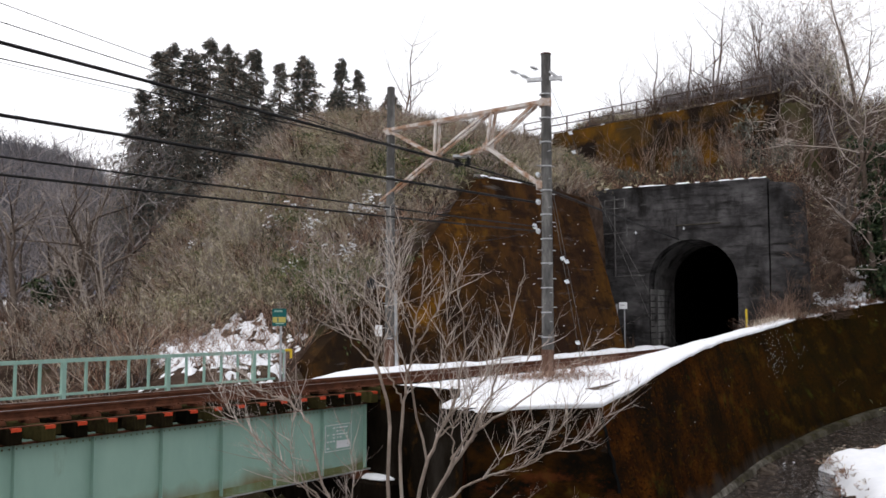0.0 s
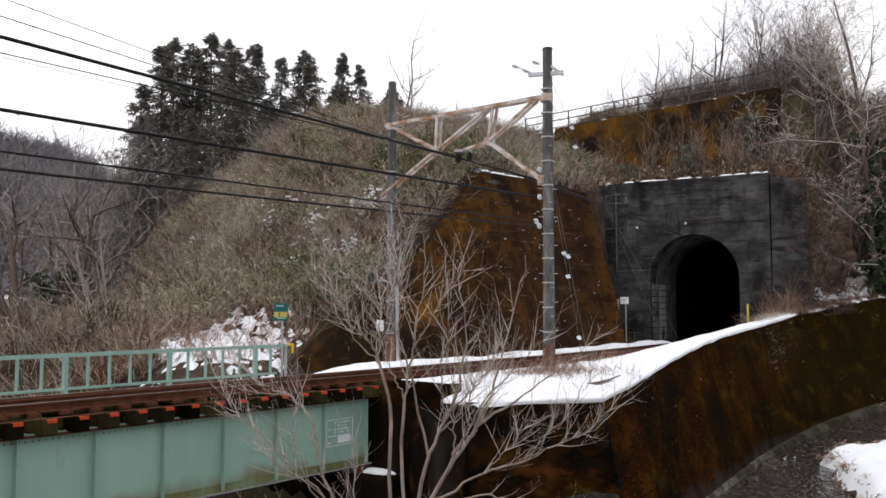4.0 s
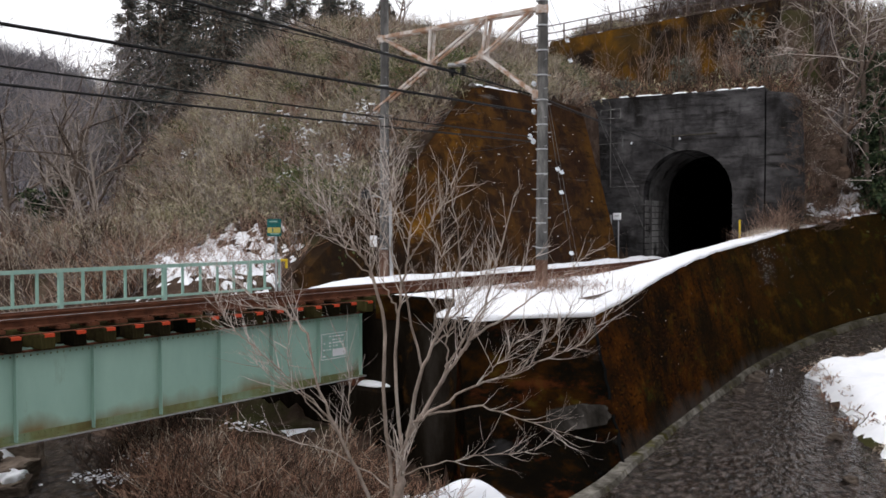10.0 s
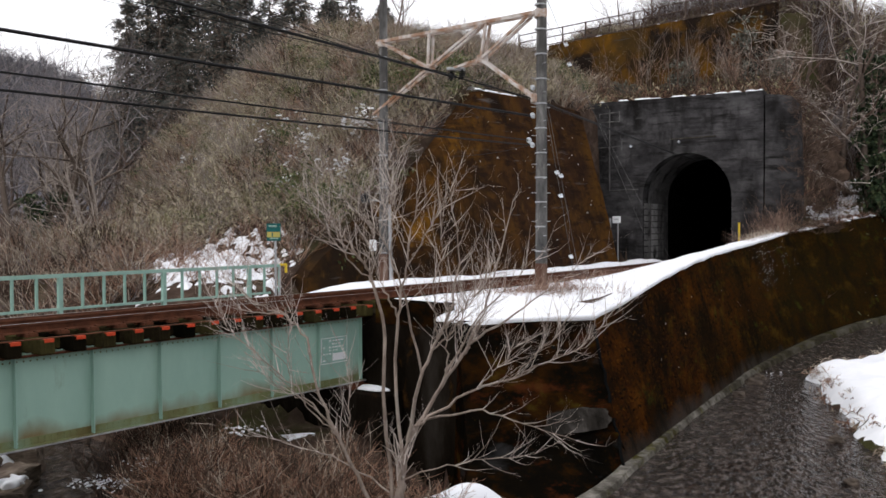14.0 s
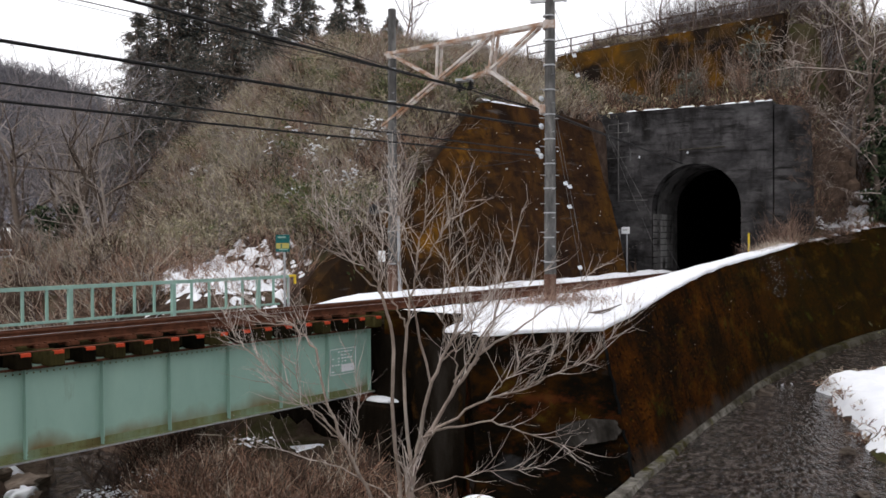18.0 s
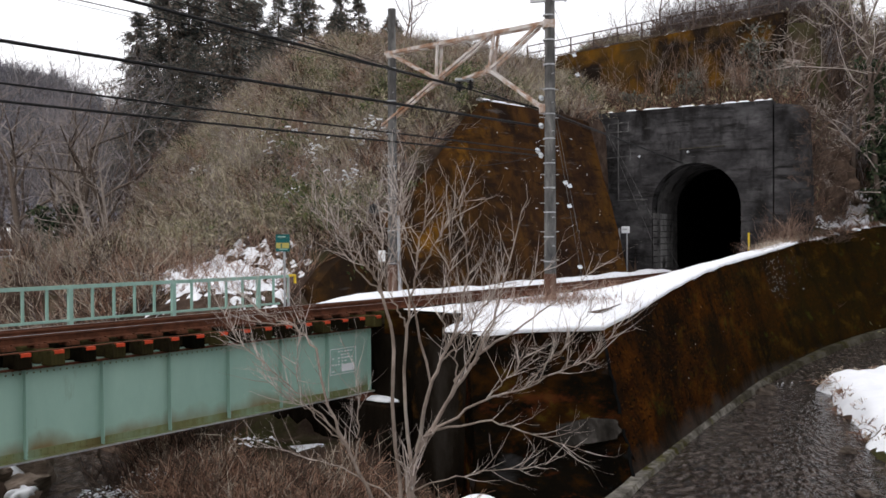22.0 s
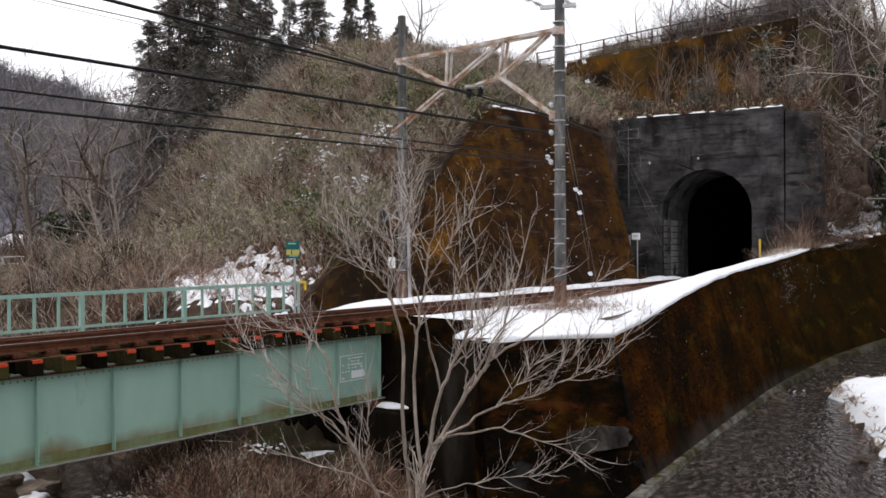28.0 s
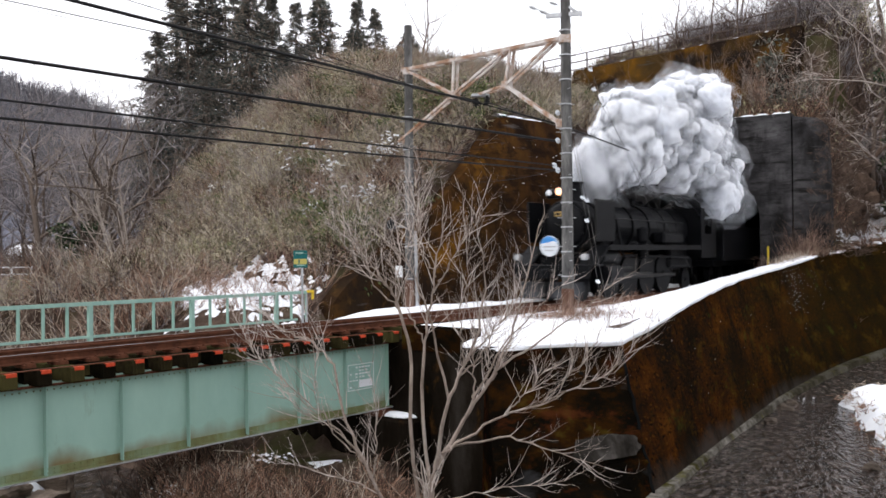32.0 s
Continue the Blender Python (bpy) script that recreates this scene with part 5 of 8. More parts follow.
def locomotive():
    L = thing("steam_locomotive", "black steam locomotive with smoke deflectors and a round headboard", "steam locomotive")
    fwd = pose(0, 0, 0, -90, 0, 0)  # turns a lathe's z axis to run forward along y
    zc = 2.35
    boiler = part("boiler", lathe(bmesh.new(), [(0.84, -3.6), (0.84, 0.2), (0.80, 0.25), (0.80, 4.2), (0.83, 4.25), (0.83, 4.95), (0.80, 5.0)], Matrix.Translation((0, 0, zc)) @ fwd, 36), IRON, L, smooth=False)
    for y in (-2.4, -1.2, 0.2, 1.6, 2.9, 4.1):
        part("boiler_band", lathe(bmesh.new(), [(0.84, -0.03), (0.86, -0.03), (0.86, 0.03), (0.84, 0.03)], Matrix.Translation((0, y, zc)) @ fwd, 36), IRON, boiler)
    door = part("smokebox_door", lathe(bmesh.new(), [(0.74, 0.0), (0.74, 0.05), (0.62, 0.12), (0.35, 0.19), (0.05, 0.21)], Matrix.Translation((0, 5.0, zc)) @ fwd, 36), IRON, L, smooth=True)
    part("door_handle", rod(rod(bmesh.new(), (0, 5.2, zc), (0, 5.3, zc), 0.03, n=8), (-0.2, 5.29, zc - 0.1), (0.2, 5.29, zc + 0.1), 0.02, n=6), ROD, door)
    part("number_plate", box(bmesh.new(), 0, 5.2, zc + 0.38, 0.5, 0.02, 0.16, 0.01), BRASS, door, "brass plate with plain bars")
    part("plate_bars", box(box(bmesh.new(), -0.1, 5.213, zc + 0.38, 0.2, 0.006, 0.07), 0.13, 5.213, zc + 0.38, 0.12, 0.006, 0.07), IRON, door)
    for x in (-0.3, 0.3):
        part("hinge", box(bmesh.new(), x - 0.45 * (x > 0) * 0, 5.1, zc + x * 0.8, 0.9, 0.03, 0.06, 0.01), IRON, door)
    stack = part("chimney", lathe(bmesh.new(), [(0.36, 3.05), (0.30, 3.2), (0.27, 3.4), (0.27, 3.68), (0.32, 3.72), (0.32, 3.77), (0.2, 3.77)], Matrix.Translation((0, 4.35, 0)), 24), IRON, L, smooth=False)
    # long dome casing
    bm = bmesh.new()
    n, ring = 16, []
    for y, w, h in ((0.7, 0.30, 0.30), (0.85, 0.42, 0.58), (1.3, 0.46, 0.68), (2.2, 0.46, 0.68), (2.75, 0.42, 0.56), (2.9, 0.30, 0.28)):
        ring.append([bm.verts.new((w * math.cos(a), y, zc + 0.68 + h * math.sin(a))) for a in np.linspace(0, math.pi, n)])
    for a, b in zip(ring, ring[1:]):
        for k in range(n - 1):
            bm.faces.new((a[k], a[k + 1], b[k + 1], b[k]))
    bm.faces.new(ring[0]), bm.faces.new(ring[-1][::-1])
    part("dome_casing", bm, IRON, L, "rounded black dome casing", smooth=True)
    for y in (-0.4, -0.2):
        part("safety_valve", lathe(bmesh.new(), [(0.06, 0), (0.06, 0.25), (0.09, 0.28), (0.03, 0.36)], Matrix.Translation((0, y, zc + 0.8)), 12), IRON, L)
    part("turbo_generator", lathe(bmesh.new(), [(0.1, -0.25), (0.16, -0.2), (0.16, 0.2), (0.1, 0.25)], Matrix.Translation((0.3, -1.5, zc + 0.92)) @ fwd, 14), IRON, L)
    part("whistle", lathe(bmesh.new(), [(0.03, 0), (0.03, 0.15), (0.06, 0.16), (0.06, 0.34), (0.02, 0.36)], Matrix.Translation((-0.25, -2.2, zc + 0.8)), 10), ROD, L)
    # running boards and front deck
    for x in (-1.12, 1.12):
        part("running_board", box(box(bmesh.new(), x, 0.7, 1.72, 0.62, 8.2, 0.05), x + math.copysign(0.30, x), 0.7, 1.66, 0.03, 8.2, 0.16), IRON, L)
        part("front_step", bar(bmesh.new(), (x, 4.8, 1.70), (x, 5.75, 1.12), 0.62, 0.05), IRON, L)
        d = part("smoke_deflector", box(bmesh.new(), math.copysign(1.16, x), 4.55, 2.5, 0.03, 1.45, 1.3, 0.01), IRON, L, "flat black smoke deflector")
        part("deflector_rim", bar(bar(bmesh.new(), (math.copysign(1.18, x), 3.85, 3.13), (math.copysign(1.18, x), 5.25, 3.13), 0.03, 0.04), (math.copysign(1.18, x), 5.25, 3.13), (math.copysign(1.18, x), 5.25, 1.88), 0.03, 0.05, up=(1, 0, 0)), ROD, d)
        part("hand_rail", rod(bmesh.new(), (math.copysign(0.9, x), -3.0, zc + 0.25), (math.copysign(0.9, x), 3.6, zc + 0.25), 0.018, n=6), ROD, L)
        part("side_tank", box(bmesh.new(), math.copysign(1.12, x), -0.8, 1.98, 0.5, 1.9, 0.42, 0.08), IRON, L)
        part("air_pump", lathe(bmesh.new(), [(0.12, 1.3), (0.19, 1.35), (0.19, 1.75), (0.13, 1.8), (0.19, 1.9), (0.19, 2.3), (0.1, 2.35)], Matrix.Translation((math.copysign(1.15, x), 1.6, 0)), 14), IRON, L)
        cyl = part("cylinder", lathe(bmesh.new(), [(0.3, -0.5), (0.36, -0.45), (0.36, 0.45), (0.3, 0.5)], Matrix.Translation((math.copysign(1.12, x), 4.35, 0.82)) @ fwd, 22), IRON, L)
        part("valve_chest", lathe(bmesh.new(), [(0.18, -0.62), (0.24, -0.58), (0.24, 0.58), (0.18, 0.62)], Matrix.Translation((math.copysign(1.08, x), 4.35, 1.36)) @ fwd, 18), IRON, cyl)
        part("steam_pipe", rod(bmesh.new(), (math.copysign(0.98, x), 4.35, 1.5), (math.copysign(0.7, x), 4.5, 2.5), 0.13, n=12), IRON, L)
        part("slide_bar", bar(bmesh.new(), (math.copysign(1.12, x), 2.5, 1.0), (math.copysign(1.12, x), 3.9, 1.0), 0.09, 0.07), ROD, L)
        part("injector_pipe", rod(rod(bmesh.new(), (math.copysign(0.98, x), -3.3, 1.3), (math.copysign(0.98, x), 2.8, 1.42), 0.04, n=8), (math.copysign(0.98, x), 2.8, 1.42), (math.copysign(0.85, x), 3.0, 2.5), 0.04, n=8), IRON, L)
    part("frame", box(bmesh.new(), 0, 0.4, 1.12, 1.1, 10.4, 0.5), IRON, L)
    part("firebox", box(bmesh.new(), 0, -2.9, 1.5, 1.5, 1.9, 1.2, 0.1), IRON, L)
    part("front_deck", box(bmesh.new(), 0, 5.5, 1.12, 2.7, 0.9, 0.05), IRON, L)
    beam = part("buffer_beam", box(bmesh.new(), 0, 5.95, 0.93, 2.6, 0.08, 0.42, 0.02), IRON, L)
    part("coupler", box(box(bmesh.new(), 0, 6.1, 0.88, 0.26, 0.35, 0.26, 0.04), 0, 6.32, 0.88, 0.3, 0.2, 0.32, 0.05), IRON, beam)
    part("deck_rail", rod(rod(rod(bmesh.new(), (-1.3, 5.98, 1.5), (1.3, 5.98, 1.5), 0.016, n=6), (-1.3, 5.98, 1.12), (-1.3, 5.98, 1.5), 0.016, n=6), (1.3, 5.98, 1.12), (1.3, 5.98, 1.5), 0.016, n=6), ROD, beam)
    for sx in (-1, 1):
        bm = bmesh.new()
        rows = [[bm.verts.new((sx * x, y0 - 0.28 * q * (1 - q) * 2 - 0.12 * q, 0.12 + 0.52 * q)) for q in np.linspace(0, 1, 6)] for x, y0 in ((0.02, 6.45), (0.45, 6.34), (0.85, 6.2), (1.1, 6.08))]
        for a, b in zip(rows, rows[1:]):
            for k in range(5):
                bm.faces.new((a[k], a[k + 1], b[k + 1], b[k]))
        bmesh.ops.solidify(bm, geom=bm.faces[:], thickness=0.03)
        part("snow_plough", bm, PLOUGH, L, "curved grey snow plough blade", smooth=True)
    for x in (-1.15, 1.15):
        part("marker_lamp", lathe(bmesh.new(), [(0.08, 0), (0.1, 0.02), (0.1, 0.2), (0.07, 0.22)], Matrix.Translation((x, 5.85, 1.38)) @ fwd, 14), STEEL, beam)
    # headboard
    hb = part("headboard", lathe(bmesh.new(), [(0.31, 0), (0.32, 0.01), (0.32, 0.04), (0.30, 0.05)], Matrix.Translation((0, 6.0, 1.72)) @ fwd, 40), PORCELAIN, L, "round white headboard with a blue band")
    bm = bmesh.new()
    top = [(0.305 * math.cos(a), 6.054, 1.72 + 0.305 * math.sin(a)) for a in np.linspace(0.25, math.pi - 0.25, 16)]
    bm.faces.new([bm.verts.new(p) for p in top + [(-0.17, 6.054, 1.88), (0.09, 6.054, 1.82)]])
    part("blue_band", bm, BLUE, hb)
    part("headboard_bars", box(box(bmesh.new(), 0, 6.054, 1.7, 0.44, 0.004, 0.045), 0, 6.054, 1.59, 0.30, 0.004, 0.035), STEEL, hb)
    # head lamps
    for x, m, z, r in ((0.0, LIT, 3.42, 0.16), (0.36, WHITE, 3.40, 0.13)):
        lamp = part("head_lamp", lathe(bmesh.new(), [(r * 0.6, -0.22), (r, -0.15), (r, 0.1), (r * 1.08, 0.12), (r * 0.9, 0.12)], Matrix.Translation((x, 5.25, z)) @ fwd, 20), IRON, L)
        part("lens", lathe(bmesh.new(), [(r * 0.9, 0.10), (r * 0.6, 0.14), (0.02, 0.15)], Matrix.Translation((x, 5.25, z)) @ fwd, 20), m, lamp, "lit amber lens" if m is LIT else "unlit glass lens")
    part("lamp_bracket", bar(bar(bmesh.new(), (0, 5.2, 2.95), (0, 5.2, 3.3), 0.08, 0.08), (-0.1, 5.2, 3.25), (0.5, 5.2, 3.25), 0.08, 0.05), IRON, L)
    # cab
    bm = bmesh.new()
    for x in (-1.33, 1.33):
        side = [(x, y, z) for y, z in ((-5.45, 1.3), (-3.75, 1.3), (-3.75, 3.2), (-4.15, 3.2), (-4.15, 2.2), (-4.95, 2.2), (-4.95, 3.2), (-5.45, 3.2))]
        slab(bm, side, [(x * 0.97, y, z) for _, y, z in side])
        part("cab_side", bm, IRON, L)
        bm = bmesh.new()
    cab = part("cab", box(bm, 0, -3.75, 2.25, 2.6, 0.04, 1.9), IRON, L)
    part("cab_floor", box(bmesh.new(), 0, -4.6, 1.3, 2.6, 1.7, 0.08), IRON, cab)
    bm = bmesh.new()
    arc = [(1.45 * math.sin(a), 2.15 + 1.6 * math.cos(a)) for a in np.linspace(-1.1, 1.1, 14)]
    v0 = [bm.verts.new((x, -3.6, z)) for x, z in arc]
    v1 = [bm.verts.new((x, -5.7, z)) for x, z in arc]
    for k in range(13):
        bm.faces.new((v0[k], v0[k + 1], v1[k + 1], v1[k]))
    bmesh.ops.solidify(bm, geom=bm.faces[:], thickness=0.04)
    part("roof", bm, IRON, cab)
    # wheels and motion gear
    for x in (-0.56, 0.56):
        add_wheel(L, x, 5.0, 0.43, 9)
        add_wheel(L, x, -3.9, 0.43, 9)
        for y in (3.05, 1.5, -0.05, -1.6):
            add_wheel(L, x, y, 0.70, 13)
    for x, ph in ((-0.92, 0), (0.92, 90)):
        r = put("coupling_rod", part_mesh(box(bmesh.new(), 0, 0, 0, 0.07, 4.85, 0.13, 0.02), ROD, "coupling_rod"), L, "", pose(x, 0.72, 0.7))
        RODS.append((r, x, 0.72, ph, 0.0))
        r = put("main_rod", part_mesh(box(bmesh.new(), 0, 0.0, 0, 0.06, 2.6, 0.12, 0.02), ROD, "main_rod"), L, "", pose(x * 1.1, 1.45, 0.8))
        RODS.append((r, x * 1.1, 1.45, ph, 0.5))
    return L


def tender():
    T = thing("tender", "black coal tender coupled behind the locomotive", "tender")
    part("tank", box(bmesh.new(), 0, 0, 1.85, 2.7, 6.6, 1.5, 0.04), IRON, T)
    part("bunker", box(bmesh.new(), 0, 0.6, 2.85, 2.2, 4.4, 0.6, 0.05), IRON, T)
    rnd = random.Random(4)
    bm = bmesh.new()
    for _ in range(160):
        bmesh.ops.create_icosphere(bm, subdivisions=1, radius=rnd.uniform(0.1, 0.22), matrix=pose(rnd.uniform(-1, 1), rnd.uniform(-1.4, 2.6), 3.15 + rnd.uniform(0, 0.15)))
    tagged(part("coal", bm, IRON, T), kind="stuff")
    part("frame", box(bmesh.new(), 0, 0, 1.0, 1.9, 7.0, 0.25), IRON, T)
    for x in (-0.56, 0.56):
        for y in (2.6, 1.1, -1.1, -2.6):
            add_wheel(T, x, y, 0.43, 9)
    return T


LOCO = locomotive()
N_LOCO = len(WHEELS)
TENDER = tender()

# ---- steam: lumps that leave the chimney and the tunnel mouth ----
SPEED = 11.0
HEAD_S = lambda t: min(90.0, 23.15 + SPEED * (32.0 - t) + 3.6 * max(0.0, 30.9 - t) ** 1.6)


def loco_pose(t, back):
    """Pose on the curve of a vehicle whose middle stands back metres behind the headboard."""
    s = HEAD_S(t) + back
    a, b = rail(s - 3.5), rail(s + 3.5)
    d = a - b
    m = (a + b) / 2
    return pose(m.x, m.y, 0, 0, 0, math.degrees(math.atan2(-d.x, d.y)))


CLOUD = thing("steam_cloud", "billowing white steam from the locomotive", "steam")
PUFFS = []


def puffs():
    rnd = random.Random(11)
    kinds = []
    for k in range(7):
        bm = bmesh.new()
        bmesh.ops.create_icosphere(bm, subdivisions=5, radius=1.0)
        for v in bm.verts:
            n = v.co.normalized()
            d = 0.36 * noise.noise(n * 1.4 + Vector((k * 7, 0, 0))) + 0.12 * noise.noise(n * 2.8 + Vector((0, k * 5, 0))) + 0.03 * noise.noise(n * 6.0 + Vector((0, 0, k)))
            v.co = n * (0.92 + d)
        kinds.append(part_mesh(bm, STEAM, "puff", True))
    veils, early = [], 30.93
    for me in kinds:
        veils.append(me.copy())
        veils[-1].materials[0] = VEIL
    # seconds at which each lump leaves, its size and its drift
    for k in range(270):
        t0 = 30.66 + 1.32 * (k / 269) ** 0.72
        r = (0.34 + 0.52 * rnd.random() ** 1.6) * min(1.0, 0.62 + 0.38 * max(0.0, (t0 - 30.85) / 0.3))
        PUFFS.append((put("puff", (veils if t0 < early else kinds)[k % 7], CLOUD, "", pose(0, 0, 0)), t0, r, rnd.gauss(0, 0.42), rnd.uniform(0.0, 1.0) ** 0.7 * min(1.0, max(0.06, (t0 - 30.8) / 0.22)), rnd.uniform(0.05, 0.24), rnd.uniform(-40, 40)))
    for k in range(90):
        t0 = rnd.uniform(30.86, 31.16)
        PUFFS.append((put("puff", (veils if t0 < early else kinds)[k % 7], CLOUD, "", pose(0, 0, 0)), t0, 0.36 + 0.48 * rnd.random() ** 1.6, rnd.uniform(-0.4, 0.1), rnd.uniform(-0.15, 0.5), rnd.uniform(-0.02, 0.03), rnd.uniform(-10, 40)))
    for k in range(130):
        t0 = rnd.uniform(30.90, 31.28)
        PUFFS.append((put("puff", (veils if t0 < early else kinds)[k % 7], CLOUD, "", pose(0, 0, 0)), t0, 0.36 + 0.50 * rnd.random() ** 1.6, rnd.uniform(-0.9, 0.1), rnd.uniform(0.25, 1.05) * min(1.0, max(0.5, (t0 - 30.85) / 0.2)), rnd.uniform(-0.03, 0.05), rnd.uniform(-40, 40)))
    # thin veils that ride round the lumps
    for k, (ob, t0, r, side, lift, follow, spin) in enumerate(PUFFS[:]):
        PUFFS.append((put("veil", veils[k % 7], CLOUD, "", pose(0, 0, 0)), t0, r * rnd.uniform(1.08, 1.42), side + rnd.gauss(0, 0.08), lift + rnd.gauss(0, 0.05), follow, -spin))
    # dark exhaust: a burst as the engine leaves the tunnel and a wisp low over the boiler
    dark = kinds[2].copy()
    dark.materials[0] = SMOKE
    for k in range(44):
        t0, lift = (rnd.uniform(30.70, 30.88), rnd.uniform(0.45, 1.05)) if k < 32 else (rnd.uniform(31.64, 31.76), rnd.uniform(-0.02, 0.22))
        PUFFS.append((put("dark_puff", dark, CLOUD, "thin dark grey exhaust smoke", pose(0, 0, 0)), t0, rnd.uniform(0.28, 0.46), rnd.uniform(-0.35, 0.08), lift, 0.0, rnd.uniform(-40, -14)))


puffs()
for ob, t0, r, *_ in PUFFS:
    ob.scale = (r, r, r * 0.95)


def puff_pose(t, t0, r, side, lift, follow, spin):
    """Rides hidden in the smokebox until t0, then shoots up, swells outward over its fellows and falls behind the train."""
    if t <= t0:
        q = loco_pose(t, 5.98) @ Vector((0, 2.9, 2.3))
        return pose(*q)
    a = t - t0
    start = loco_pose(t0, 5.98) @ Vector((0, 3.75, 3.3))
    b = heading(HEAD_S(t0))
    run = SPEED * follow * a
    low_lobe = t0 < 31.2 and side > 0.10
    if low_lobe:
        lift, side, follow = -0.24 + 0.5 * (spin + 40) / 80, 0.75 + 0.5 * side - 0.3 * (spin + 40) / 80, 0.0
        run = (2.0 if t0 < 30.9 else 0.5) * a
    late = 1.5 * max(0.0, a - 0.4) if t0 < 31.06 and spin > -12 else 0.0
    up = late + 0.75 * min(1.0, a / 0.1) + lift * (3.2 * (1 - math.exp(-a / 0.28)) + 0.6 * a)
    out = side * 1.9 * (1 - math.exp(-a / 0.5)) + (0.1 if low_lobe else 0.75) * (1 - math.exp(-a / 0.3))
    return pose(start.x - math.sin(b) * run + math.cos(b) * out, start.y - math.cos(b) * run - math.sin(b) * out, start.z + up, spin * a, spin * a * 0.5, 0)


# ---- snow ----
def uq(X, Y):
    dx, dy = X - MA[0], Y - MA[1]
    return dx * MU[0] + dy * MU[1], dx * MH[0] + dy * MH[1]


def wp(X, Y):
    dx, dy = X - PP[0], Y - PP[1]
    return dx * PW[0] + dy * PW[1], dx * PN[0] + dy * PN[1]


def wall_edge(s):
    """How far d runs on the near side from the track to the top of the walls."""
    best = 9.0
    for a, b in zip(TOP_LINE, TOP_LINE[1:]):
        o, w = rail(s), rail(s, -1.0) - rail(s)
        ex, ey = b[0] - a[0], b[1] - a[1]
        den = w.x * ey - w.y * ex
        if abs(den) < 1e-6:
            continue
        k = ((a[0] - o.x) * ey - (a[1] - o.y) * ex) / den
        t = ((a[0] - o.x) * w.y - (a[1] - o.y) * w.x) / den
        if k > 0 and -0.02 <= t <= 1.02:
            best = min(best, k)
    return best


def snow_bank(name, ss, profile, label):
    """Snow along the track; profile(s) gives (d, z) across it."""
    rows = [[rail(s, d, z + 0.03 * noise.noise((s * 0.9, d * 1.1, 0)) + 0.014 * noise.noise((s * 3, d * 3, 4))) for d, z in profile(s)] for s in ss]
    n = len(rows[0])
    v = [p for r in rows for p in r]
    f = [(i * n + k, i * n + k + 1, (i + 1) * n + k + 1, (i + 1) * n + k) for i in range(len(rows) - 1) for k in range(n - 1)]
    tagged(new(name, quick(name, np.array(v), np.array(f), SNOW, True)), label, "snow", kind="stuff")


def near_profile(s):
    e = wall_edge(s) + 0.05
    d0 = 0.86 + 0.05 * noise.noise((s * 1.5, 0, 7))
    out = [(-d0 + 0.05, -0.30)]
    for t in np.linspace(0, 1, 26):
        d = d0 + (e - d0) * t
        y = rail(s, -d).y
        zt = np.interp(y, TOP_Y, TOP_Z) + 0.07
        out.append((-d, -0.16 + (zt + 0.16) * float(step(t, 0.12, 0.95)) + 0.05 * math.sin(math.pi * t)))
    z = out[-1][1]
    return out + [(-e - 0.03, z - 0.05), (-e + 0.03, z - 0.13)]


def far_profile(s):
    b = 0.09 * noise.noise((s * 0.5, 0, 3)) + 0.05 - 0.25 * (1 - float(step(s, 14.9, 17.0)))
    return [(0.80, -0.30), (0.86, -0.15), (1.1, -0.05 + b), (1.5, 0.02 + b), (1.9, -0.04 + b), (2.3, -0.2), (2.7, -0.42)]


snow_bank("snow_bank", np.arange(15.55, 37.9, 0.2), near_profile, "smooth thick snow between the track and the wall")
snow_bank("snow_bank", np.arange(15.0, 39.2, 0.25), far_profile, "low bank of snow beside the rails")


def blob(cx, cy, rx, ry, turn=0.0, n=0.6, f=1.2, seed=0.0):
    c, s = math.cos(radians(turn)), math.sin(radians(turn))

    def m(X, Y):
        x, y = (X - cx) * c + (Y - cy) * s, -(X - cx) * s + (Y - cy) * c
        return 1 - np.hypot(x / rx, y / ry) + n * rough_noise(X, Y, f, seed)

    return m


def right_bank(X, Y):
    mid = np.interp(Y, (10, 13, 18, 24, 29.4, 34.4, 38.6, 46), (2, 3.6, 6.0, 8.6, 11.3, 16.3, 21.2, 32))
    m = np.where(X > mid, in_stream(X, Y) - 0.18, -1.0) + 0.35 * rough_noise(X, Y, 0.9, 3.0)
    return np.minimum(m, 0.6 * (Y - 17.1) + 0.5 * rough_noise(X, Y, 1.3, 5.0))


snow_on("snow_patch", 6, 30, 11, 42, 0.15, right_bank, "snow on the low bank across the stream", 0.10)
FOOTSNOW = blob(-6.95, 26.6, 1.7, 2.1, 20, 1.1, 2.2, 1.0)
snow_on("snow_patch", -11, -4.2, 23.5, 30, 0.06, lambda X, Y: FOOTSNOW(X, Y) + 0.8 * rough_noise(X, Y, 5.5, 12.0) + 0.05, "broken snow on the foot of the slope", 0.22)
snow_on("snow_patch", -3.2, 3, 13.2, 16, 0.12, blob(0.1, 14.35, 1.3, 0.5, 5, 0.5, 1.8, 2.0), "patch of snow on the near bank", 0.10)
snow_on("snow_patch", -12, -5, 15, 21, 0.12, blob(-8.7, 18.4, 1.1, 1.0, 0, 0.8, 2.0, 3.0), "patch of snow on stones by the water", 0.10)
snow_on("snow_patch", 12, 24, 34, 47, 0.18, lambda X, Y: np.where((behind_edge(X, Y) > -0.1) & (behind_edge(X, Y) < 2.0) & ((wp(X, Y)[1] < -0.3) | (wp(X, Y)[0] > 5.6)), 0.12 + 0.9 * rough_noise(X * 0.45 + Y * 0.35, Y * 1.6 - X * 1.2, 1.5, 6.0), -1), "thin broken snow among grass on the bank", 0.34)
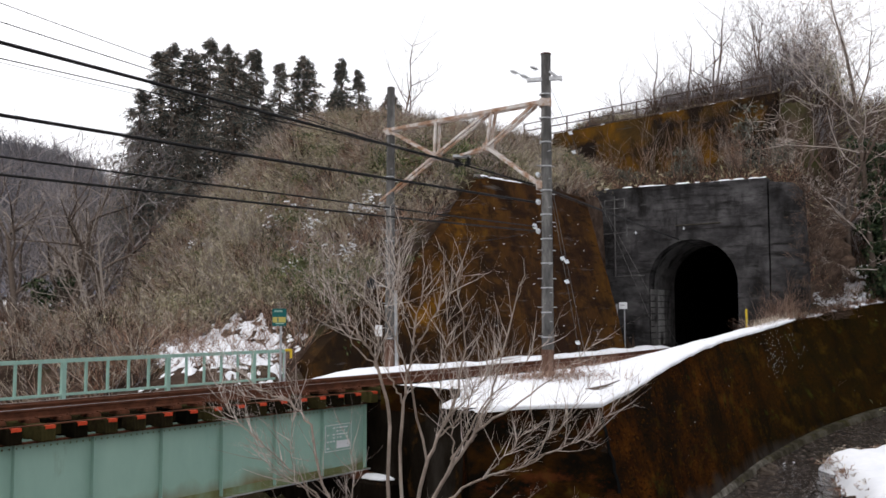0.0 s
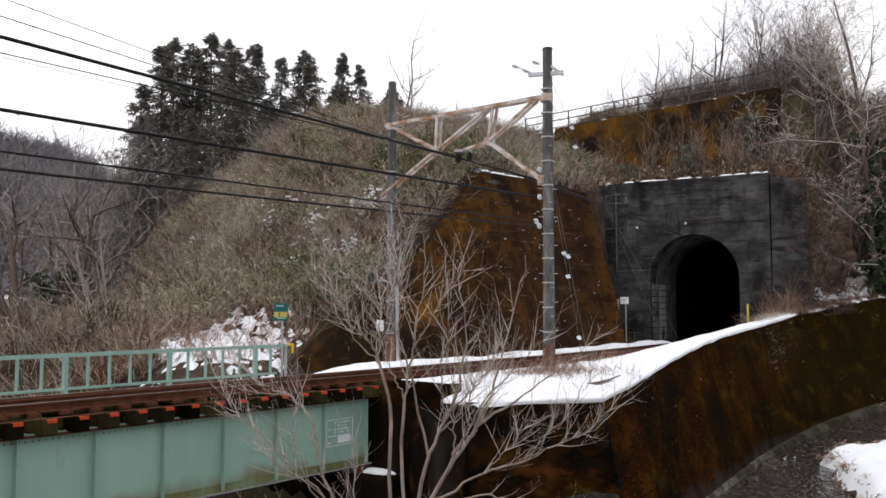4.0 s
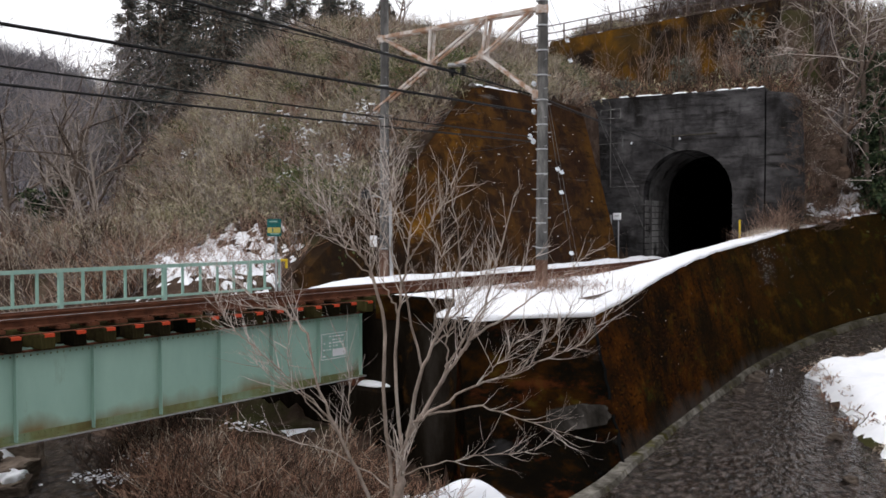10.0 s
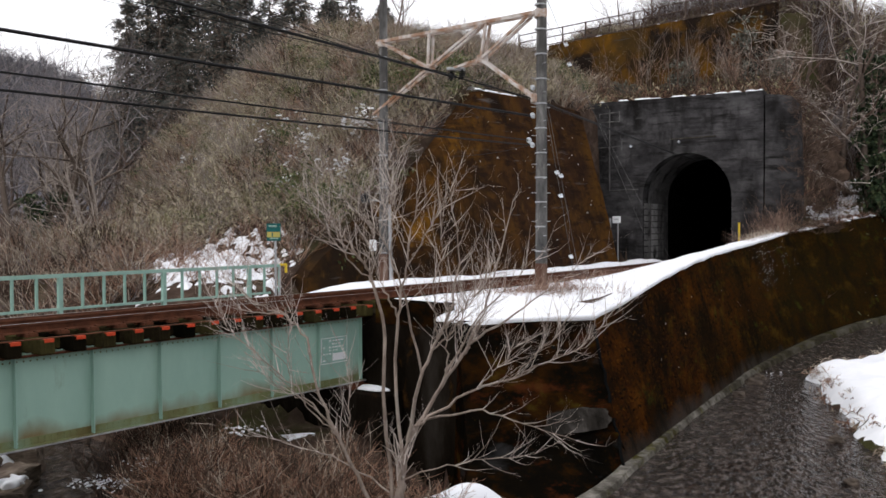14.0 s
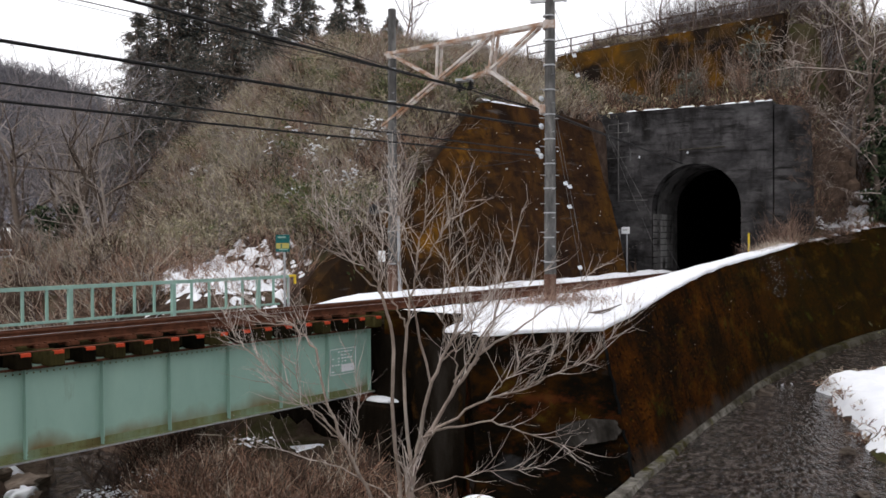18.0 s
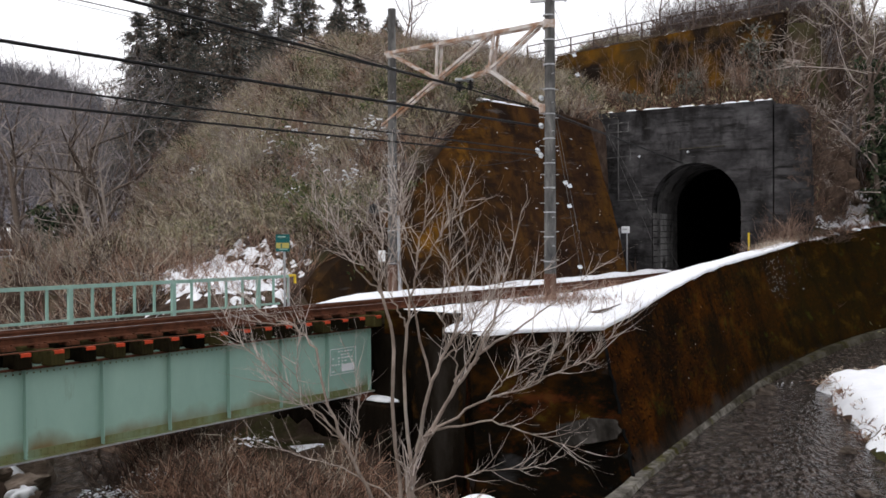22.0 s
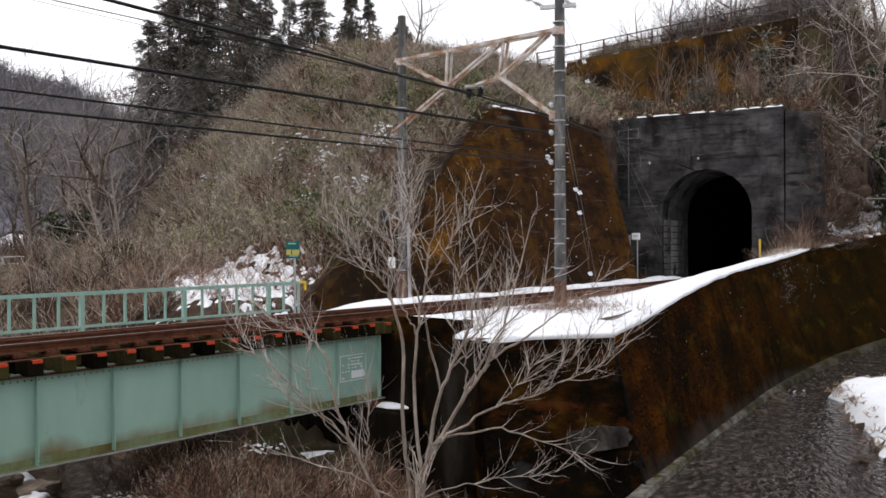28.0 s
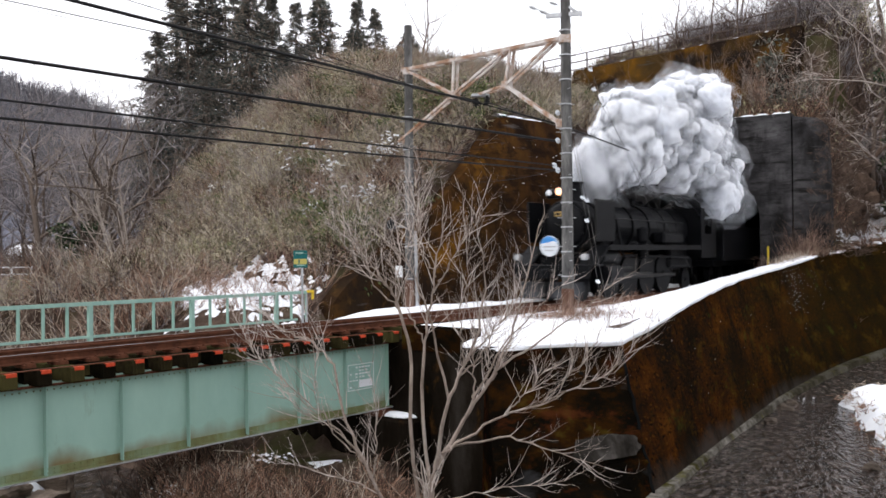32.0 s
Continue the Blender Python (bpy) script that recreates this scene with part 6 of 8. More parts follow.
snow_on("snow_patch", -9, -2, 15.3, 20, 0.14, lambda X, Y: rough_noise(X, Y, 0.8, 9.0) - 0.32, "small patches of snow in the brush", 0.10)
PATCHES = ((-3.3, 34.5, 0.22), (-3.6, 30.0, 0.16), (-12.9, 43.0, 0.15))
for k, (x, y, r) in enumerate(PATCHES):
    snow_on("snow_patch", x - 2, x + 2, y - 2, y + 2, 0.12, blob(x, y, r * 1.6, r, 30 * k, 1.0, 1.9, k), "small patch of snow on the brushy slope", 0.14)


def snow_ridge(name, pts, width, label, patchy=0.0, h=0.10):
    """A strip of snow lying on a ledge."""
    p = spline(pts, 120)
    t = np.gradient(p[:, :2], axis=0)
    t /= np.linalg.norm(t, axis=1)[:, None]
    v, f = [], []
    for i, q in enumerate(p):
        a = 1.0 if not patchy else float(np.clip((noise.noise((i * 0.17, 1.3, len(pts))) + patchy) * 4, 0, 1))
        for k in range(5):
            o = (k / 4 - 0.5) * width * (0.4 + 0.6 * a)
            v.append((q[0] - t[i, 1] * o, q[1] + t[i, 0] * o, q[2] - 0.02 + (0.02 + h) * a * math.sin(math.pi * k / 4) ** 0.7))
    f = [(i * 5 + k, i * 5 + k + 1, (i + 1) * 5 + k + 1, (i + 1) * 5 + k) for i in range(119) for k in range(4)]
    tagged(new(name, quick(name, np.array(v), np.array(f), SNOW, True)), label, "snow", kind="stuff")


snow_ridge("snow_strip", [portal_point(-6.4, 0.25, 7.61), portal_point(3.2, 0.25, 7.61)], 0.4, "broken strip of snow on the tunnel coping", 0.02, 0.06)
snow_ridge("snow_strip", [(*(MA + MU * u + MH * (0.28 * 7 + 0.2)), 7.0) for u in (4.2, 5.6, 7.2)], 0.4, "thin snow on top of the mossy wall", 0.2, 0.08)
snow_ridge("snow_strip", [(*(UA + UU * u + UN * 0.2), 12.76 + 0.045 * u) for u in (0.5, 6, 11.5)], 0.3, "thin snow along the road edge", -0.05, 0.06)
snow_ridge("snow_strip", [bridge_point(15.5, -1.35, -0.13), bridge_point(15.5, -2.8, -0.12)], 0.22, "snow on the abutment parapet", 0, 0.04)


def snow_corner():
    """Snow on the corner between the abutment and the wing wall."""
    prof = near_profile(15.65)
    dd, zz = [-p[0] for p in prof[1:-2]], [p[1] for p in prof[1:-2]]
    rows = []
    for a in np.linspace(14.9, 15.72, 9):
        end = 3.6 + (a - 14.86) * 0.634 + 0.04
        fall = 0.10 * ((15.72 - a) / 0.82) ** 2
        row = [bridge_point(a, -d, float(np.interp(d, dd, zz)) - fall + 0.015 * noise.noise((a * 3, d * 3, 1))) for d in np.linspace(2.98, end, 14)]
        rows.append(row + [row[-1] - Vector((0, 0, 0.12))])
    rows.insert(0, [p - Vector((0, 0, 0.12)) for p in rows[0]])
    n = len(rows[0])
    f = [(i * n + k, i * n + k + 1, (i + 1) * n + k + 1, (i + 1) * n + k) for i in range(len(rows) - 1) for k in range(n - 1)]
    tagged(new("snow_bank", quick("snow_bank", np.array([tuple(p) for r in rows for p in r]), np.array(f), SNOW, True)), "snow on the corner of the abutment", "snow", kind="stuff")


snow_corner()


# ---- plants ----
def shrubs(name, P, height, label, material, stems=4, side=3, lean=0.5, r=0.010, category="brush", seed=1, droop=0.0):
    """Bare brush: at every point of P some stems with side twigs, as one mass."""
    g = np.random.default_rng(seed)
    n = len(P)
    h = g.uniform(*height, n)
    base = np.repeat(P, stems, 0) + np.c_[g.normal(0, 0.10, (n * stems, 2)), np.full(n * stems, -0.08)]
    d = np.c_[g.normal(0, lean, (n * stems, 2)), np.ones(n * stems)]
    d /= np.linalg.norm(d, axis=1)[:, None]
    ln = np.repeat(h, stems) * g.uniform(0.6, 1.1, n * stems)
    bend = np.c_[g.normal(0, 0.25, (n * stems, 2)), -droop * np.ones(n * stems)]
    m = base + d * (ln * 0.55)[:, None]
    tip = m + (d + bend) * (ln * 0.45)[:, None]
    rr = r * g.uniform(0.7, 1.3, n * stems)
    segs = [np.c_[base, rr, m, rr * 0.75], np.c_[m, rr * 0.75, tip, rr * 0.3]]
    for _ in range(side):
        t = g.uniform(0.3, 0.95, len(m))[:, None]
        a = base + (tip - base) * t
        sd = d + np.c_[g.normal(0, 0.7, (len(m), 2)), g.normal(0, 0.35, len(m))]
        sd /= np.linalg.norm(sd, axis=1)[:, None]
        b = a + sd * (ln * g.uniform(0.2, 0.5, len(m)))[:, None]
        segs.append(np.c_[a, rr * 0.6, b, rr * 0.25])
    v, f = tubes(np.concatenate(segs), 3)
    return tagged(new(name, quick(name, v, f, material)), label, category, kind="stuff")


def blades(name, P, length, width, label, material, per=8, spread=0.5, seed=1, category="grass", up=0.6):
    """Leaves or grass blades in tufts round the points of P, as one mass."""
    g = np.random.default_rng(seed)
    n = len(P) * per
    c = np.repeat(P, per, 0) + g.normal(0, spread, (n, 3)) * np.array([1, 1, 0.5])
    d = g.normal(0, 1, (n, 3)) + np.array([0, 0, up])
    d /= np.linalg.norm(d, axis=1)[:, None]
    s = np.cross(d, g.normal(0, 1, (n, 3)))
    s /= np.linalg.norm(s, axis=1)[:, None] + 1e-9
    L, w = g.uniform(*length, n)[:, None], g.uniform(*width, n)[:, None]
    v = np.stack([c - s * w * 0.3, c + d * L * 0.5 + s * w, c + d * L + np.array([0, 0, -0.15]) * L, c + d * L * 0.5 - s * w], 1).reshape(-1, 3)
    f = np.arange(4 * n).reshape(-1, 4)
    return tagged(new(name, quick(name, v, f, material)), label, category, kind="stuff")


def scatter(n, x0, x1, y0, y1, keep, seed=1, lift=0.0):
    g = np.random.default_rng(seed)
    X, Y = g.uniform(x0, x1, n), g.uniform(y0, y1, n)
    k = keep(X, Y)
    X, Y = X[k], Y[k]
    return np.c_[X, Y, ground(X, Y) + lift]


def hill_part(X, Y):
    u, q = uq(X, Y)
    w, p = wp(X, Y)
    zs = np.interp(u, (-1, 7, 18, 30), (6.85, 6.85, 0.0, -0.2))
    return (q > 0.28 * zs + 0.7) & (q < 27) & (u > -22) & (u < 24) & ((p < 0) | (w < -6.3))


def snow_free(X, Y):
    free = np.hypot((X + 6.5) / 2.0, (Y - 26.2) / 2.9) > 1
    for x, y, r in PATCHES:
        free &= np.hypot((X - x - 0.3), (Y - y + 0.6)) > r * 1.5
    return free


PEEK = scatter(200, -9.4, -4.0, 24.2, 29, lambda X, Y: np.hypot((X + 6.5) / 2.0, (Y - 26.2) / 2.9) < 1, 58)
shrubs("brush", PEEK, (0.4, 1.1), "russet brush sticking out of the snow", RED_TWIG, 3, 5, 0.7, 0.010, seed=59)
H = scatter(19000, -26, 12, 24, 66, lambda X, Y: hill_part(X, Y) & snow_free(X, Y) & (rough_noise(X, Y, 0.75, 23.0) + 0.5 * rough_noise(X, Y, 1.7, 29.0) > -0.30), 5)
shrubs("brush", H[: len(H) * 3 // 5], (0.6, 1.5), "dense bare brown brush on the hillside", TWIG, 4, 4, 0.6, 0.011, seed=2)
shrubs("brush", H[len(H) * 3 // 5: len(H) * 4 // 5], (0.6, 1.6), "russet bare brush on the hillside", RED_TWIG, 4, 3, 0.6, 0.010, seed=3)
G = H[len(H) // 3:]
G = G[(G[:, 1] > 28.0) & (rough_noise(G[:, 0], G[:, 1], 0.42, 17.0) > -0.06)]
blades("grass", G + np.array([0, 0, 0.4]), (0.15, 0.4), (0.007, 0.016), "olive winter grass and dwarf bamboo on the hillside", OLIVE, 44, 0.45, 4)
R = H[(rough_noise(H[:, 0], H[:, 1], 0.42, 17.0) < -0.08)]
shrubs("brush", R, (0.5, 1.3), "russet bramble patches on the hillside", EMBER, 4, 5, 0.7, 0.009, seed=63)
g = np.random.default_rng(64)
GB = H[g.choice(len(H), 190, False)]
GB = GB[GB[:, 1] > 29]
blades("bush", np.repeat(GB, 5, 0) + np.c_[g.normal(0, 0.4, (len(GB) * 5, 2)), g.uniform(0.3, 0.9, len(GB) * 5)], (0.08, 0.2), (0.012, 0.03), "small dull green shrubs scattered over the hillside", BUSH, 46, 0.22, 65, "bush", 0.2)
# dark twigs scattered to stand in for shade between the hillside clumps
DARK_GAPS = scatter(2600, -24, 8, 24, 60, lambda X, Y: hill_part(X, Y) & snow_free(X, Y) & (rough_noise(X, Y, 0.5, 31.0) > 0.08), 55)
shrubs("brush", DARK_GAPS, (0.7, 1.7), "dark brush put in for shaded gaps on the hillside", UMBER, 5, 5, 0.5, 0.014, seed=56)
shrubs("brush", H[3::4], (0.7, 1.7), "pale dry canes on the hillside", LILAC, 3, 3, 0.7, 0.009, seed=57, droop=0.5)
LOW = scatter(9000, -45, -4, 24, 62, lambda X, Y: (~hill_part(X, Y)) & snow_free(X, Y) & (in_stream(X, Y) > 0.3) & (-X * 0.7939 + Y * 0.6081 - OFF > 3.4) & (X < -5) & ~((np.abs(X + 0.391 * Y) < 0.55) & (Y > 34) & (Y < 43.2)), 6)
shrubs("brush", LOW[::2], (0.7, 1.8), "tangled russet brush on the flat beside the hill", RED_TWIG, 4, 4, 0.6, 0.012, seed=7)
shrubs("brush", LOW[1::2], (0.6, 1.6), "tangled grey brown brush on the flat beside the hill", TWIG, 4, 4, 0.6, 0.012, seed=8)
shrubs("brush", LOW[::4], (0.7, 1.7), "red brown bramble on the flat beside the hill", EMBER, 4, 5, 0.7, 0.011, seed=98)
BANK = scatter(4200, -7.5, 2.2, 13.2, 20.5, lambda X, Y: (X * 0.6081 + Y * 0.7939 < 12.4) & ((-X * 0.7939 + Y * 0.6081 < OFF - 2.9) | (X * 0.6081 + Y * 0.7939 < 10.9)) & (behind_edge(X, Y) < -0.7) & (in_stream(X, Y) > 0.2) & ((X < -0.8) | (Y < 15.6)) & ~((X > -1.7) & (Y < 15.4) & (Y > 14.2)), 9)
shrubs("brush", BANK, (0.3, 0.95), "tangled reddish brush below the bridge", EMBER, 4, 5, 0.9, 0.007, seed=10)
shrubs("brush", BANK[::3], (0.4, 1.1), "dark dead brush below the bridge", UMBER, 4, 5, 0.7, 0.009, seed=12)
shrubs("brush", BANK[::4], (0.4, 1.1), "pale dry stalks below the bridge", TWIG, 3, 3, 0.6, 0.007, seed=11)
SHELF = scatter(6000, 4, 22, 38, 60, lambda X, Y: (wp(X, Y)[1] > 1.0) & (wp(X, Y)[0] > -6.3) & (wp(X, Y)[0] < 7) & (((X - UA[0]) * UN[0] + (Y - UA[1]) * UN[1]) < -1.2), 12)
shrubs("brush", SHELF[::2], (0.4, 1.3), "dark brown brush over the tunnel mouth", UMBER, 4, 3, 0.45, 0.011, seed=13)
shrubs("brush", SHELF[1::3], (0.4, 1.2), "russet brush over the tunnel mouth", EMBER, 4, 3, 0.6, 0.011, seed=14)
blades("grass", SHELF[::9] + np.array([0, 0, 0.3]), (0.2, 0.45), (0.02, 0.04), "olive leaves over the tunnel mouth", OLIVE, 8, 0.35, 15)
SIDE = scatter(5200, 13, 34, 34, 66, lambda X, Y: (wp(X, Y)[0] > 3.8) & (behind_edge(X, Y) > 0.7), 16)
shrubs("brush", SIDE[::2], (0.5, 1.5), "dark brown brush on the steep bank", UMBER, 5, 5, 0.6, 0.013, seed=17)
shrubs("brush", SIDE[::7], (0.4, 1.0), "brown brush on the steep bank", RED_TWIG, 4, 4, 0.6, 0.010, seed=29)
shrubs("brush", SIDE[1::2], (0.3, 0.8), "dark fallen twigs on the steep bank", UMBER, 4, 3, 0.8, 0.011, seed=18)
blades("leaves", SIDE[2::40] + np.array([0, 0, 0.4]), (0.12, 0.3), (0.04, 0.08), "dark ivy leaves on the steep bank", IVY, 14, 0.3, 19, "ivy")
ROAD = scatter(2600, 4, 40, 50, 80, lambda X, Y: (((X - UA[0]) * UN[0] + (Y - UA[1]) * UN[1]) > 3.0) & (wp(X, Y)[0] > -14), 20)
shrubs("brush", ROAD, (0.8, 2.6), "bare brush behind the road", SAPLING, 4, 4, 0.4, 0.016, seed=21)
BACK = np.array([(*(UA + UU * u + UN * q), 0) for u, q in zip(np.random.default_rng(14).uniform(-4, 14.5, 900), np.random.default_rng(15).uniform(1.1, 3.0, 900))])
BACK[:, 2] = ground(BACK[:, 0], BACK[:, 1])
shrubs("brush", BACK, (0.7, 1.5), "grey brown brush behind the roadside fence", SAPLING, 4, 5, 0.4, 0.012, seed=37)
blades("grass", BACK[1::2] + np.array([0, 0, 0.3]), (0.2, 0.5), (0.010, 0.022), "olive grass behind the roadside fence", OLIVE, 12, 0.4, 38)
TALLB = np.array([(*(UA + UU * u + UN * q), 0) for u, q in zip(np.random.default_rng(16).uniform(5, 17, 380), np.random.default_rng(17).uniform(1.5, 6.0, 380))])
TALLB[:, 2] = ground(TALLB[:, 0], TALLB[:, 1])
shrubs("thicket", TALLB[::2], (1.6, 3.4), "grey brown thicket above the road", LILAC, 5, 7, 0.3, 0.014, "thicket", 45)
shrubs("thicket", TALLB[1::2], (1.5, 3.2), "dark brown thicket above the road", UMBER, 5, 7, 0.3, 0.016, "thicket", 46)
BEYOND = np.array([(*(UA + UU * u + UN * q), 0) for u, q in zip(np.random.default_rng(21).uniform(9, 24, 130), np.random.default_rng(22).uniform(5.0, 13.0, 130))])
BEYOND[:, 2] = ground(BEYOND[:, 0], BEYOND[:, 1])
shrubs("thicket", BEYOND[::2], (2.8, 6.4), "tall grey brown wood of bare saplings behind the road", SAPLING, 3, 12, 0.16, 0.020, "thicket", 47)
shrubs("thicket", BEYOND[1::2], (2.4, 5.6), "tall grey lilac wood of bare saplings behind the road", LILAC, 3, 12, 0.18, 0.018, "thicket", 48)
CANES = scatter(140, 6, 19, 44, 54, lambda X, Y: (wp(X, Y)[0] > -6) & (np.abs((X - UA[0]) * UN[0] + (Y - UA[1]) * UN[1] + 2.6) < 1.3), 93)
shrubs("tall_canes", CANES[::2], (1.8, 4.2), "thin brown canes standing against the upper wall", BARK, 2, 9, 0.13, 0.012, "brush", 94)
shrubs("tall_canes", CANES[1::2], (1.4, 3.4), "thin russet canes standing against the upper wall", RED_TWIG, 3, 9, 0.15, 0.011, "brush", 95)
blades("bush", CANES[::9] + np.array([0, 0, 0.6]), (0.12, 0.3), (0.015, 0.035), "dull green leaves below the upper wall", OLIVE, 40, 0.45, 96, "bush", 0.2)
g = np.random.default_rng(18)
IV = np.array([(*(UA + UU * u - UN * (0.25 * (12.9 - z) + 0.1)), z) for u, z in zip(g.normal(11.7, 0.45, 46), g.uniform(8.6, 12.9, 46))])
blades("ivy", IV, (0.12, 0.3), (0.03, 0.06), "grey green ivy hanging on the end of the upper wall", GREYLEAF, 36, 0.25, 47, "ivy", -0.3)
YELL = scatter(80, 17.5, 26, 51, 57, lambda X, Y: X > 0, 39, 1.0)
blades("bush", YELL, (0.3, 0.7), (0.02, 0.04), "yellowish olive bamboo above the bank", OLIVE, 70, 0.6, 39, "bamboo")
for k, (x, y) in enumerate(((9.6, 47.2), (12.2, 46.2), (12.9, 47.0), (15.9, 45.6), (17.2, 45.2))):
    g = np.random.default_rng(90 + k)
    c = np.c_[x + g.normal(0, 0.45, 16), y + g.normal(0, 0.3, 16)]
    c = np.c_[c, ground(c[:, 0], c[:, 1]) + g.uniform(0.3, 1.8 if k in (2, 4) else 0.9, 16)]
    blades("bush", c, (0.12, 0.28), (0.025, 0.05), "grey green evergreen shrub below the upper wall", GREYLEAF, 40, 0.25, 90 + k, "bush", 0.2)
blades("leaves", ROAD[(ROAD[:, 0] > 18)][::2] + np.array([0, 0, 0.8]), (0.25, 0.6), (0.015, 0.035), "dull olive bamboo leaves behind the road", OLIVE, 9, 0.7, 22, "bamboo")
EDGEW = np.array([rail(s, -wall_edge(s) + 0.12 + 0.5 * random.random() ** 2, float(np.interp(rail(s, -wall_edge(s)).y, TOP_Y, TOP_Z)) + 0.03) for s in np.random.default_rng(3).uniform(33, 41.5, 170)])
snow_ridge("snow_strip", [(x - 0.1, y + 0.12, float(np.interp(y, TOP_Y, TOP_Z)) + 0.02) for x, y in ((13.6, 36.1), (14.26, 37.0), (17.0, 39.5), (19.7, 42.0), (22.5, 43.8))], 0.6, "patchy snow among grass along the top of the wall", -0.08, 0.10)
RIM = np.array([(x + random.gauss(-0.15, 0.15), y + random.gauss(0.15, 0.15), float(np.interp(y, TOP_Y, TOP_Z)) + 0.05) for x, y, _ in spline([(14.0, 36.6, 0), (14.26, 37.0, 0), (19.7, 42.0, 0), (26.0, 46.0, 0)], 260)])
shrubs("dry_grass", RIM, (0.15, 0.5), "dark dead grass along the top of the wall", EMBER, 4, 2, 0.6, 0.008, "grass", 33)
shrubs("dry_grass", RIM[::3], (0.2, 0.6), "dark twigs hanging over the top of the wall", UMBER, 4, 3, 0.9, 0.010, "grass", 34, 0.6)
WEEDY = np.array([portal_point(u, -random.uniform(0.1, 1.5), 0) for u in np.random.default_rng(9).uniform(2.3, 5.4, 150)])
WEEDY[:, 2] = ground(WEEDY[:, 0], WEEDY[:, 1])
shrubs("dry_grass", WEEDY, (0.4, 1.3), "dry russet weeds beside the tunnel mouth", RED_TWIG, 4, 3, 0.4, 0.010, "weeds", 35)
shrubs("dry_grass", WEEDY[::4], (0.8, 2.2), "tall thin weed stalks beside the tunnel mouth", SAPLING, 3, 4, 0.25, 0.010, "weeds", 36)
shrubs("dry_grass", EDGEW, (0.15, 0.5), "dry straw-coloured grass on the edge of the wall", TWIG, 4, 1, 0.5, 0.006, "grass", 23)
FOOT = np.array([PR + Vector((random.gauss(0.05, 0.62), random.gauss(-0.3, 0.34), -0.42)) for _ in range(330)])
shrubs("dry_grass", FOOT, (0.25, 0.8), "dry russet weeds round the foot of the pole", RED_TWIG, 3, 3, 0.4, 0.0085, "weeds", 24)
WEEDS = np.array([rail(s, -random.uniform(1.8, 3.3), -0.16) for s in np.random.default_rng(5).uniform(20.5, 30, 300)])
shrubs("dry_grass", WEEDS, (0.2, 0.62), "dead weed stalks sticking out of the snow", RED_TWIG, 2, 2, 0.3, 0.0075, "weeds", 25)
ISLE = scatter(4000, 6, 22, 14, 38, lambda X, Y: (in_stream(X, Y) > 0.02) & (in_stream(X, Y) < 0.5) & (X > np.interp(Y, (10, 18, 24, 30, 36), (2, 6.4, 9, 11.6, 14.6))), 26, 0.10)
shrubs("dry_grass", ISLE[::2], (0.15, 0.5), "dry grass hanging over the stream bank", TWIG, 6, 1, 0.9, 0.010, "grass", 27, 0.8)
shrubs("dry_grass", ISLE[1::2], (0.15, 0.45), "brown dead grass hanging over the stream bank", EMBER, 6, 2, 0.9, 0.010, "grass", 28, 0.8)


# ---- bare trees ----
def grow(segs, p, d, length, r, level, rnd, split=3, wild=0.35, rise=0.12, most=3):
    """Grows one limb with its branches; segs[level] collects tapered sticks."""
    n = 5 if level == 0 else 4 if level == 1 else 3
    q, dirn, rr = p.copy(), d.normalized(), r
    for k in range(n):
        dirn = (dirn + Vector((rnd.gauss(0, wild), rnd.gauss(0, wild), rnd.gauss(0, wild * 0.6) + rise)) * 0.5).normalized()
        nq = q + dirn * (length / n)
        nr = r * (1 - 0.72 * (k + 1) / n)
        segs[min(level, most)].append((*q, rr, *nq, nr))
        if level < most and (level > 0 or k > 0):
            for _ in range(split if k else 1):
                if rnd.random() < 0.75:
                    side = Vector((rnd.gauss(0, 1), rnd.gauss(0, 1), rnd.gauss(0.15, 0.6)))
                    side = (side - dirn * side.dot(dirn)).normalized()
                    bd = (dirn * rnd.uniform(0.5, 1.1) + side).normalized()
                    grow(segs, nq, bd, length * rnd.uniform(0.32, 0.58), nr * 0.62, level + 1, rnd, split, wild, rise, most)
        q, rr = nq, nr
    return segs


def tree_parts(tree, segs, mats):
    for k, (name, n) in enumerate((("trunk", 8), ("limb_work", 6), ("branch_work", 4), ("twig_work", 3))):
        if k == 0:
            runs = []
            for s in segs[0]:
                if runs and (Vector(runs[-1][-1][:3]) - Vector(s[:3])).length < 1e-5:
                    runs[-1].append((*s[4:7], s[7]))
                else:
                    runs.append([s[:4], (*s[4:7], s[7])])
            for run in runs:
                a = np.array(run)
                put("trunk", quick("trunk", *chain(a[:, :3], a[:, 3], n), mats[0], True), tree)
        elif segs[k]:
            v, f = tubes(np.array(segs[k]), n)
            ob = put(name, quick(name, v, f, mats[min(k, len(mats) - 1)], k < 2), tree)
            if k:
                ob["kind"] = "stuff"


def bare_tree(name, at, height, r, label, seed, mats=(DARKBARK, DARKBARK, BARK), trunks=1, split=2, wild=0.35, rise=0.15, lean=(0, 0), most=3):
    rnd = random.Random(seed)
    t = thing(name, label, "tree", pose(*at))
    segs = [[], [], [], []]
    for _ in range(trunks):
        grow(segs, Vector((rnd.gauss(0, 0.1) * (trunks > 1), rnd.gauss(0, 0.1) * (trunks > 1), -0.4)), Vector((lean[0] + rnd.gauss(0, 0.16) * (trunks > 1), lean[1] + rnd.gauss(0, 0.16) * (trunks > 1), 1)), height, r, 0, rnd, split, wild, rise, most)
    tree_parts(t, segs, mats)
    return t


# the many-stemmed young tree in front of the abutment
STEMS = []


def limb(r, *pts):
    STEMS.append((r, pts))


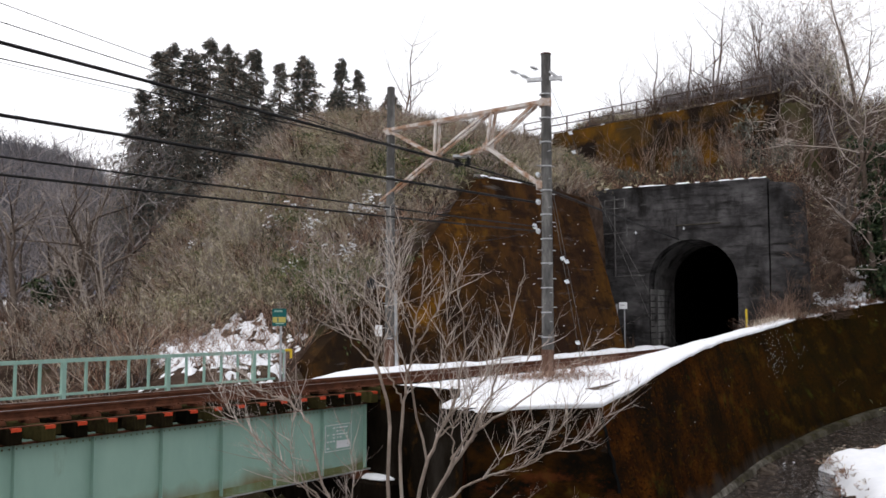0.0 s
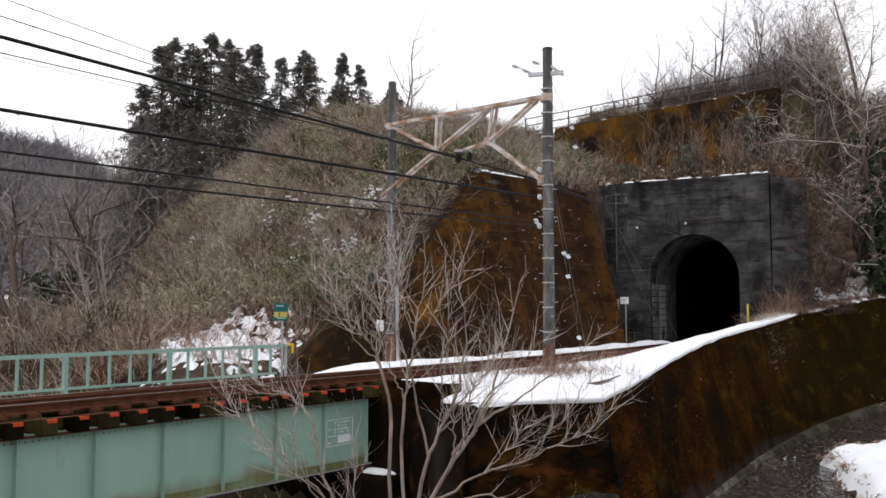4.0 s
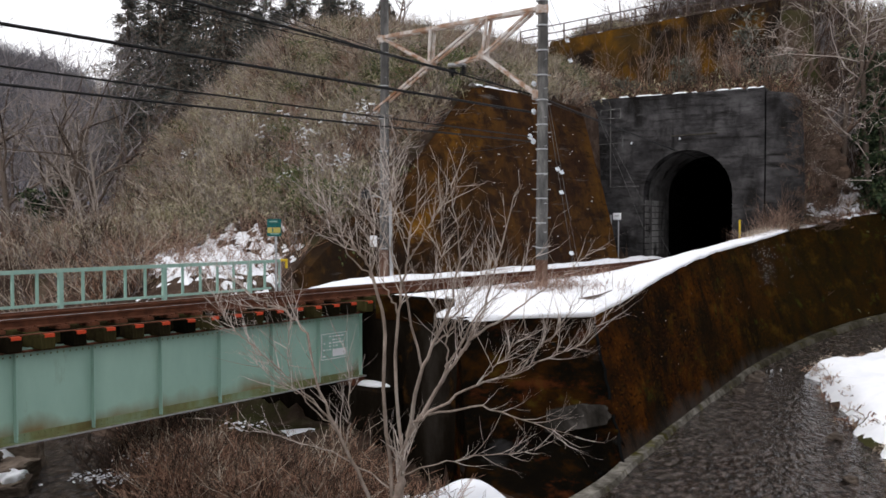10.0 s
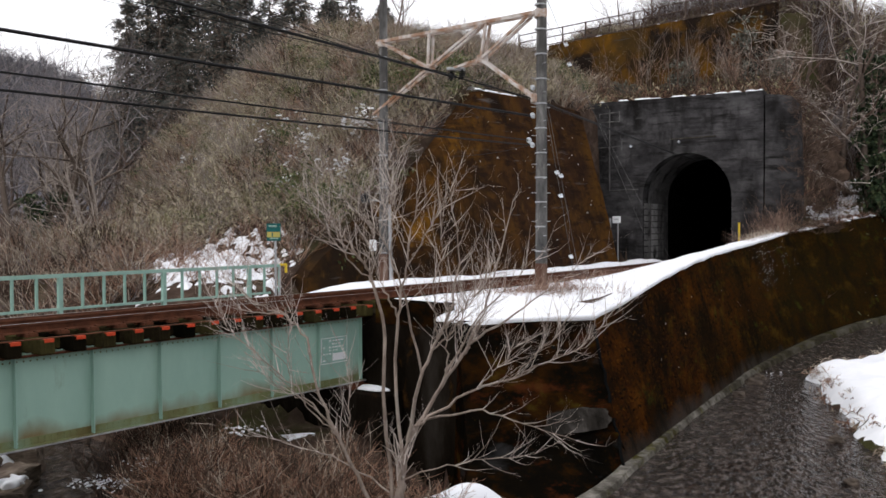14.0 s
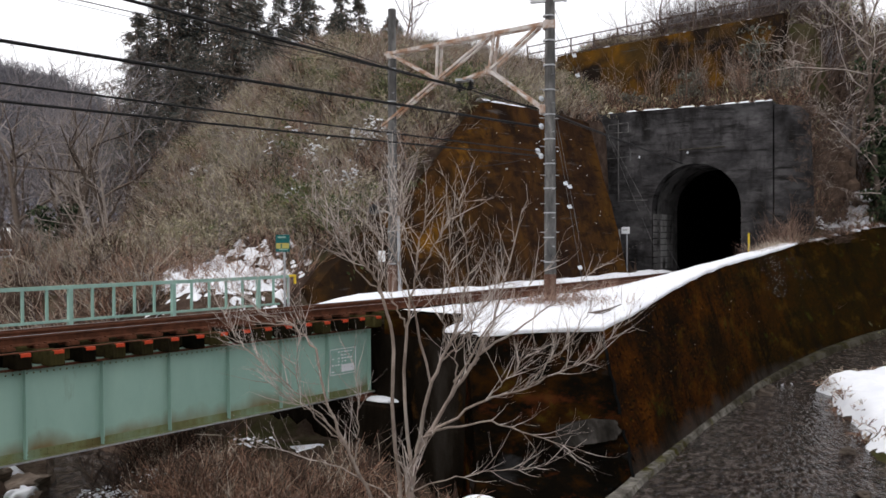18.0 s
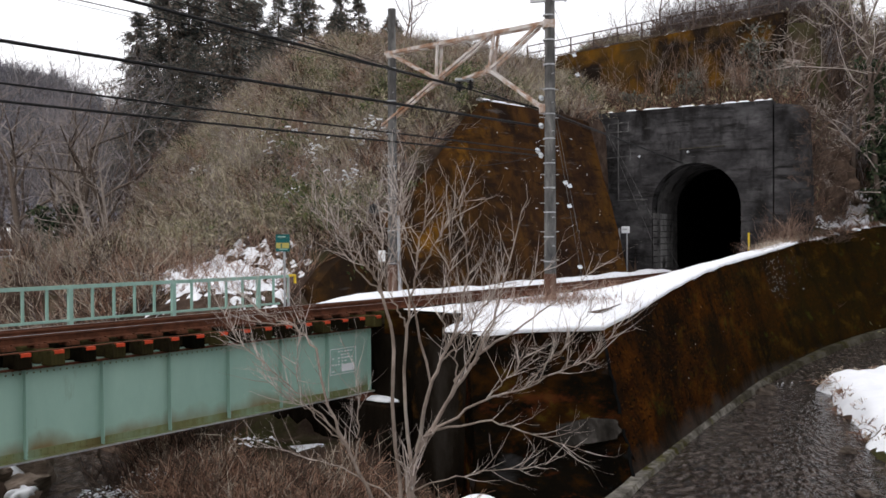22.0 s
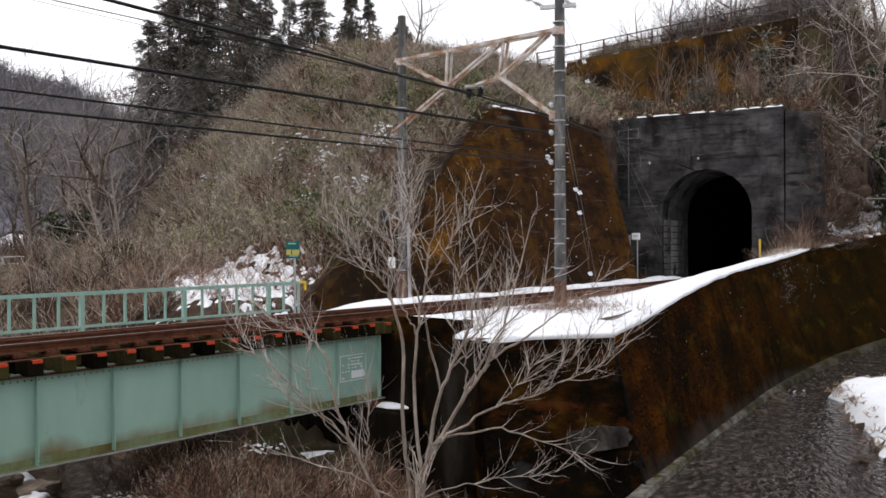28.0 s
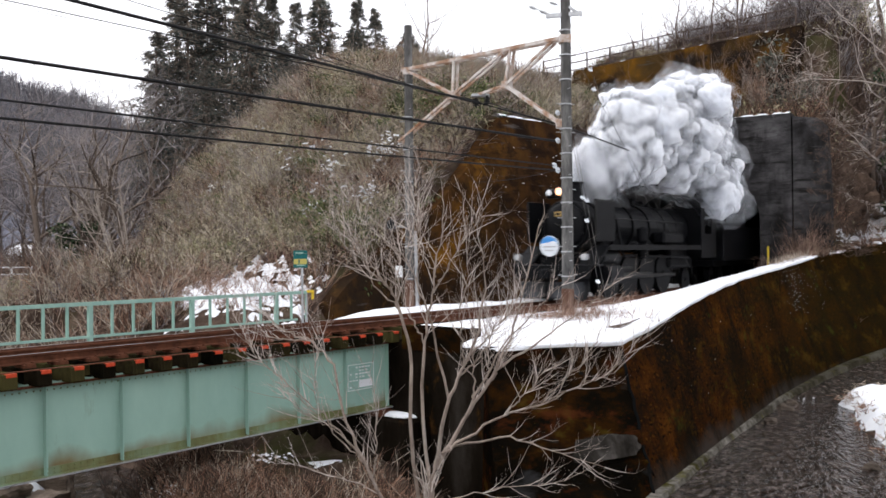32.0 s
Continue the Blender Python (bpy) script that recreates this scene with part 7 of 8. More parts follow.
limb(0.16, (-0.68, 12.60, -3.05), (-0.68, 12.60, -2.62), (-0.58, 12.60, -2.09), (-0.50, 12.60, -1.52))
limb(0.050, (-0.75, 12.60, -3.05), (-1.00, 12.60, -2.50), (-1.45, 12.62, -1.53), (-1.79, 12.63, -0.84), (-1.90, 12.65, -0.07), (-2.25, 12.66, 0.29), (-2.86, 12.68, 0.33))
limb(0.026, (-1.44, 12.60, -1.52), (-1.95, 12.52, -0.86), (-2.49, 12.44, -0.33), (-3.03, 12.37, 0.08))
limb(0.048, (-0.72, 12.60, -3.05), (-0.72, 12.60, -2.42), (-0.82, 12.64, -1.13), (-0.79, 12.67, -0.16), (-0.99, 12.71, 0.81), (-1.49, 12.75, 1.54), (-1.72, 12.79, 1.91))
limb(0.046, (-0.58, 12.60, -2.09), (-0.63, 12.66, -0.89), (-0.66, 12.71, 0.16), (-0.45, 12.77, 1.22), (-0.32, 12.83, 2.19))
limb(0.050, (-0.50, 12.60, -1.52), (-0.29, 12.40, -0.52), (0.06, 12.21, 0.22), (0.26, 12.01, 1.08), (0.12, 11.82, 1.99))
limb(0.030, (-0.29, 12.45, -0.52), (-0.50, 12.31, 0.52), (-0.72, 12.02, 1.23), (-1.07, 11.72, 1.83))
limb(0.055, (-0.50, 12.60, -1.52), (-0.10, 12.72, -0.90), (0.39, 12.84, -0.18), (0.75, 12.96, 0.63), (0.92, 13.09, 1.46), (1.12, 13.21, 2.09))
limb(0.036, (-0.42, 12.60, -1.32), (0.29, 12.49, -0.85), (1.04, 12.38, -0.56), (1.58, 12.28, -0.30), (1.95, 12.17, -0.15))
limb(0.030, (-0.31, 12.62, -1.24), (0.53, 12.44, -1.04), (1.23, 12.28, -1.25), (1.83, 12.12, -1.41))
limb(0.030, (0.39, 12.84, -0.18), (1.08, 12.90, 0.27), (1.69, 13.19, 0.66), (2.30, 13.49, 1.11))
limb(0.018, (-0.58, 12.60, -2.09), (0.05, 12.58, -1.88), (0.69, 12.56, -1.76), (1.33, 12.55, -1.71))
limb(0.022, (-0.76, 12.60, -2.26), (-1.51, 12.80, -1.82), (-2.36, 13.00, -1.62), (-2.91, 13.21, -1.58))
limb(0.028, (-0.10, 12.68, -0.90), (0.45, 12.59, 0.18), (1.17, 12.57, 0.90), (1.41, 12.56, 1.14))


def young_tree():
    rnd = random.Random(21)
    t = thing("young_tree", "leafless many-stemmed young tree with pale grey bark", "tree")
    # long thin wands that leave the main stems and bend upward
    stems = list(STEMS)
    for r, pts in STEMS[1:9]:
        q = spline(pts, 24)
        for _ in range(3):
            i = rnd.randint(5, 17)
            a, d = Vector(q[i]), Vector(q[i + 1] - q[i]).normalized()
            side = Vector((rnd.choice((-1, 1)) * rnd.uniform(0.4, 1.0), rnd.gauss(0, 0.4), rnd.uniform(0.0, 0.3)))
            d = (d + side * 0.75).normalized()
            ln, wand = rnd.uniform(0.26, 0.42), [a]
            for k in range(4):
                wand.append(wand[-1] + d * ln)
                d = (d + Vector((rnd.gauss(0, 0.12), rnd.gauss(0, 0.1), 0.16))).normalized()
            stems.append((r * rnd.uniform(0.38, 0.52), [tuple(w) for w in wand]))
    for r, pts in stems:
        p = spline(pts, 4 * len(pts))
        wig = np.array([[noise.noise((i * 0.8, k * 9 + r * 100, 0)) * 0.06 for k in range(3)] for i in range(len(p))])
        wig[0] = 0
        p = p + wig
        stem, twig = [], [[], [], [], []]
        n = len(p)
        for i in range(n - 1):
            r0, r1 = 0.64 * r * (1 - 0.85 * i / (n - 1)), 0.64 * r * (1 - 0.85 * (i + 1) / (n - 1))
            stem.append((*p[i], r0, *p[i + 1], r1))
            if i > n * 0.28:
                for _ in range(2 if rnd.random() < 0.35 else 1):
                    d = Vector(p[i + 1] - p[i]).normalized()
                    side = Vector((rnd.gauss(0, 1), rnd.gauss(0, 0.7), rnd.gauss(0.35, 0.6)))
                    side = (side - d * side.dot(d)).normalized()
                    grow(twig, Vector(p[i + 1]), d * 1.0 + side * 0.7, rnd.uniform(0.22, 0.85) * (1.15 - 0.45 * i / n), max(0.0052, r1 * 0.34), 2, rnd, 2, 0.2, 0.26, 3)
        stem = np.array(stem)
        v, f = chain(np.vstack([stem[:, :3], stem[-1:, 4:7]]), np.append(stem[:, 3], stem[-1, 7]), 8)
        s = put("stem", quick("stem", v, f, STEM, True), t)
        v, f = tubes(np.array(twig[2] + twig[3]), 4)
        put("twig_work", quick("twig_work", v, f, FINE), s)["kind"] = "stuff"


young_tree()


def place(x, y, dz=0.0):
    return x, y, float(ground(np.array([x]), np.array([y]))[0]) + dz


# thick old tree and its neighbours on the flat
bare_tree("bare_tree", place(-17.5, 40), 7.0, 0.28, "old bare tree with a thick dark trunk", 31, trunks=2, split=2)
bare_tree("bare_tree", place(-22, 46), 9.0, 0.22, "tall bare tree on the flat", 32, split=3)
bare_tree("bare_tree", place(-13.5, 36), 6.5, 0.16, "slender bare tree beside the hill", 33, split=2, lean=(0.12, 0))
base_trees = []
for k in range(4):
    base_trees.append(bare_tree("bare_tree", place(*((-26, 52), (-22.5, 55), (-30, 60), (-20.5, 50))[k]), 7.5 + k, 0.15, "tall slender bare tree in the wood", 40 + k, (DARKBARK, LILAC, LILAC), split=3, wild=0.25))
rt = random.Random(8)
for k in range(74):
    x, y = rt.uniform(-52, -12), rt.uniform(44, 92)
    if x / y > -0.34:
        continue
    copy_thing(base_trees[k % 4], pose(*place(x, y), 0, 0, rt.uniform(0, 360)) @ Matrix.Scale(rt.uniform(0.9, 1.2) * max(1.0, y / 58), 4))
for b in base_trees:
    b["group"] = "bare wood beside the hill"
# saplings against the upper wall and on the road edge
sap = [bare_tree("sapling", place(9 + 2.1 * k, 47.6 - 1.0 * k), 3.6, 0.035, "thin bare sapling over the tunnel mouth", 60 + k, (SAPLING, SAPLING, SAPLING), 2, 1, 0.2, 0.3) for k in range(3)]
for k in range(16):
    u, p = rt.uniform(-5.5, 5.5), rt.uniform(1.5, 6.5)
    q = portal_point(u, p, 0)
    copy_thing(sap[k % 3], pose(*place(q.x, q.y), 0, 0, rt.uniform(0, 360)) @ Matrix.Scale(rt.uniform(0.6, 1.15), 4))
ridge = [bare_tree("bare_tree", place(*xy), h, 0.09, "thin bare tree on the skyline", 70 + k, (SAPLING, SAPLING, SAPLING), 1, 3, 0.25, 0.25) for k, (xy, h) in enumerate((((15.5, 56), 6.0), ((19, 57), 7.5), ((22, 60), 6.5)))]
for x, y, sc in ((12, 60, 0.8), (13.8, 58, 1.0), (17.2, 56, 1.05), (18.2, 60, 1.15), (20.4, 57, 0.95), (24, 62, 1.0), (26, 60, 0.9), (28.5, 62, 0.9), (10.5, 63, 0.6), (8.5, 66, 0.55), (6, 68, 0.5), (-3.4, 58, 0.95), (-2.6, 60, 0.75), (3.0, 62, 0.5), (0.5, 60, 0.45), (23, 57, 0.7), (25.5, 57.5, 0.75)):
    copy_thing(ridge[int(x * 7) % 3], pose(*place(x, y), 0, 0, x * 77) @ Matrix.Scale(sc, 4))
for b in ridge:
    b["group"] = "thin trees on the skyline"
# leaning tree on the steep bank, its limbs spread over the tunnel
bare_tree("bare_tree", place(19.6, 44.5, 0.0), 8.0, 0.17, "spreading bare tree leaning out from the steep bank", 91, (DARKBARK, SAPLING, SAPLING), 2, 3, 0.4, 0.0, (-0.25, -0.2))
bare_tree("bare_tree", place(18.6, 43.6, 0.3), 3.6, 0.10, "low bare tree hanging from the steep bank", 92, (SAPLING, SAPLING, BARK), 2, 3, 0.45, -0.08, (-0.9, -0.3))
bare_tree("bare_tree", place(17.6, 43.2, 0.3), 3.2, 0.08, "low bare tree hanging from the steep bank", 93, (SAPLING, SAPLING, BARK), 2, 3, 0.45, -0.10, (-1.0, -0.1))


# evergreen climbers on a dark trunk
def ivy_tree(at, height, seed, n=70, wide=0.33):
    t = thing("ivy_tree", "dark trunk overgrown with evergreen ivy", "tree", pose(*at))
    rnd = np.random.default_rng(seed)
    part("trunk", rod(bmesh.new(), (0, 0, -0.5), (0.2, 0, height), 0.24, 0.12, 10), DARKBARK, t)
    c = np.c_[rnd.normal(0, wide, n), rnd.normal(0, wide, n), rnd.uniform(0.3, height + 0.3, n)]
    ob = blades("leaves", c, (0.15, 0.32), (0.05, 0.09), "glossy dark ivy leaves", IVY, 60, 0.25, seed, "ivy", -0.3)
    del ob["category"]
    ob.parent = t


ivy_tree(place(21.2, 43.2, -0.3), 13.0, 3, 120, 0.38)
ivy_tree(place(21.9, 44.0), 5.0, 4)
ivy_tree(place(-17.9, 40.2), 3.4, 5, 20, 0.42)
bare_tree("bare_tree", place(-12.6, 33.8), 4.6, 0.05, "low bare tree with a fan of long pale branches", 34, (BARK, BARK, BARK), 7, 2, 0.22, 0.1, (-0.55, 0.0))


# ---- cedars behind the ridge ----
def cedar(at, height, width, seed):
    t = thing("cedar", "tall dark evergreen cedar with an uneven crown", "tree", pose(*at), "cedars behind the hill")
    g = np.random.default_rng(seed)
    part("trunk", rod(bmesh.new(), (0, 0, -0.5), (0, 0, height * 0.98), 0.26, 0.04, 8), DARKBARK, t)
    # boughs in loose tiers: each droops outward and carries flat clumps of sprays along its outer part
    n = 290
    f = g.uniform(0, 1, n) ** 0.9
    z = height * (0.14 + 0.86 * f)
    a = g.uniform(0, 2 * np.pi, n)
    tier = 0.74 + 0.26 * np.sin(z * 1.5 + seed * 2.1 + 1.2 * np.sin(a + seed)) + 0.20 * np.sin(2 * a + z * 0.6 + seed)
    rad = width * 1.9 * np.clip(1.0 - f, 0.0, 1) ** 0.86 * np.clip(f * 4 + 0.35, 0, 1) * tier * g.uniform(0.45, 1.1, n) + 0.12
    tip = np.c_[rad * np.cos(a), rad * np.sin(a), z - 0.32 * rad]
    root = np.c_[np.zeros((n, 2)), z]
    m = 40
    k = np.clip(g.normal(0.82, 0.2, (n, m)), 0.2, 1.08)
    P = (root[:, None] + (tip - root)[:, None] * k[..., None]).reshape(-1, 3) + g.normal(0, 1, (n * m, 3)) * np.array([0.36, 0.36, 0.17]) * np.repeat(0.3 + 0.8 * (1 - f), m)[:, None]
    out = np.repeat(np.c_[np.cos(a), np.sin(a), np.full(n, -0.35)], m, 0) + g.normal(0, 0.6, (n * m, 3))
    out /= np.linalg.norm(out, axis=1)[:, None]
    s = np.cross(out, g.normal(0, 1, (n * m, 3)))
    s /= np.linalg.norm(s, axis=1)[:, None] + 1e-9
    L, w = g.uniform(0.2, 0.5, n * m)[:, None], g.uniform(0.022, 0.055, n * m)[:, None]
    v = np.stack([P, P + out * L * 0.5 + s * w, P + out * L, P + out * L * 0.5 - s * w], 1).reshape(-1, 3)
    put("crown", quick("crown", v, np.arange(len(v)).reshape(-1, 4), NEEDLE), t)["kind"] = "stuff"
    v, fa = tubes(np.c_[root, np.full(n, 0.035), tip, np.full(n, 0.012)], 3)
    put("branch_work", quick("branch_work", v, fa, DARKBARK), t)["kind"] = "stuff"
    return t


def up_to(x, y, top, width, seed):
    p = place(x, y, -0.3)
    return cedar(p, top - p[2], width, seed)


C = [up_to(-23.6, 75, 24.8, 3.6, 1), up_to(-21.2, 78, 26.2, 3.0, 2), up_to(-17.6, 72, 23.0, 3.2, 3), up_to(-11.5, 95, 29.2, 3.0, 4)]
TOPS = (24.8, 26.2, 23.0, 29.2)
for k, (x, y, top) in enumerate(((-19.2, 76, 25.0), (-15.3, 80, 24.6), (-13.4, 82, 25.7), (-9.6, 95, 28.0), (-26.0, 74, 20.5), (-27.5, 78, 18.0), (-5.9, 92, 24.6), (-20.6, 70, 17.5), (-14.3, 76, 19.5), (-22.6, 72, 16.0), (-17.0, 84, 21.0), (-22.4, 77, 19.5), (-19.9, 82, 21.0), (-16.4, 78, 20.0), (-11.0, 88, 24.0), (-17.2, 79, 25.4), (-18.6, 83, 26.6), (-24.9, 76, 24.6), (-23.1, 79, 25.4))):
    p = place(x, y, -0.3)
    sc = (top - p[2]) / (TOPS[k % 4] - C[k % 4].matrix_basis.translation.z)
    copy_thing(C[k % 4], pose(*p, 0, 0, 70 * k) @ Matrix.Scale(sc, 4))


# ---- distance: a wooded mountain, haze put into its colours ----
def mountain():
    X, Y = np.meshgrid(np.linspace(-420, 260, 150), np.linspace(170, 420, 60))
    ridge_line = np.interp(X / Y, (-0.75, -0.5, -0.43, -0.37, -0.31, -0.25), (0.215, 0.194, 0.178, 0.148, 0.10, 0.02))
    Z = 322 * ridge_line * np.exp(-((Y - 330) / 110) ** 2) + 4 * rough_noise(X, Y, 0.02) + 3.0 * rough_noise(X, Y, 0.11, 2.0) + 1.6 * rough_noise(X, Y, 0.3, 4.0) - 4
    Z = Z - 8 * step(X / Y, -0.36, -0.25)
    n = X.shape[1]
    iy, ix = np.meshgrid(np.arange(59), np.arange(149), indexing="ij")
    q = np.stack([iy * n + ix, iy * n + ix + 1, (iy + 1) * n + ix + 1, (iy + 1) * n + ix], -1).reshape(-1, 4)
    tagged(new("backdrop_mountain", quick("backdrop_mountain", np.stack([X.ravel(), Y.ravel(), Z.ravel()], 1), q, FOREST, True)), "wooded mountain in the distance, haze put into its grey", "mountain", kind="structure")

    g = np.random.default_rng(15)
    gx, gy = g.uniform(-260, -60, 5200), g.uniform(200, 345, 5200)
    k = (gx / gy < -0.29) & (gx / gy > -0.62)
    gx, gy = gx[k], gy[k]
    col, row = np.round((gx + 420) / 680 * 149).astype(int), np.round((gy - 170) / 250 * 59).astype(int)
    shrubs("far_wood", np.c_[gx, gy, Z[row, col]], (5.0, 9.0), "bare trees of the distant wood, haze put into their grey", FARTWIG, 2, 8, 0.16, 0.13, "wood", 16)


mountain()


# ---- stones by the water ----
def stone(seed, r):
    bm = bmesh.new()
    bmesh.ops.create_icosphere(bm, subdivisions=4, radius=r)
    for v in bm.verts:
        n = v.co.normalized()
        v.co = Vector((v.co.x, v.co.y, v.co.z * 0.6)) * (1 + 0.45 * noise.noise(n * 1.4 + Vector((seed * 3, 0, 0))) + 0.12 * abs(noise.noise(n * 4 + Vector((0, seed, 0)))) + 0.05 * noise.noise(n * 11))
    return part_mesh(bm, ROCK, "stone", True)


rs = random.Random(17)
STONES = [stone(k, 0.3) for k in range(5)]
for x, y, sc in ((9.9, 28.1, 0.9), (10.4, 29.0, 0.7), (8.7, 26.0, 0.6), (9.1, 20.4, 0.6), (7.9, 17.0, 0.5), (8.3, 16.3, 0.45), (8.9, 15.9, 0.6), (9.4, 16.8, 0.5), (8.5, 15.2, 0.5), (9.6, 15.6, 0.7), (8.0, 15.8, 0.3), (9.0, 16.7, 0.3)):
    o = new("stone", STONES[rs.randrange(5)])
    o.matrix_basis = pose(x, y, max(WATER_Z + 0.02, float(ground(np.array([x]), np.array([y]))[0])), 0, 0, rs.uniform(0, 360)) @ Matrix.Scale(sc, 4)
    tagged(o, "rough brown stone lying by the water", "stone", "stones by the stream")

# ---- far-off small things on the flat ----
blk = thing("concrete_block", "small pale concrete block in the brush", "concrete block", pose(-17.0, 43.5, 0.0, 0, 0, 12))
part("body", box(bmesh.new(), 0, 0, 0.9, 0.9, 0.6, 1.7, 0.03), FOOTING, blk)
part("lid", box(bmesh.new(), 0, 0, 1.78, 1.0, 0.7, 0.1, 0.02), FOOTING, blk)


# snow and ice stuck to the stream wall
def wall_specks():
    g = np.random.default_rng(41)
    bm = bmesh.new()
    top = spline([(x, y, float(np.interp(y, TOP_Y, TOP_Z))) for x, y in TOP_LINE[1:]], 60)
    base = spline([(3.78, 17.75, -4.0), (7.2, 23.9, -4.0), (10.4, 29.5, -3.9), (14.7, 34.9, -3.6), (17.7, 37.8, -3.3), (20.8, 40.4, -3.2), (31.0, 46.9, -3.0)], 60)
    for k in range(300):
        wide = k > 265
        i = float(g.uniform(4, 40)) if wide else float(g.normal(25.2 if k % 3 else 29.5, 0.9))
        h = float(g.uniform(0.3, 0.95)) if wide else float(np.clip(g.normal(0.80, 0.11), 0.5, 0.96))
        a, f = int(i), i - int(i)
        t, b = top[a] * (1 - f) + top[a + 1] * f, base[a] * (1 - f) + base[a + 1] * f
        p = b + (t - b) * h + np.array([0.03, -0.02, 0])
        r = float(g.uniform(0.002, 0.0065))
        bmesh.ops.create_icosphere(bm, subdivisions=1, radius=r, matrix=pose(*p) @ Matrix.Diagonal((1, 1, float(g.uniform(1, 2.6)), 1)))
    tagged(part("snow_specks", bm, SNOW, None), "specks of snow and ice stuck to the wall", "snow", kind="stuff")


wall_specks()


def moss_wall_specks():
    g = np.random.default_rng(43)
    rows = [(u, z) for u, z in zip(g.uniform(0.3, 9.0, 46), g.uniform(1.0, 6.3, 46)) if z < 6.2 - max(0.0, u - 6.5)]
    P = [(*(MA + MU * u + MH * (0.28 * z - 0.09)), z) for u, z in rows]
    crumbs("snow_specks", P, (0.012, 0.035), "specks of snow and ice stuck to the mossy wall", 44)


# green bushes on the hillside
for k, (x, y, n, sp) in enumerate(((-0.9, 36.0, 26, 0.8), (0.6, 36.2, 16, 0.6), (-3.9, 28.5, 22, 0.55), (-5.2, 30.2, 14, 0.5), (-2.2, 37.0, 14, 0.6))):
    g = np.random.default_rng(50 + k)
    c = np.c_[x + g.normal(0, sp, n), y + g.normal(0, sp, n)]
    c = np.c_[c, ground(c[:, 0], c[:, 1]) + g.uniform(0.2, 1.1, n)]
    blades("bush", c, (0.10, 0.24), (0.02, 0.04), "dull green evergreen bush on the hillside", BUSH, 60, 0.3, 50 + k, "bush", 0.2)
TALL = scatter(560, -20, 6, 27, 58, lambda X, Y: hill_part(X, Y) & snow_free(X, Y), 77)
shrubs("tall_brush", TALL, (1.4, 2.6), "tall pale arching canes on the hillside", BARK, 5, 6, 0.7, 0.012, "brush", 78, 0.5)


# pale railing on a low bridge far off on the flat
fr = thing("low_railing", "pale railing on a low concrete kerb far off", "railing", pose(-25.5, 47.0, 0.2, 0, 0, 8))
for k in range(6):
    part("post", box(bmesh.new(), -3.0 + k, 0, 0.45, 0.09, 0.09, 0.9), WHITE, fr)
for z in (0.88, 0.5):
    part("bar", box(bmesh.new(), -0.5, 0, z, 5.2, 0.06, 0.07), WHITE, fr)
part("kerb", box(bmesh.new(), -0.5, 0, -0.2, 5.6, 0.4, 0.5), FOOTING, fr)

WOOD = scatter(1500, -56, -12, 42, 84, lambda X, Y: (~hill_part(X, Y)) & (X / Y < -0.21), 86)
shrubs("thicket", WOOD[::6], (2.2, 4.6), "dense grey lilac thicket of bare saplings", LILAC, 3, 8, 0.18, 0.016, "thicket", 87)
shrubs("thicket", WOOD[1::5], (2.0, 4.2), "dense brown thicket of bare saplings", SAPLING, 3, 8, 0.2, 0.018, "thicket", 89)
def hill_streaks():
    g = np.random.default_rng(61)
    rows = []
    for x, y, n, size in ((-3.5, 33.0, 70, 0.8), (-3.0, 33.3, 110, 0.9), (-4.9, 33.3, 60, 0.7), (-5.3, 32.8, 40, 0.6), (-6.2, 34.8, 20, 0.5), (-10.6, 42.2, 40, 0.9), (-9.0, 38.6, 36, 0.8),
                          (-9.5, 39.0, 30, 0.7), (-12.9, 43.1, 26, 0.6), (-5.3, 29.6, 24, 0.5), (-10.9, 40.5, 24, 0.7), (-4.1, 30.4, 30, 0.5), (-3.5, 30.0, 46, 0.6), (-7.2, 34.2, 20, 0.6), (-7.9, 36.6, 24, 0.7), (-5.6, 31.4, 18, 0.5)):
        c = np.array([x, y])
        for _ in range(max(3, n // 9)):
            o, d = c + g.normal(0, 0.30 * size, 2), np.array([0.75, 0.55]) + g.normal(0, 0.3, 2)
            for k in range(int(g.integers(3, 9))):
                p = o + d * 0.09 * k + g.normal(0, 0.05, 2)
                rows.append((p[0], p[1], g.uniform(0.55, 1.15)))
    P = np.array(rows)
    P = P[hill_part(P[:, 0], P[:, 1])]
    P[:, 2] += ground(P[:, 0], P[:, 1])
    crumbs("snow_specks", P, (0.018, 0.075), "streaks of snow caught in the hillside brush", 62)


THICK = scatter(560, -50, -14, 40, 72, lambda X, Y: (~hill_part(X, Y)) & (X / Y < -0.2), 81)
shrubs("thicket", THICK, (1.6, 3.6), "dense grey brown thicket of bare saplings", SAPLING, 5, 7, 0.35, 0.020, "thicket", 82)
shrubs("thicket", THICK[::2] + np.array([0.8, 0.5, 0]), (1.4, 3.0), "dense russet thicket of bare saplings", RED_TWIG, 5, 7, 0.4, 0.018, "thicket", 83)
HANG = scatter(240, 14, 26, 38, 52, lambda X, Y: (wp(X, Y)[0] > 4.2) & (behind_edge(X, Y) > 0.9), 84)
shrubs("hanging_brush", HANG, (1.2, 2.6), "pale bare canes hanging over the steep bank", SAPLING, 4, 7, 0.8, 0.012, "brush", 85, 0.7)
VEILB = np.array([portal_point(u, -random.uniform(0.2, 0.9), z) for u, z in zip(np.random.default_rng(31).uniform(4.5, 6.2, 260), np.random.default_rng(32).uniform(1.2, 7.6, 260))])
shrubs("hanging_brush", VEILB[::4], (0.5, 1.2), "dark twigs hanging over the edge of the headwall", UMBER, 3, 5, 0.9, 0.010, "brush", 33, 0.8)
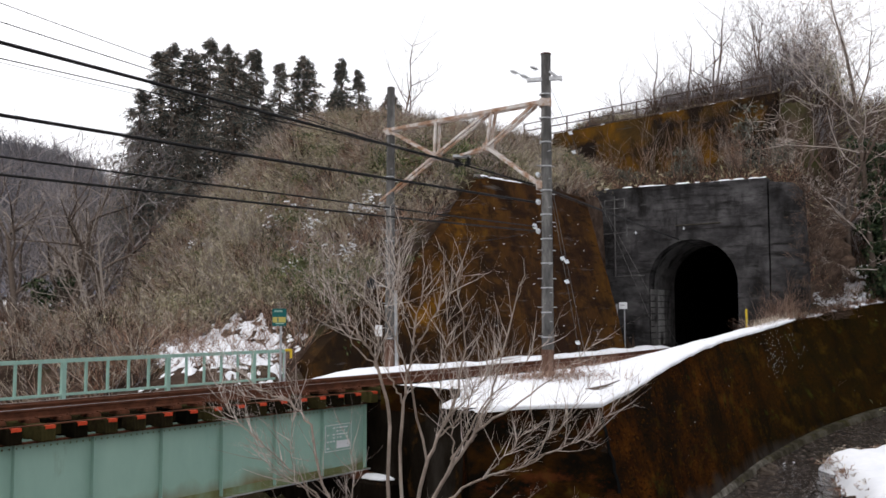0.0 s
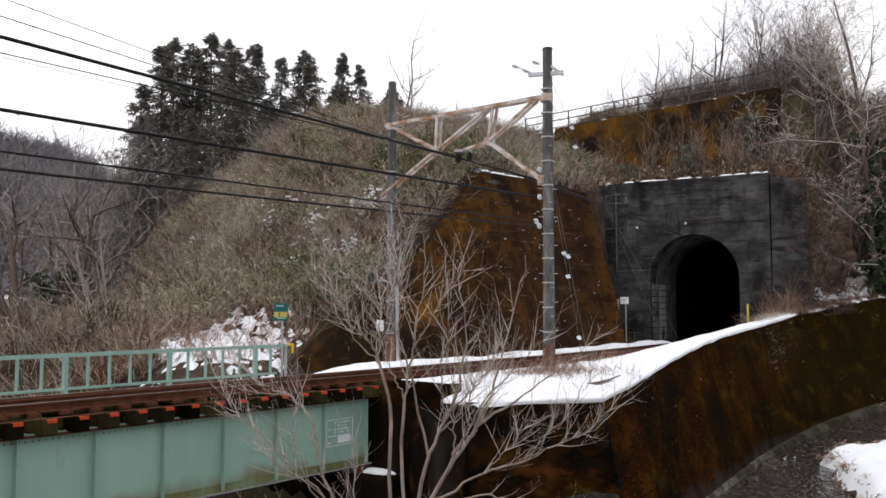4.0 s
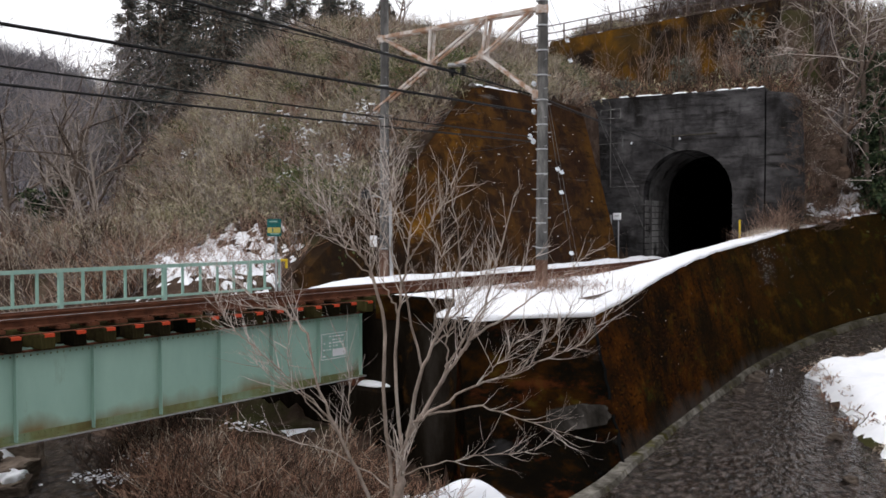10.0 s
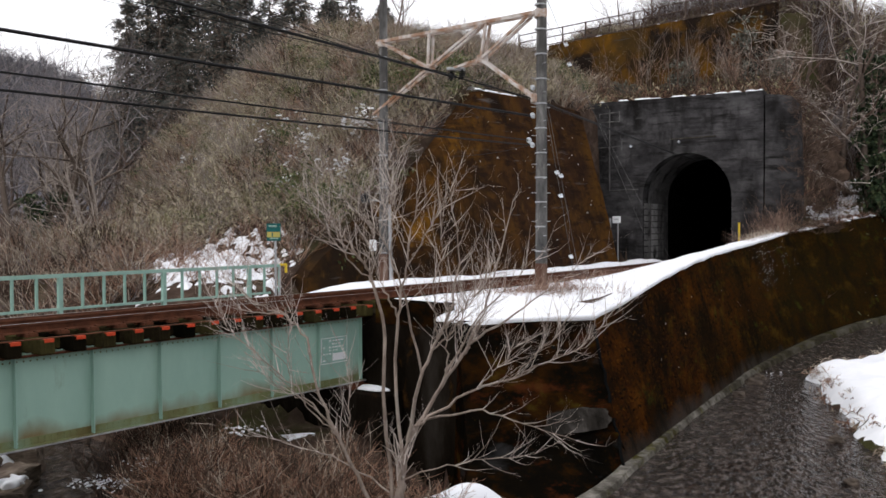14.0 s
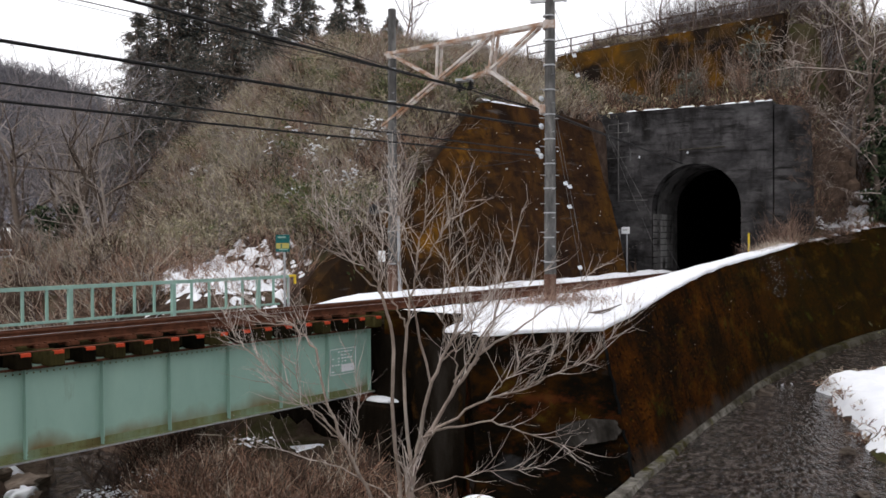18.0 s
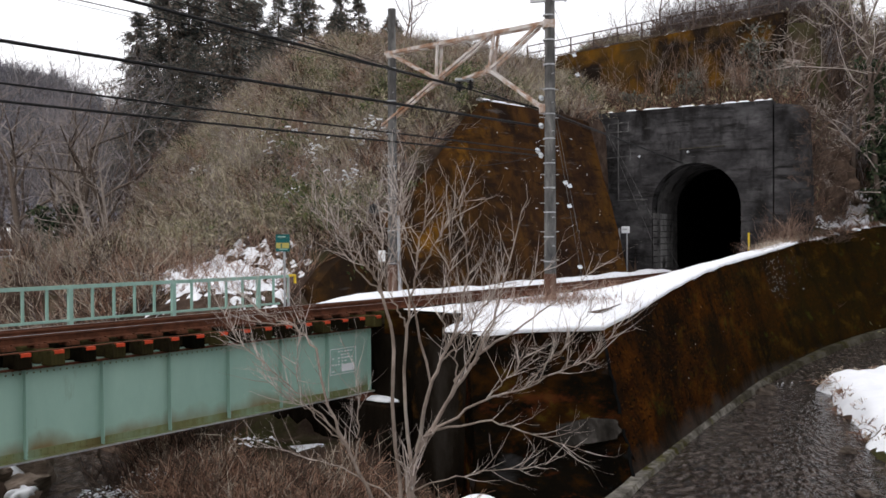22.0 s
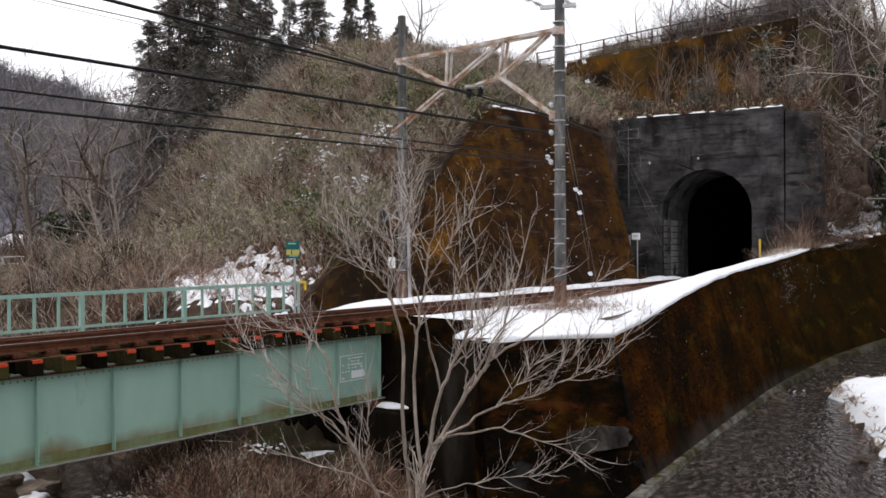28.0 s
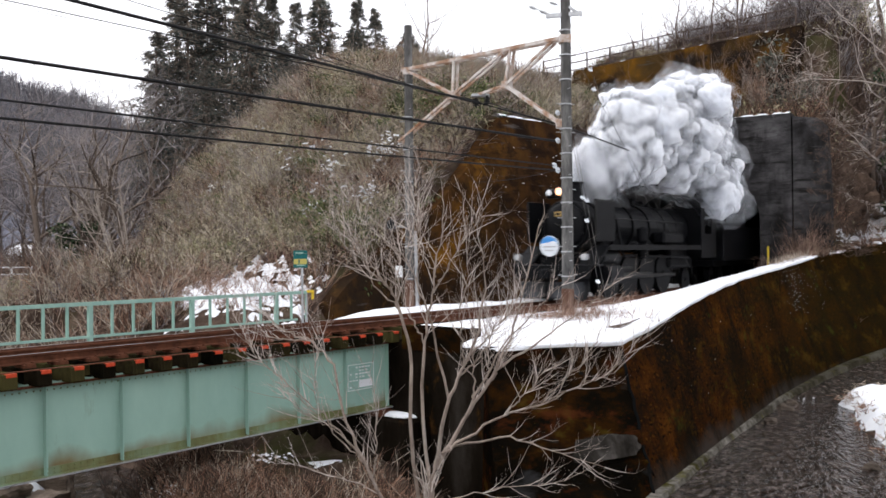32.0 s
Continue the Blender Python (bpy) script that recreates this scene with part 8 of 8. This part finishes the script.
shrubs("hanging_brush", VEILB[1::3], (0.5, 1.3), "brown twigs hanging over the edge of the headwall", SAPLING, 3, 5, 0.9, 0.009, "brush", 34, 0.8)
# fallen dead branch in the snow by the pole
fb = thing("fallen_branch", "dead brown branch lying on the snow", "branch", pose(2.95, 20.9, -0.40, 0, 0, -8))
for name, pts, r in (("limb", [(-0.75, 0.15, 0.0), (-0.4, 0.06, 0.06), (-0.05, 0.0, 0.09), (0.35, -0.03, 0.15), (0.75, 0.02, 0.24), (1.05, 0.1, 0.36)], (0.02, 0.035, 0.04, 0.035, 0.025, 0.01)),
                     ("side_twig", [(0.1, 0, 0.10), (0.3, 0.16, 0.13), (0.55, 0.38, 0.12)], (0.022, 0.016, 0.006)),
                     ("side_twig", [(-0.3, 0.04, 0.06), (-0.1, -0.2, 0.10), (0.2, -0.32, 0.13)], (0.02, 0.014, 0.006)),
                     ("side_twig", [(0.35, -0.03, 0.15), (0.6, -0.15, 0.17), (0.9, -0.18, 0.27)], (0.02, 0.013, 0.005))):
    v, f = chain(pts, r, 7)
    put(name, quick(name, v, f, DARKBARK, True), fb)


# ---- spreading tree on the steep bank, its pale limbs reaching out over the tunnel mouth ----
def bank_tree():
    rnd = random.Random(7)
    t = thing("bare_tree", "bare grey tree with long limbs reaching over the tunnel", "tree")
    trunk = spline([(20.9, 43.4, 2.6), (20.55, 43.2, 5.0), (20.3, 43.0, 8.5), (20.0, 43.0, 12.0), (19.6, 43.0, 14.4), (19.1, 43.1, 16.4), (19.0, 43.2, 18.0)], 18)
    v, f = chain(trunk, np.linspace(0.17, 0.02, 18), 8)
    stem = put("trunk", quick("trunk", v, f, DARKBARK, True), t)
    for z, tilt, n in ((3.6, 0.05, 2.6), (4.6, 0.1, 3.6), (5.4, -0.05, 3.9), (6.3, 0.1, 3.2), (7.4, 0.0, 4.2), (8.4, 0.12, 4.6), (9.3, 0.0, 4.9), (10.0, 0.15, 4.8), (10.8, 0.2, 5.0), (11.6, 0.3, 4.6), (12.6, 0.5, 4.0), (13.8, 0.7, 3.2), (15.0, 0.9, 2.6), (16.0, 1.2, 2.0)):
        segs = [[], [], [], []]
        x = float(np.interp(z, trunk[:, 2], trunk[:, 0]))
        grow(segs, Vector((x, 43.0, z)), Vector((-1, rnd.uniform(-0.6, 0.1), tilt + rnd.uniform(0.1, 0.5))), n, 0.028, 1, rnd, 4, 0.55, -0.02, 3)
        grow(segs, Vector((x, 43.0, z + 0.3)), Vector((rnd.uniform(-0.2, 0.9), rnd.uniform(-0.8, 0), 0.3)), n * 0.55, 0.022, 1, rnd, 3, 0.45, -0.05, 3)
        arr = np.array(segs[1] + segs[2] + segs[3])
        arr[:, [3, 7]] = np.maximum(arr[:, [3, 7]], 0.0065)
        v, f = tubes(arr, 4)
        put("limb", quick("limb", v, f, FINE), stem)


bank_tree()


# rock outcrop in the steep bank
def outcrop():
    rnd = random.Random(12)
    for x, y, z, r in ((18.3, 42.9, 4.5, 0.9), (18.0, 42.7, 3.5, 0.7), (18.8, 43.2, 5.4, 0.6), (18.9, 42.7, 3.9, 0.6), (17.7, 42.6, 5.2, 0.5)):
        bm = bmesh.new()
        bmesh.ops.create_icosphere(bm, subdivisions=3, radius=r)
        k = rnd.uniform(0, 99)
        for v in bm.verts:
            n = v.co.normalized()
            n2 = Vector((round(n.x * 2) / 2, round(n.y * 2) / 2, round(n.z * 2) / 2))
            v.co *= 1 + 0.35 * noise.noise(n * 1.8 + Vector((k, 0, 0))) + 0.14 * noise.noise(n2 * 5 + Vector((0, k, 0))) + 0.06 * noise.noise(n * 8)
        o = new("rock", part_mesh(bm, SANDSTONE, "rock", False))
        o.matrix_basis = pose(x, y, z, rnd.uniform(-20, 20), rnd.uniform(-20, 20), rnd.uniform(0, 360))
        tagged(o, "pale brown rock bedded in the steep bank", "rock", "rocks in the steep bank")


outcrop()
snow_on("snow_patch", 18.5, 21.5, 41.5, 44.5, 0.16, blob(19.9, 42.9, 0.5, 0.3, 20, 0.6, 1.8, 4.0), "small snow patch on the steep bank", 0.3)


# ---- rocks with snow, dark shrub and crumbs of snow by the water under the bridge ----
def ledge_rock(x, y, z, sx, sy, sz, turn, seed, cap=True):
    bm = bmesh.new()
    bmesh.ops.create_cube(bm, size=2.0)
    bmesh.ops.subdivide_edges(bm, edges=bm.edges[:], cuts=7, use_grid_fill=True)
    for v in bm.verts:
        n = v.co.copy()
        v.co = v.co * (1 + 0.25 * noise.noise(n * 0.9 + Vector((seed, 0, 0))) + 0.12 * noise.noise(n * 2.6 + Vector((0, seed, 0))))
        v.co = Vector((v.co.x * sx, v.co.y * sy, v.co.z * sz)) * (0.9 if max(abs(n.x), abs(n.y)) > 0.99 and abs(n.z) > 0.9 else 1)
    r = new("rock", part_mesh(bm, LEDGE, "rock"))
    r.matrix_basis = pose(x, y, z, 6, -5, turn)
    tagged(r, "dark broken rock at the edge of the stream", "rock", "rocks under the bridge")
    if cap:
        bm = bmesh.new()
        bmesh.ops.create_icosphere(bm, subdivisions=4, radius=1.0)
        for v in bm.verts:
            n = v.co.copy()
            v.co = Vector((n.x * sx * 0.85, n.y * sy * 0.8, max(n.z, -0.2) * 0.13)) * (1 + 0.5 * noise.noise(Vector((n.x * 2, n.y * 2, seed))))
        c = new("snow_cap", part_mesh(bm, SNOW, "snow_cap", True))
        c.matrix_basis = pose(x - 0.05, y + 0.1, z + sz * 1.0, 6, -5, turn)
        tagged(c, "cap of snow lying on a rock", "snow", kind="stuff")


for k, row in enumerate(((-8.75, 18.2, -3.25, 0.45, 0.55, 0.45, 20), (-8.35, 17.0, -3.4, 0.42, 0.4, 0.32, -15), (-9.5, 18.9, -3.0, 0.6, 0.6, 0.5, 40), (-9.1, 17.0, -3.2, 0.4, 0.5, 0.4, 65), (-7.95, 16.3, -3.45, 0.3, 0.28, 0.24, 10))):
    ledge_rock(*row, k * 3.7, k != 1)
shrubs("dark_shrub", np.array([(-5.95, 15.7, -3.25), (-5.8, 15.8, -3.2), (-5.2, 16.6, -3.0)]), (1.0, 1.35), "dark leafless shrub with many stems at the water", UMBER, 12, 5, 0.30, 0.016, "shrub", 97)


def crumbs(name, P, size, label, seed):
    """Small irregular lumps of snow, as one mass."""
    g = np.random.default_rng(seed)
    bm = bmesh.new()
    for x, y, z in P:
        r = float(g.uniform(*size))
        bmesh.ops.create_icosphere(bm, subdivisions=1, radius=r, matrix=pose(x, y, z, g.uniform(-25, 25), g.uniform(-25, 25), g.uniform(0, 180)) @ Matrix.Diagonal((g.uniform(0.8, 2.2), g.uniform(0.6, 1.1), g.uniform(0.3, 0.6), 1)))
    for v in bm.verts:
        v.co += Vector((noise.noise(v.co * 30), noise.noise(v.co * 31), noise.noise(v.co * 33))) * size[0] * 0.7
    tagged(part(name, bm, SNOW, None), label, "snow", kind="stuff")


hill_streaks()
moss_wall_specks()
g = np.random.default_rng(5)
NEAR = [(x + g.normal(0, sx), y + g.normal(0, sy), z + g.uniform(0, 0.1)) for x, y, z, sx, sy, n in ((-5.0, 15.9, -2.75, 0.38, 0.2, 90), (-6.0, 15.3, -2.92, 0.28, 0.22, 60), (-5.5, 15.0, -2.85, 0.25, 0.15, 40), (-4.6, 15.5, -2.7, 0.3, 0.2, 20), (-3.75, 16.6, -2.3, 0.2, 0.15, 26)) for _ in range(n)]
crumbs("snow_specks", NEAR, (0.012, 0.038), "crumbs of snow in the brush below the bridge", 6)


def snow_lump(x, y, z, sx, sy, h, turn, label, seed):
    bm = bmesh.new()
    bmesh.ops.create_icosphere(bm, subdivisions=4, radius=1.0)
    for v in bm.verts:
        n = v.co.copy()
        k = 1 + 0.35 * noise.noise(Vector((n.x * 1.7, n.y * 1.7, seed)))
        v.co = Vector((n.x * sx * k, n.y * sy * k, max(n.z, -0.15) * h))
    c = new("snow_lump", part_mesh(bm, SNOW, "snow_lump", True))
    c.matrix_basis = pose(x, y, z, 0, 0, turn)
    tagged(c, label, "snow", kind="stuff")


g = np.random.default_rng(77)
crumbs("foam", [(9.9 + 1.9 * u, 29.95 + 0.25 * u + g.normal(0, 0.16), -3.41) for u in g.uniform(0, 1, 130) ** 1.4], (0.02, 0.05), "white foam on the stream below a low sill", 78)
rows = []
for _ in range(110):
    u = g.uniform(0, 1)
    x, y = 14.6 + 5.4 * u - 0.68 * g.uniform(0, 1) ** 1.5, 37.9 + 4.9 * u + 0.73 * g.uniform(0, 1) ** 1.5
    for k in range(int(g.integers(3, 10))):
        rows.append((x + 0.10 * k + g.normal(0, 0.04), y + 0.09 * k + g.normal(0, 0.04)))
P = np.array(rows)
rim = np.interp(P[:, 1], TOP_Y, TOP_Z)
P = P[(ground(P[:, 0], P[:, 1]) < rim + 1.0) & (wp(P[:, 0], P[:, 1])[0] > 4.9)]
crumbs("snow_specks", np.c_[P, ground(P[:, 0], P[:, 1]) + g.uniform(0.10, 0.40, len(P))], (0.03, 0.085), "streaks of snow among grass on the steep bank", 79)
q = bridge_point(14.6, -1.4, -2.04)
snow_lump(q.x, q.y, q.z, 0.42, 0.2, 0.09, -math.degrees(BEAR), "snow lying on the bearing shelf", 2.0)


# ---- everything that moves ----
def motions():
    times = [0.0, 27.0] + [round(27.0 + 0.25 * k, 3) for k in range(1, 13)] + [round(30.0 + k / 15, 4) for k in range(1, 31)]
    times = [t for t in times if t <= 32.0]
    start = 27.0
    at = lambda t: max(t, start)
    walk(LOCO, [(t, loco_pose(at(t), 5.98)) for t in times])
    walk(TENDER, [(t, loco_pose(at(t), 5.98 + 9.9)) for t in times])
    turns = [0.0, start] + [round(start + k * 0.05, 4) for k in range(1, 101)]
    for ob, x, y, r in WHEELS:
        walk(ob, [(t, pose(x, y, r, -math.degrees(SPEED * (at(t) - start) / r), 0, 0)) for t in turns])
    for ob, x, y, ph, share in RODS:
        rows = []
        for t in turns:
            a = SPEED * (at(t) - start) / 0.70 + radians(ph)
            k = 0.28 * math.sin(a), 0.28 * math.cos(a)
            if share:
                rows.append((t, pose(x, 2.0 + k[1] * 0.9, 0.78 + 0.5 * k[0], -6 * k[0] / 0.28, 0, 0)))
            else:
                rows.append((t, pose(x, y + k[1], 0.7 + k[0])))
        walk(ob, rows)
    for ob, *how in PUFFS:
        walk(ob, [(t, puff_pose(at(t), *how)) for t in times])


motions()
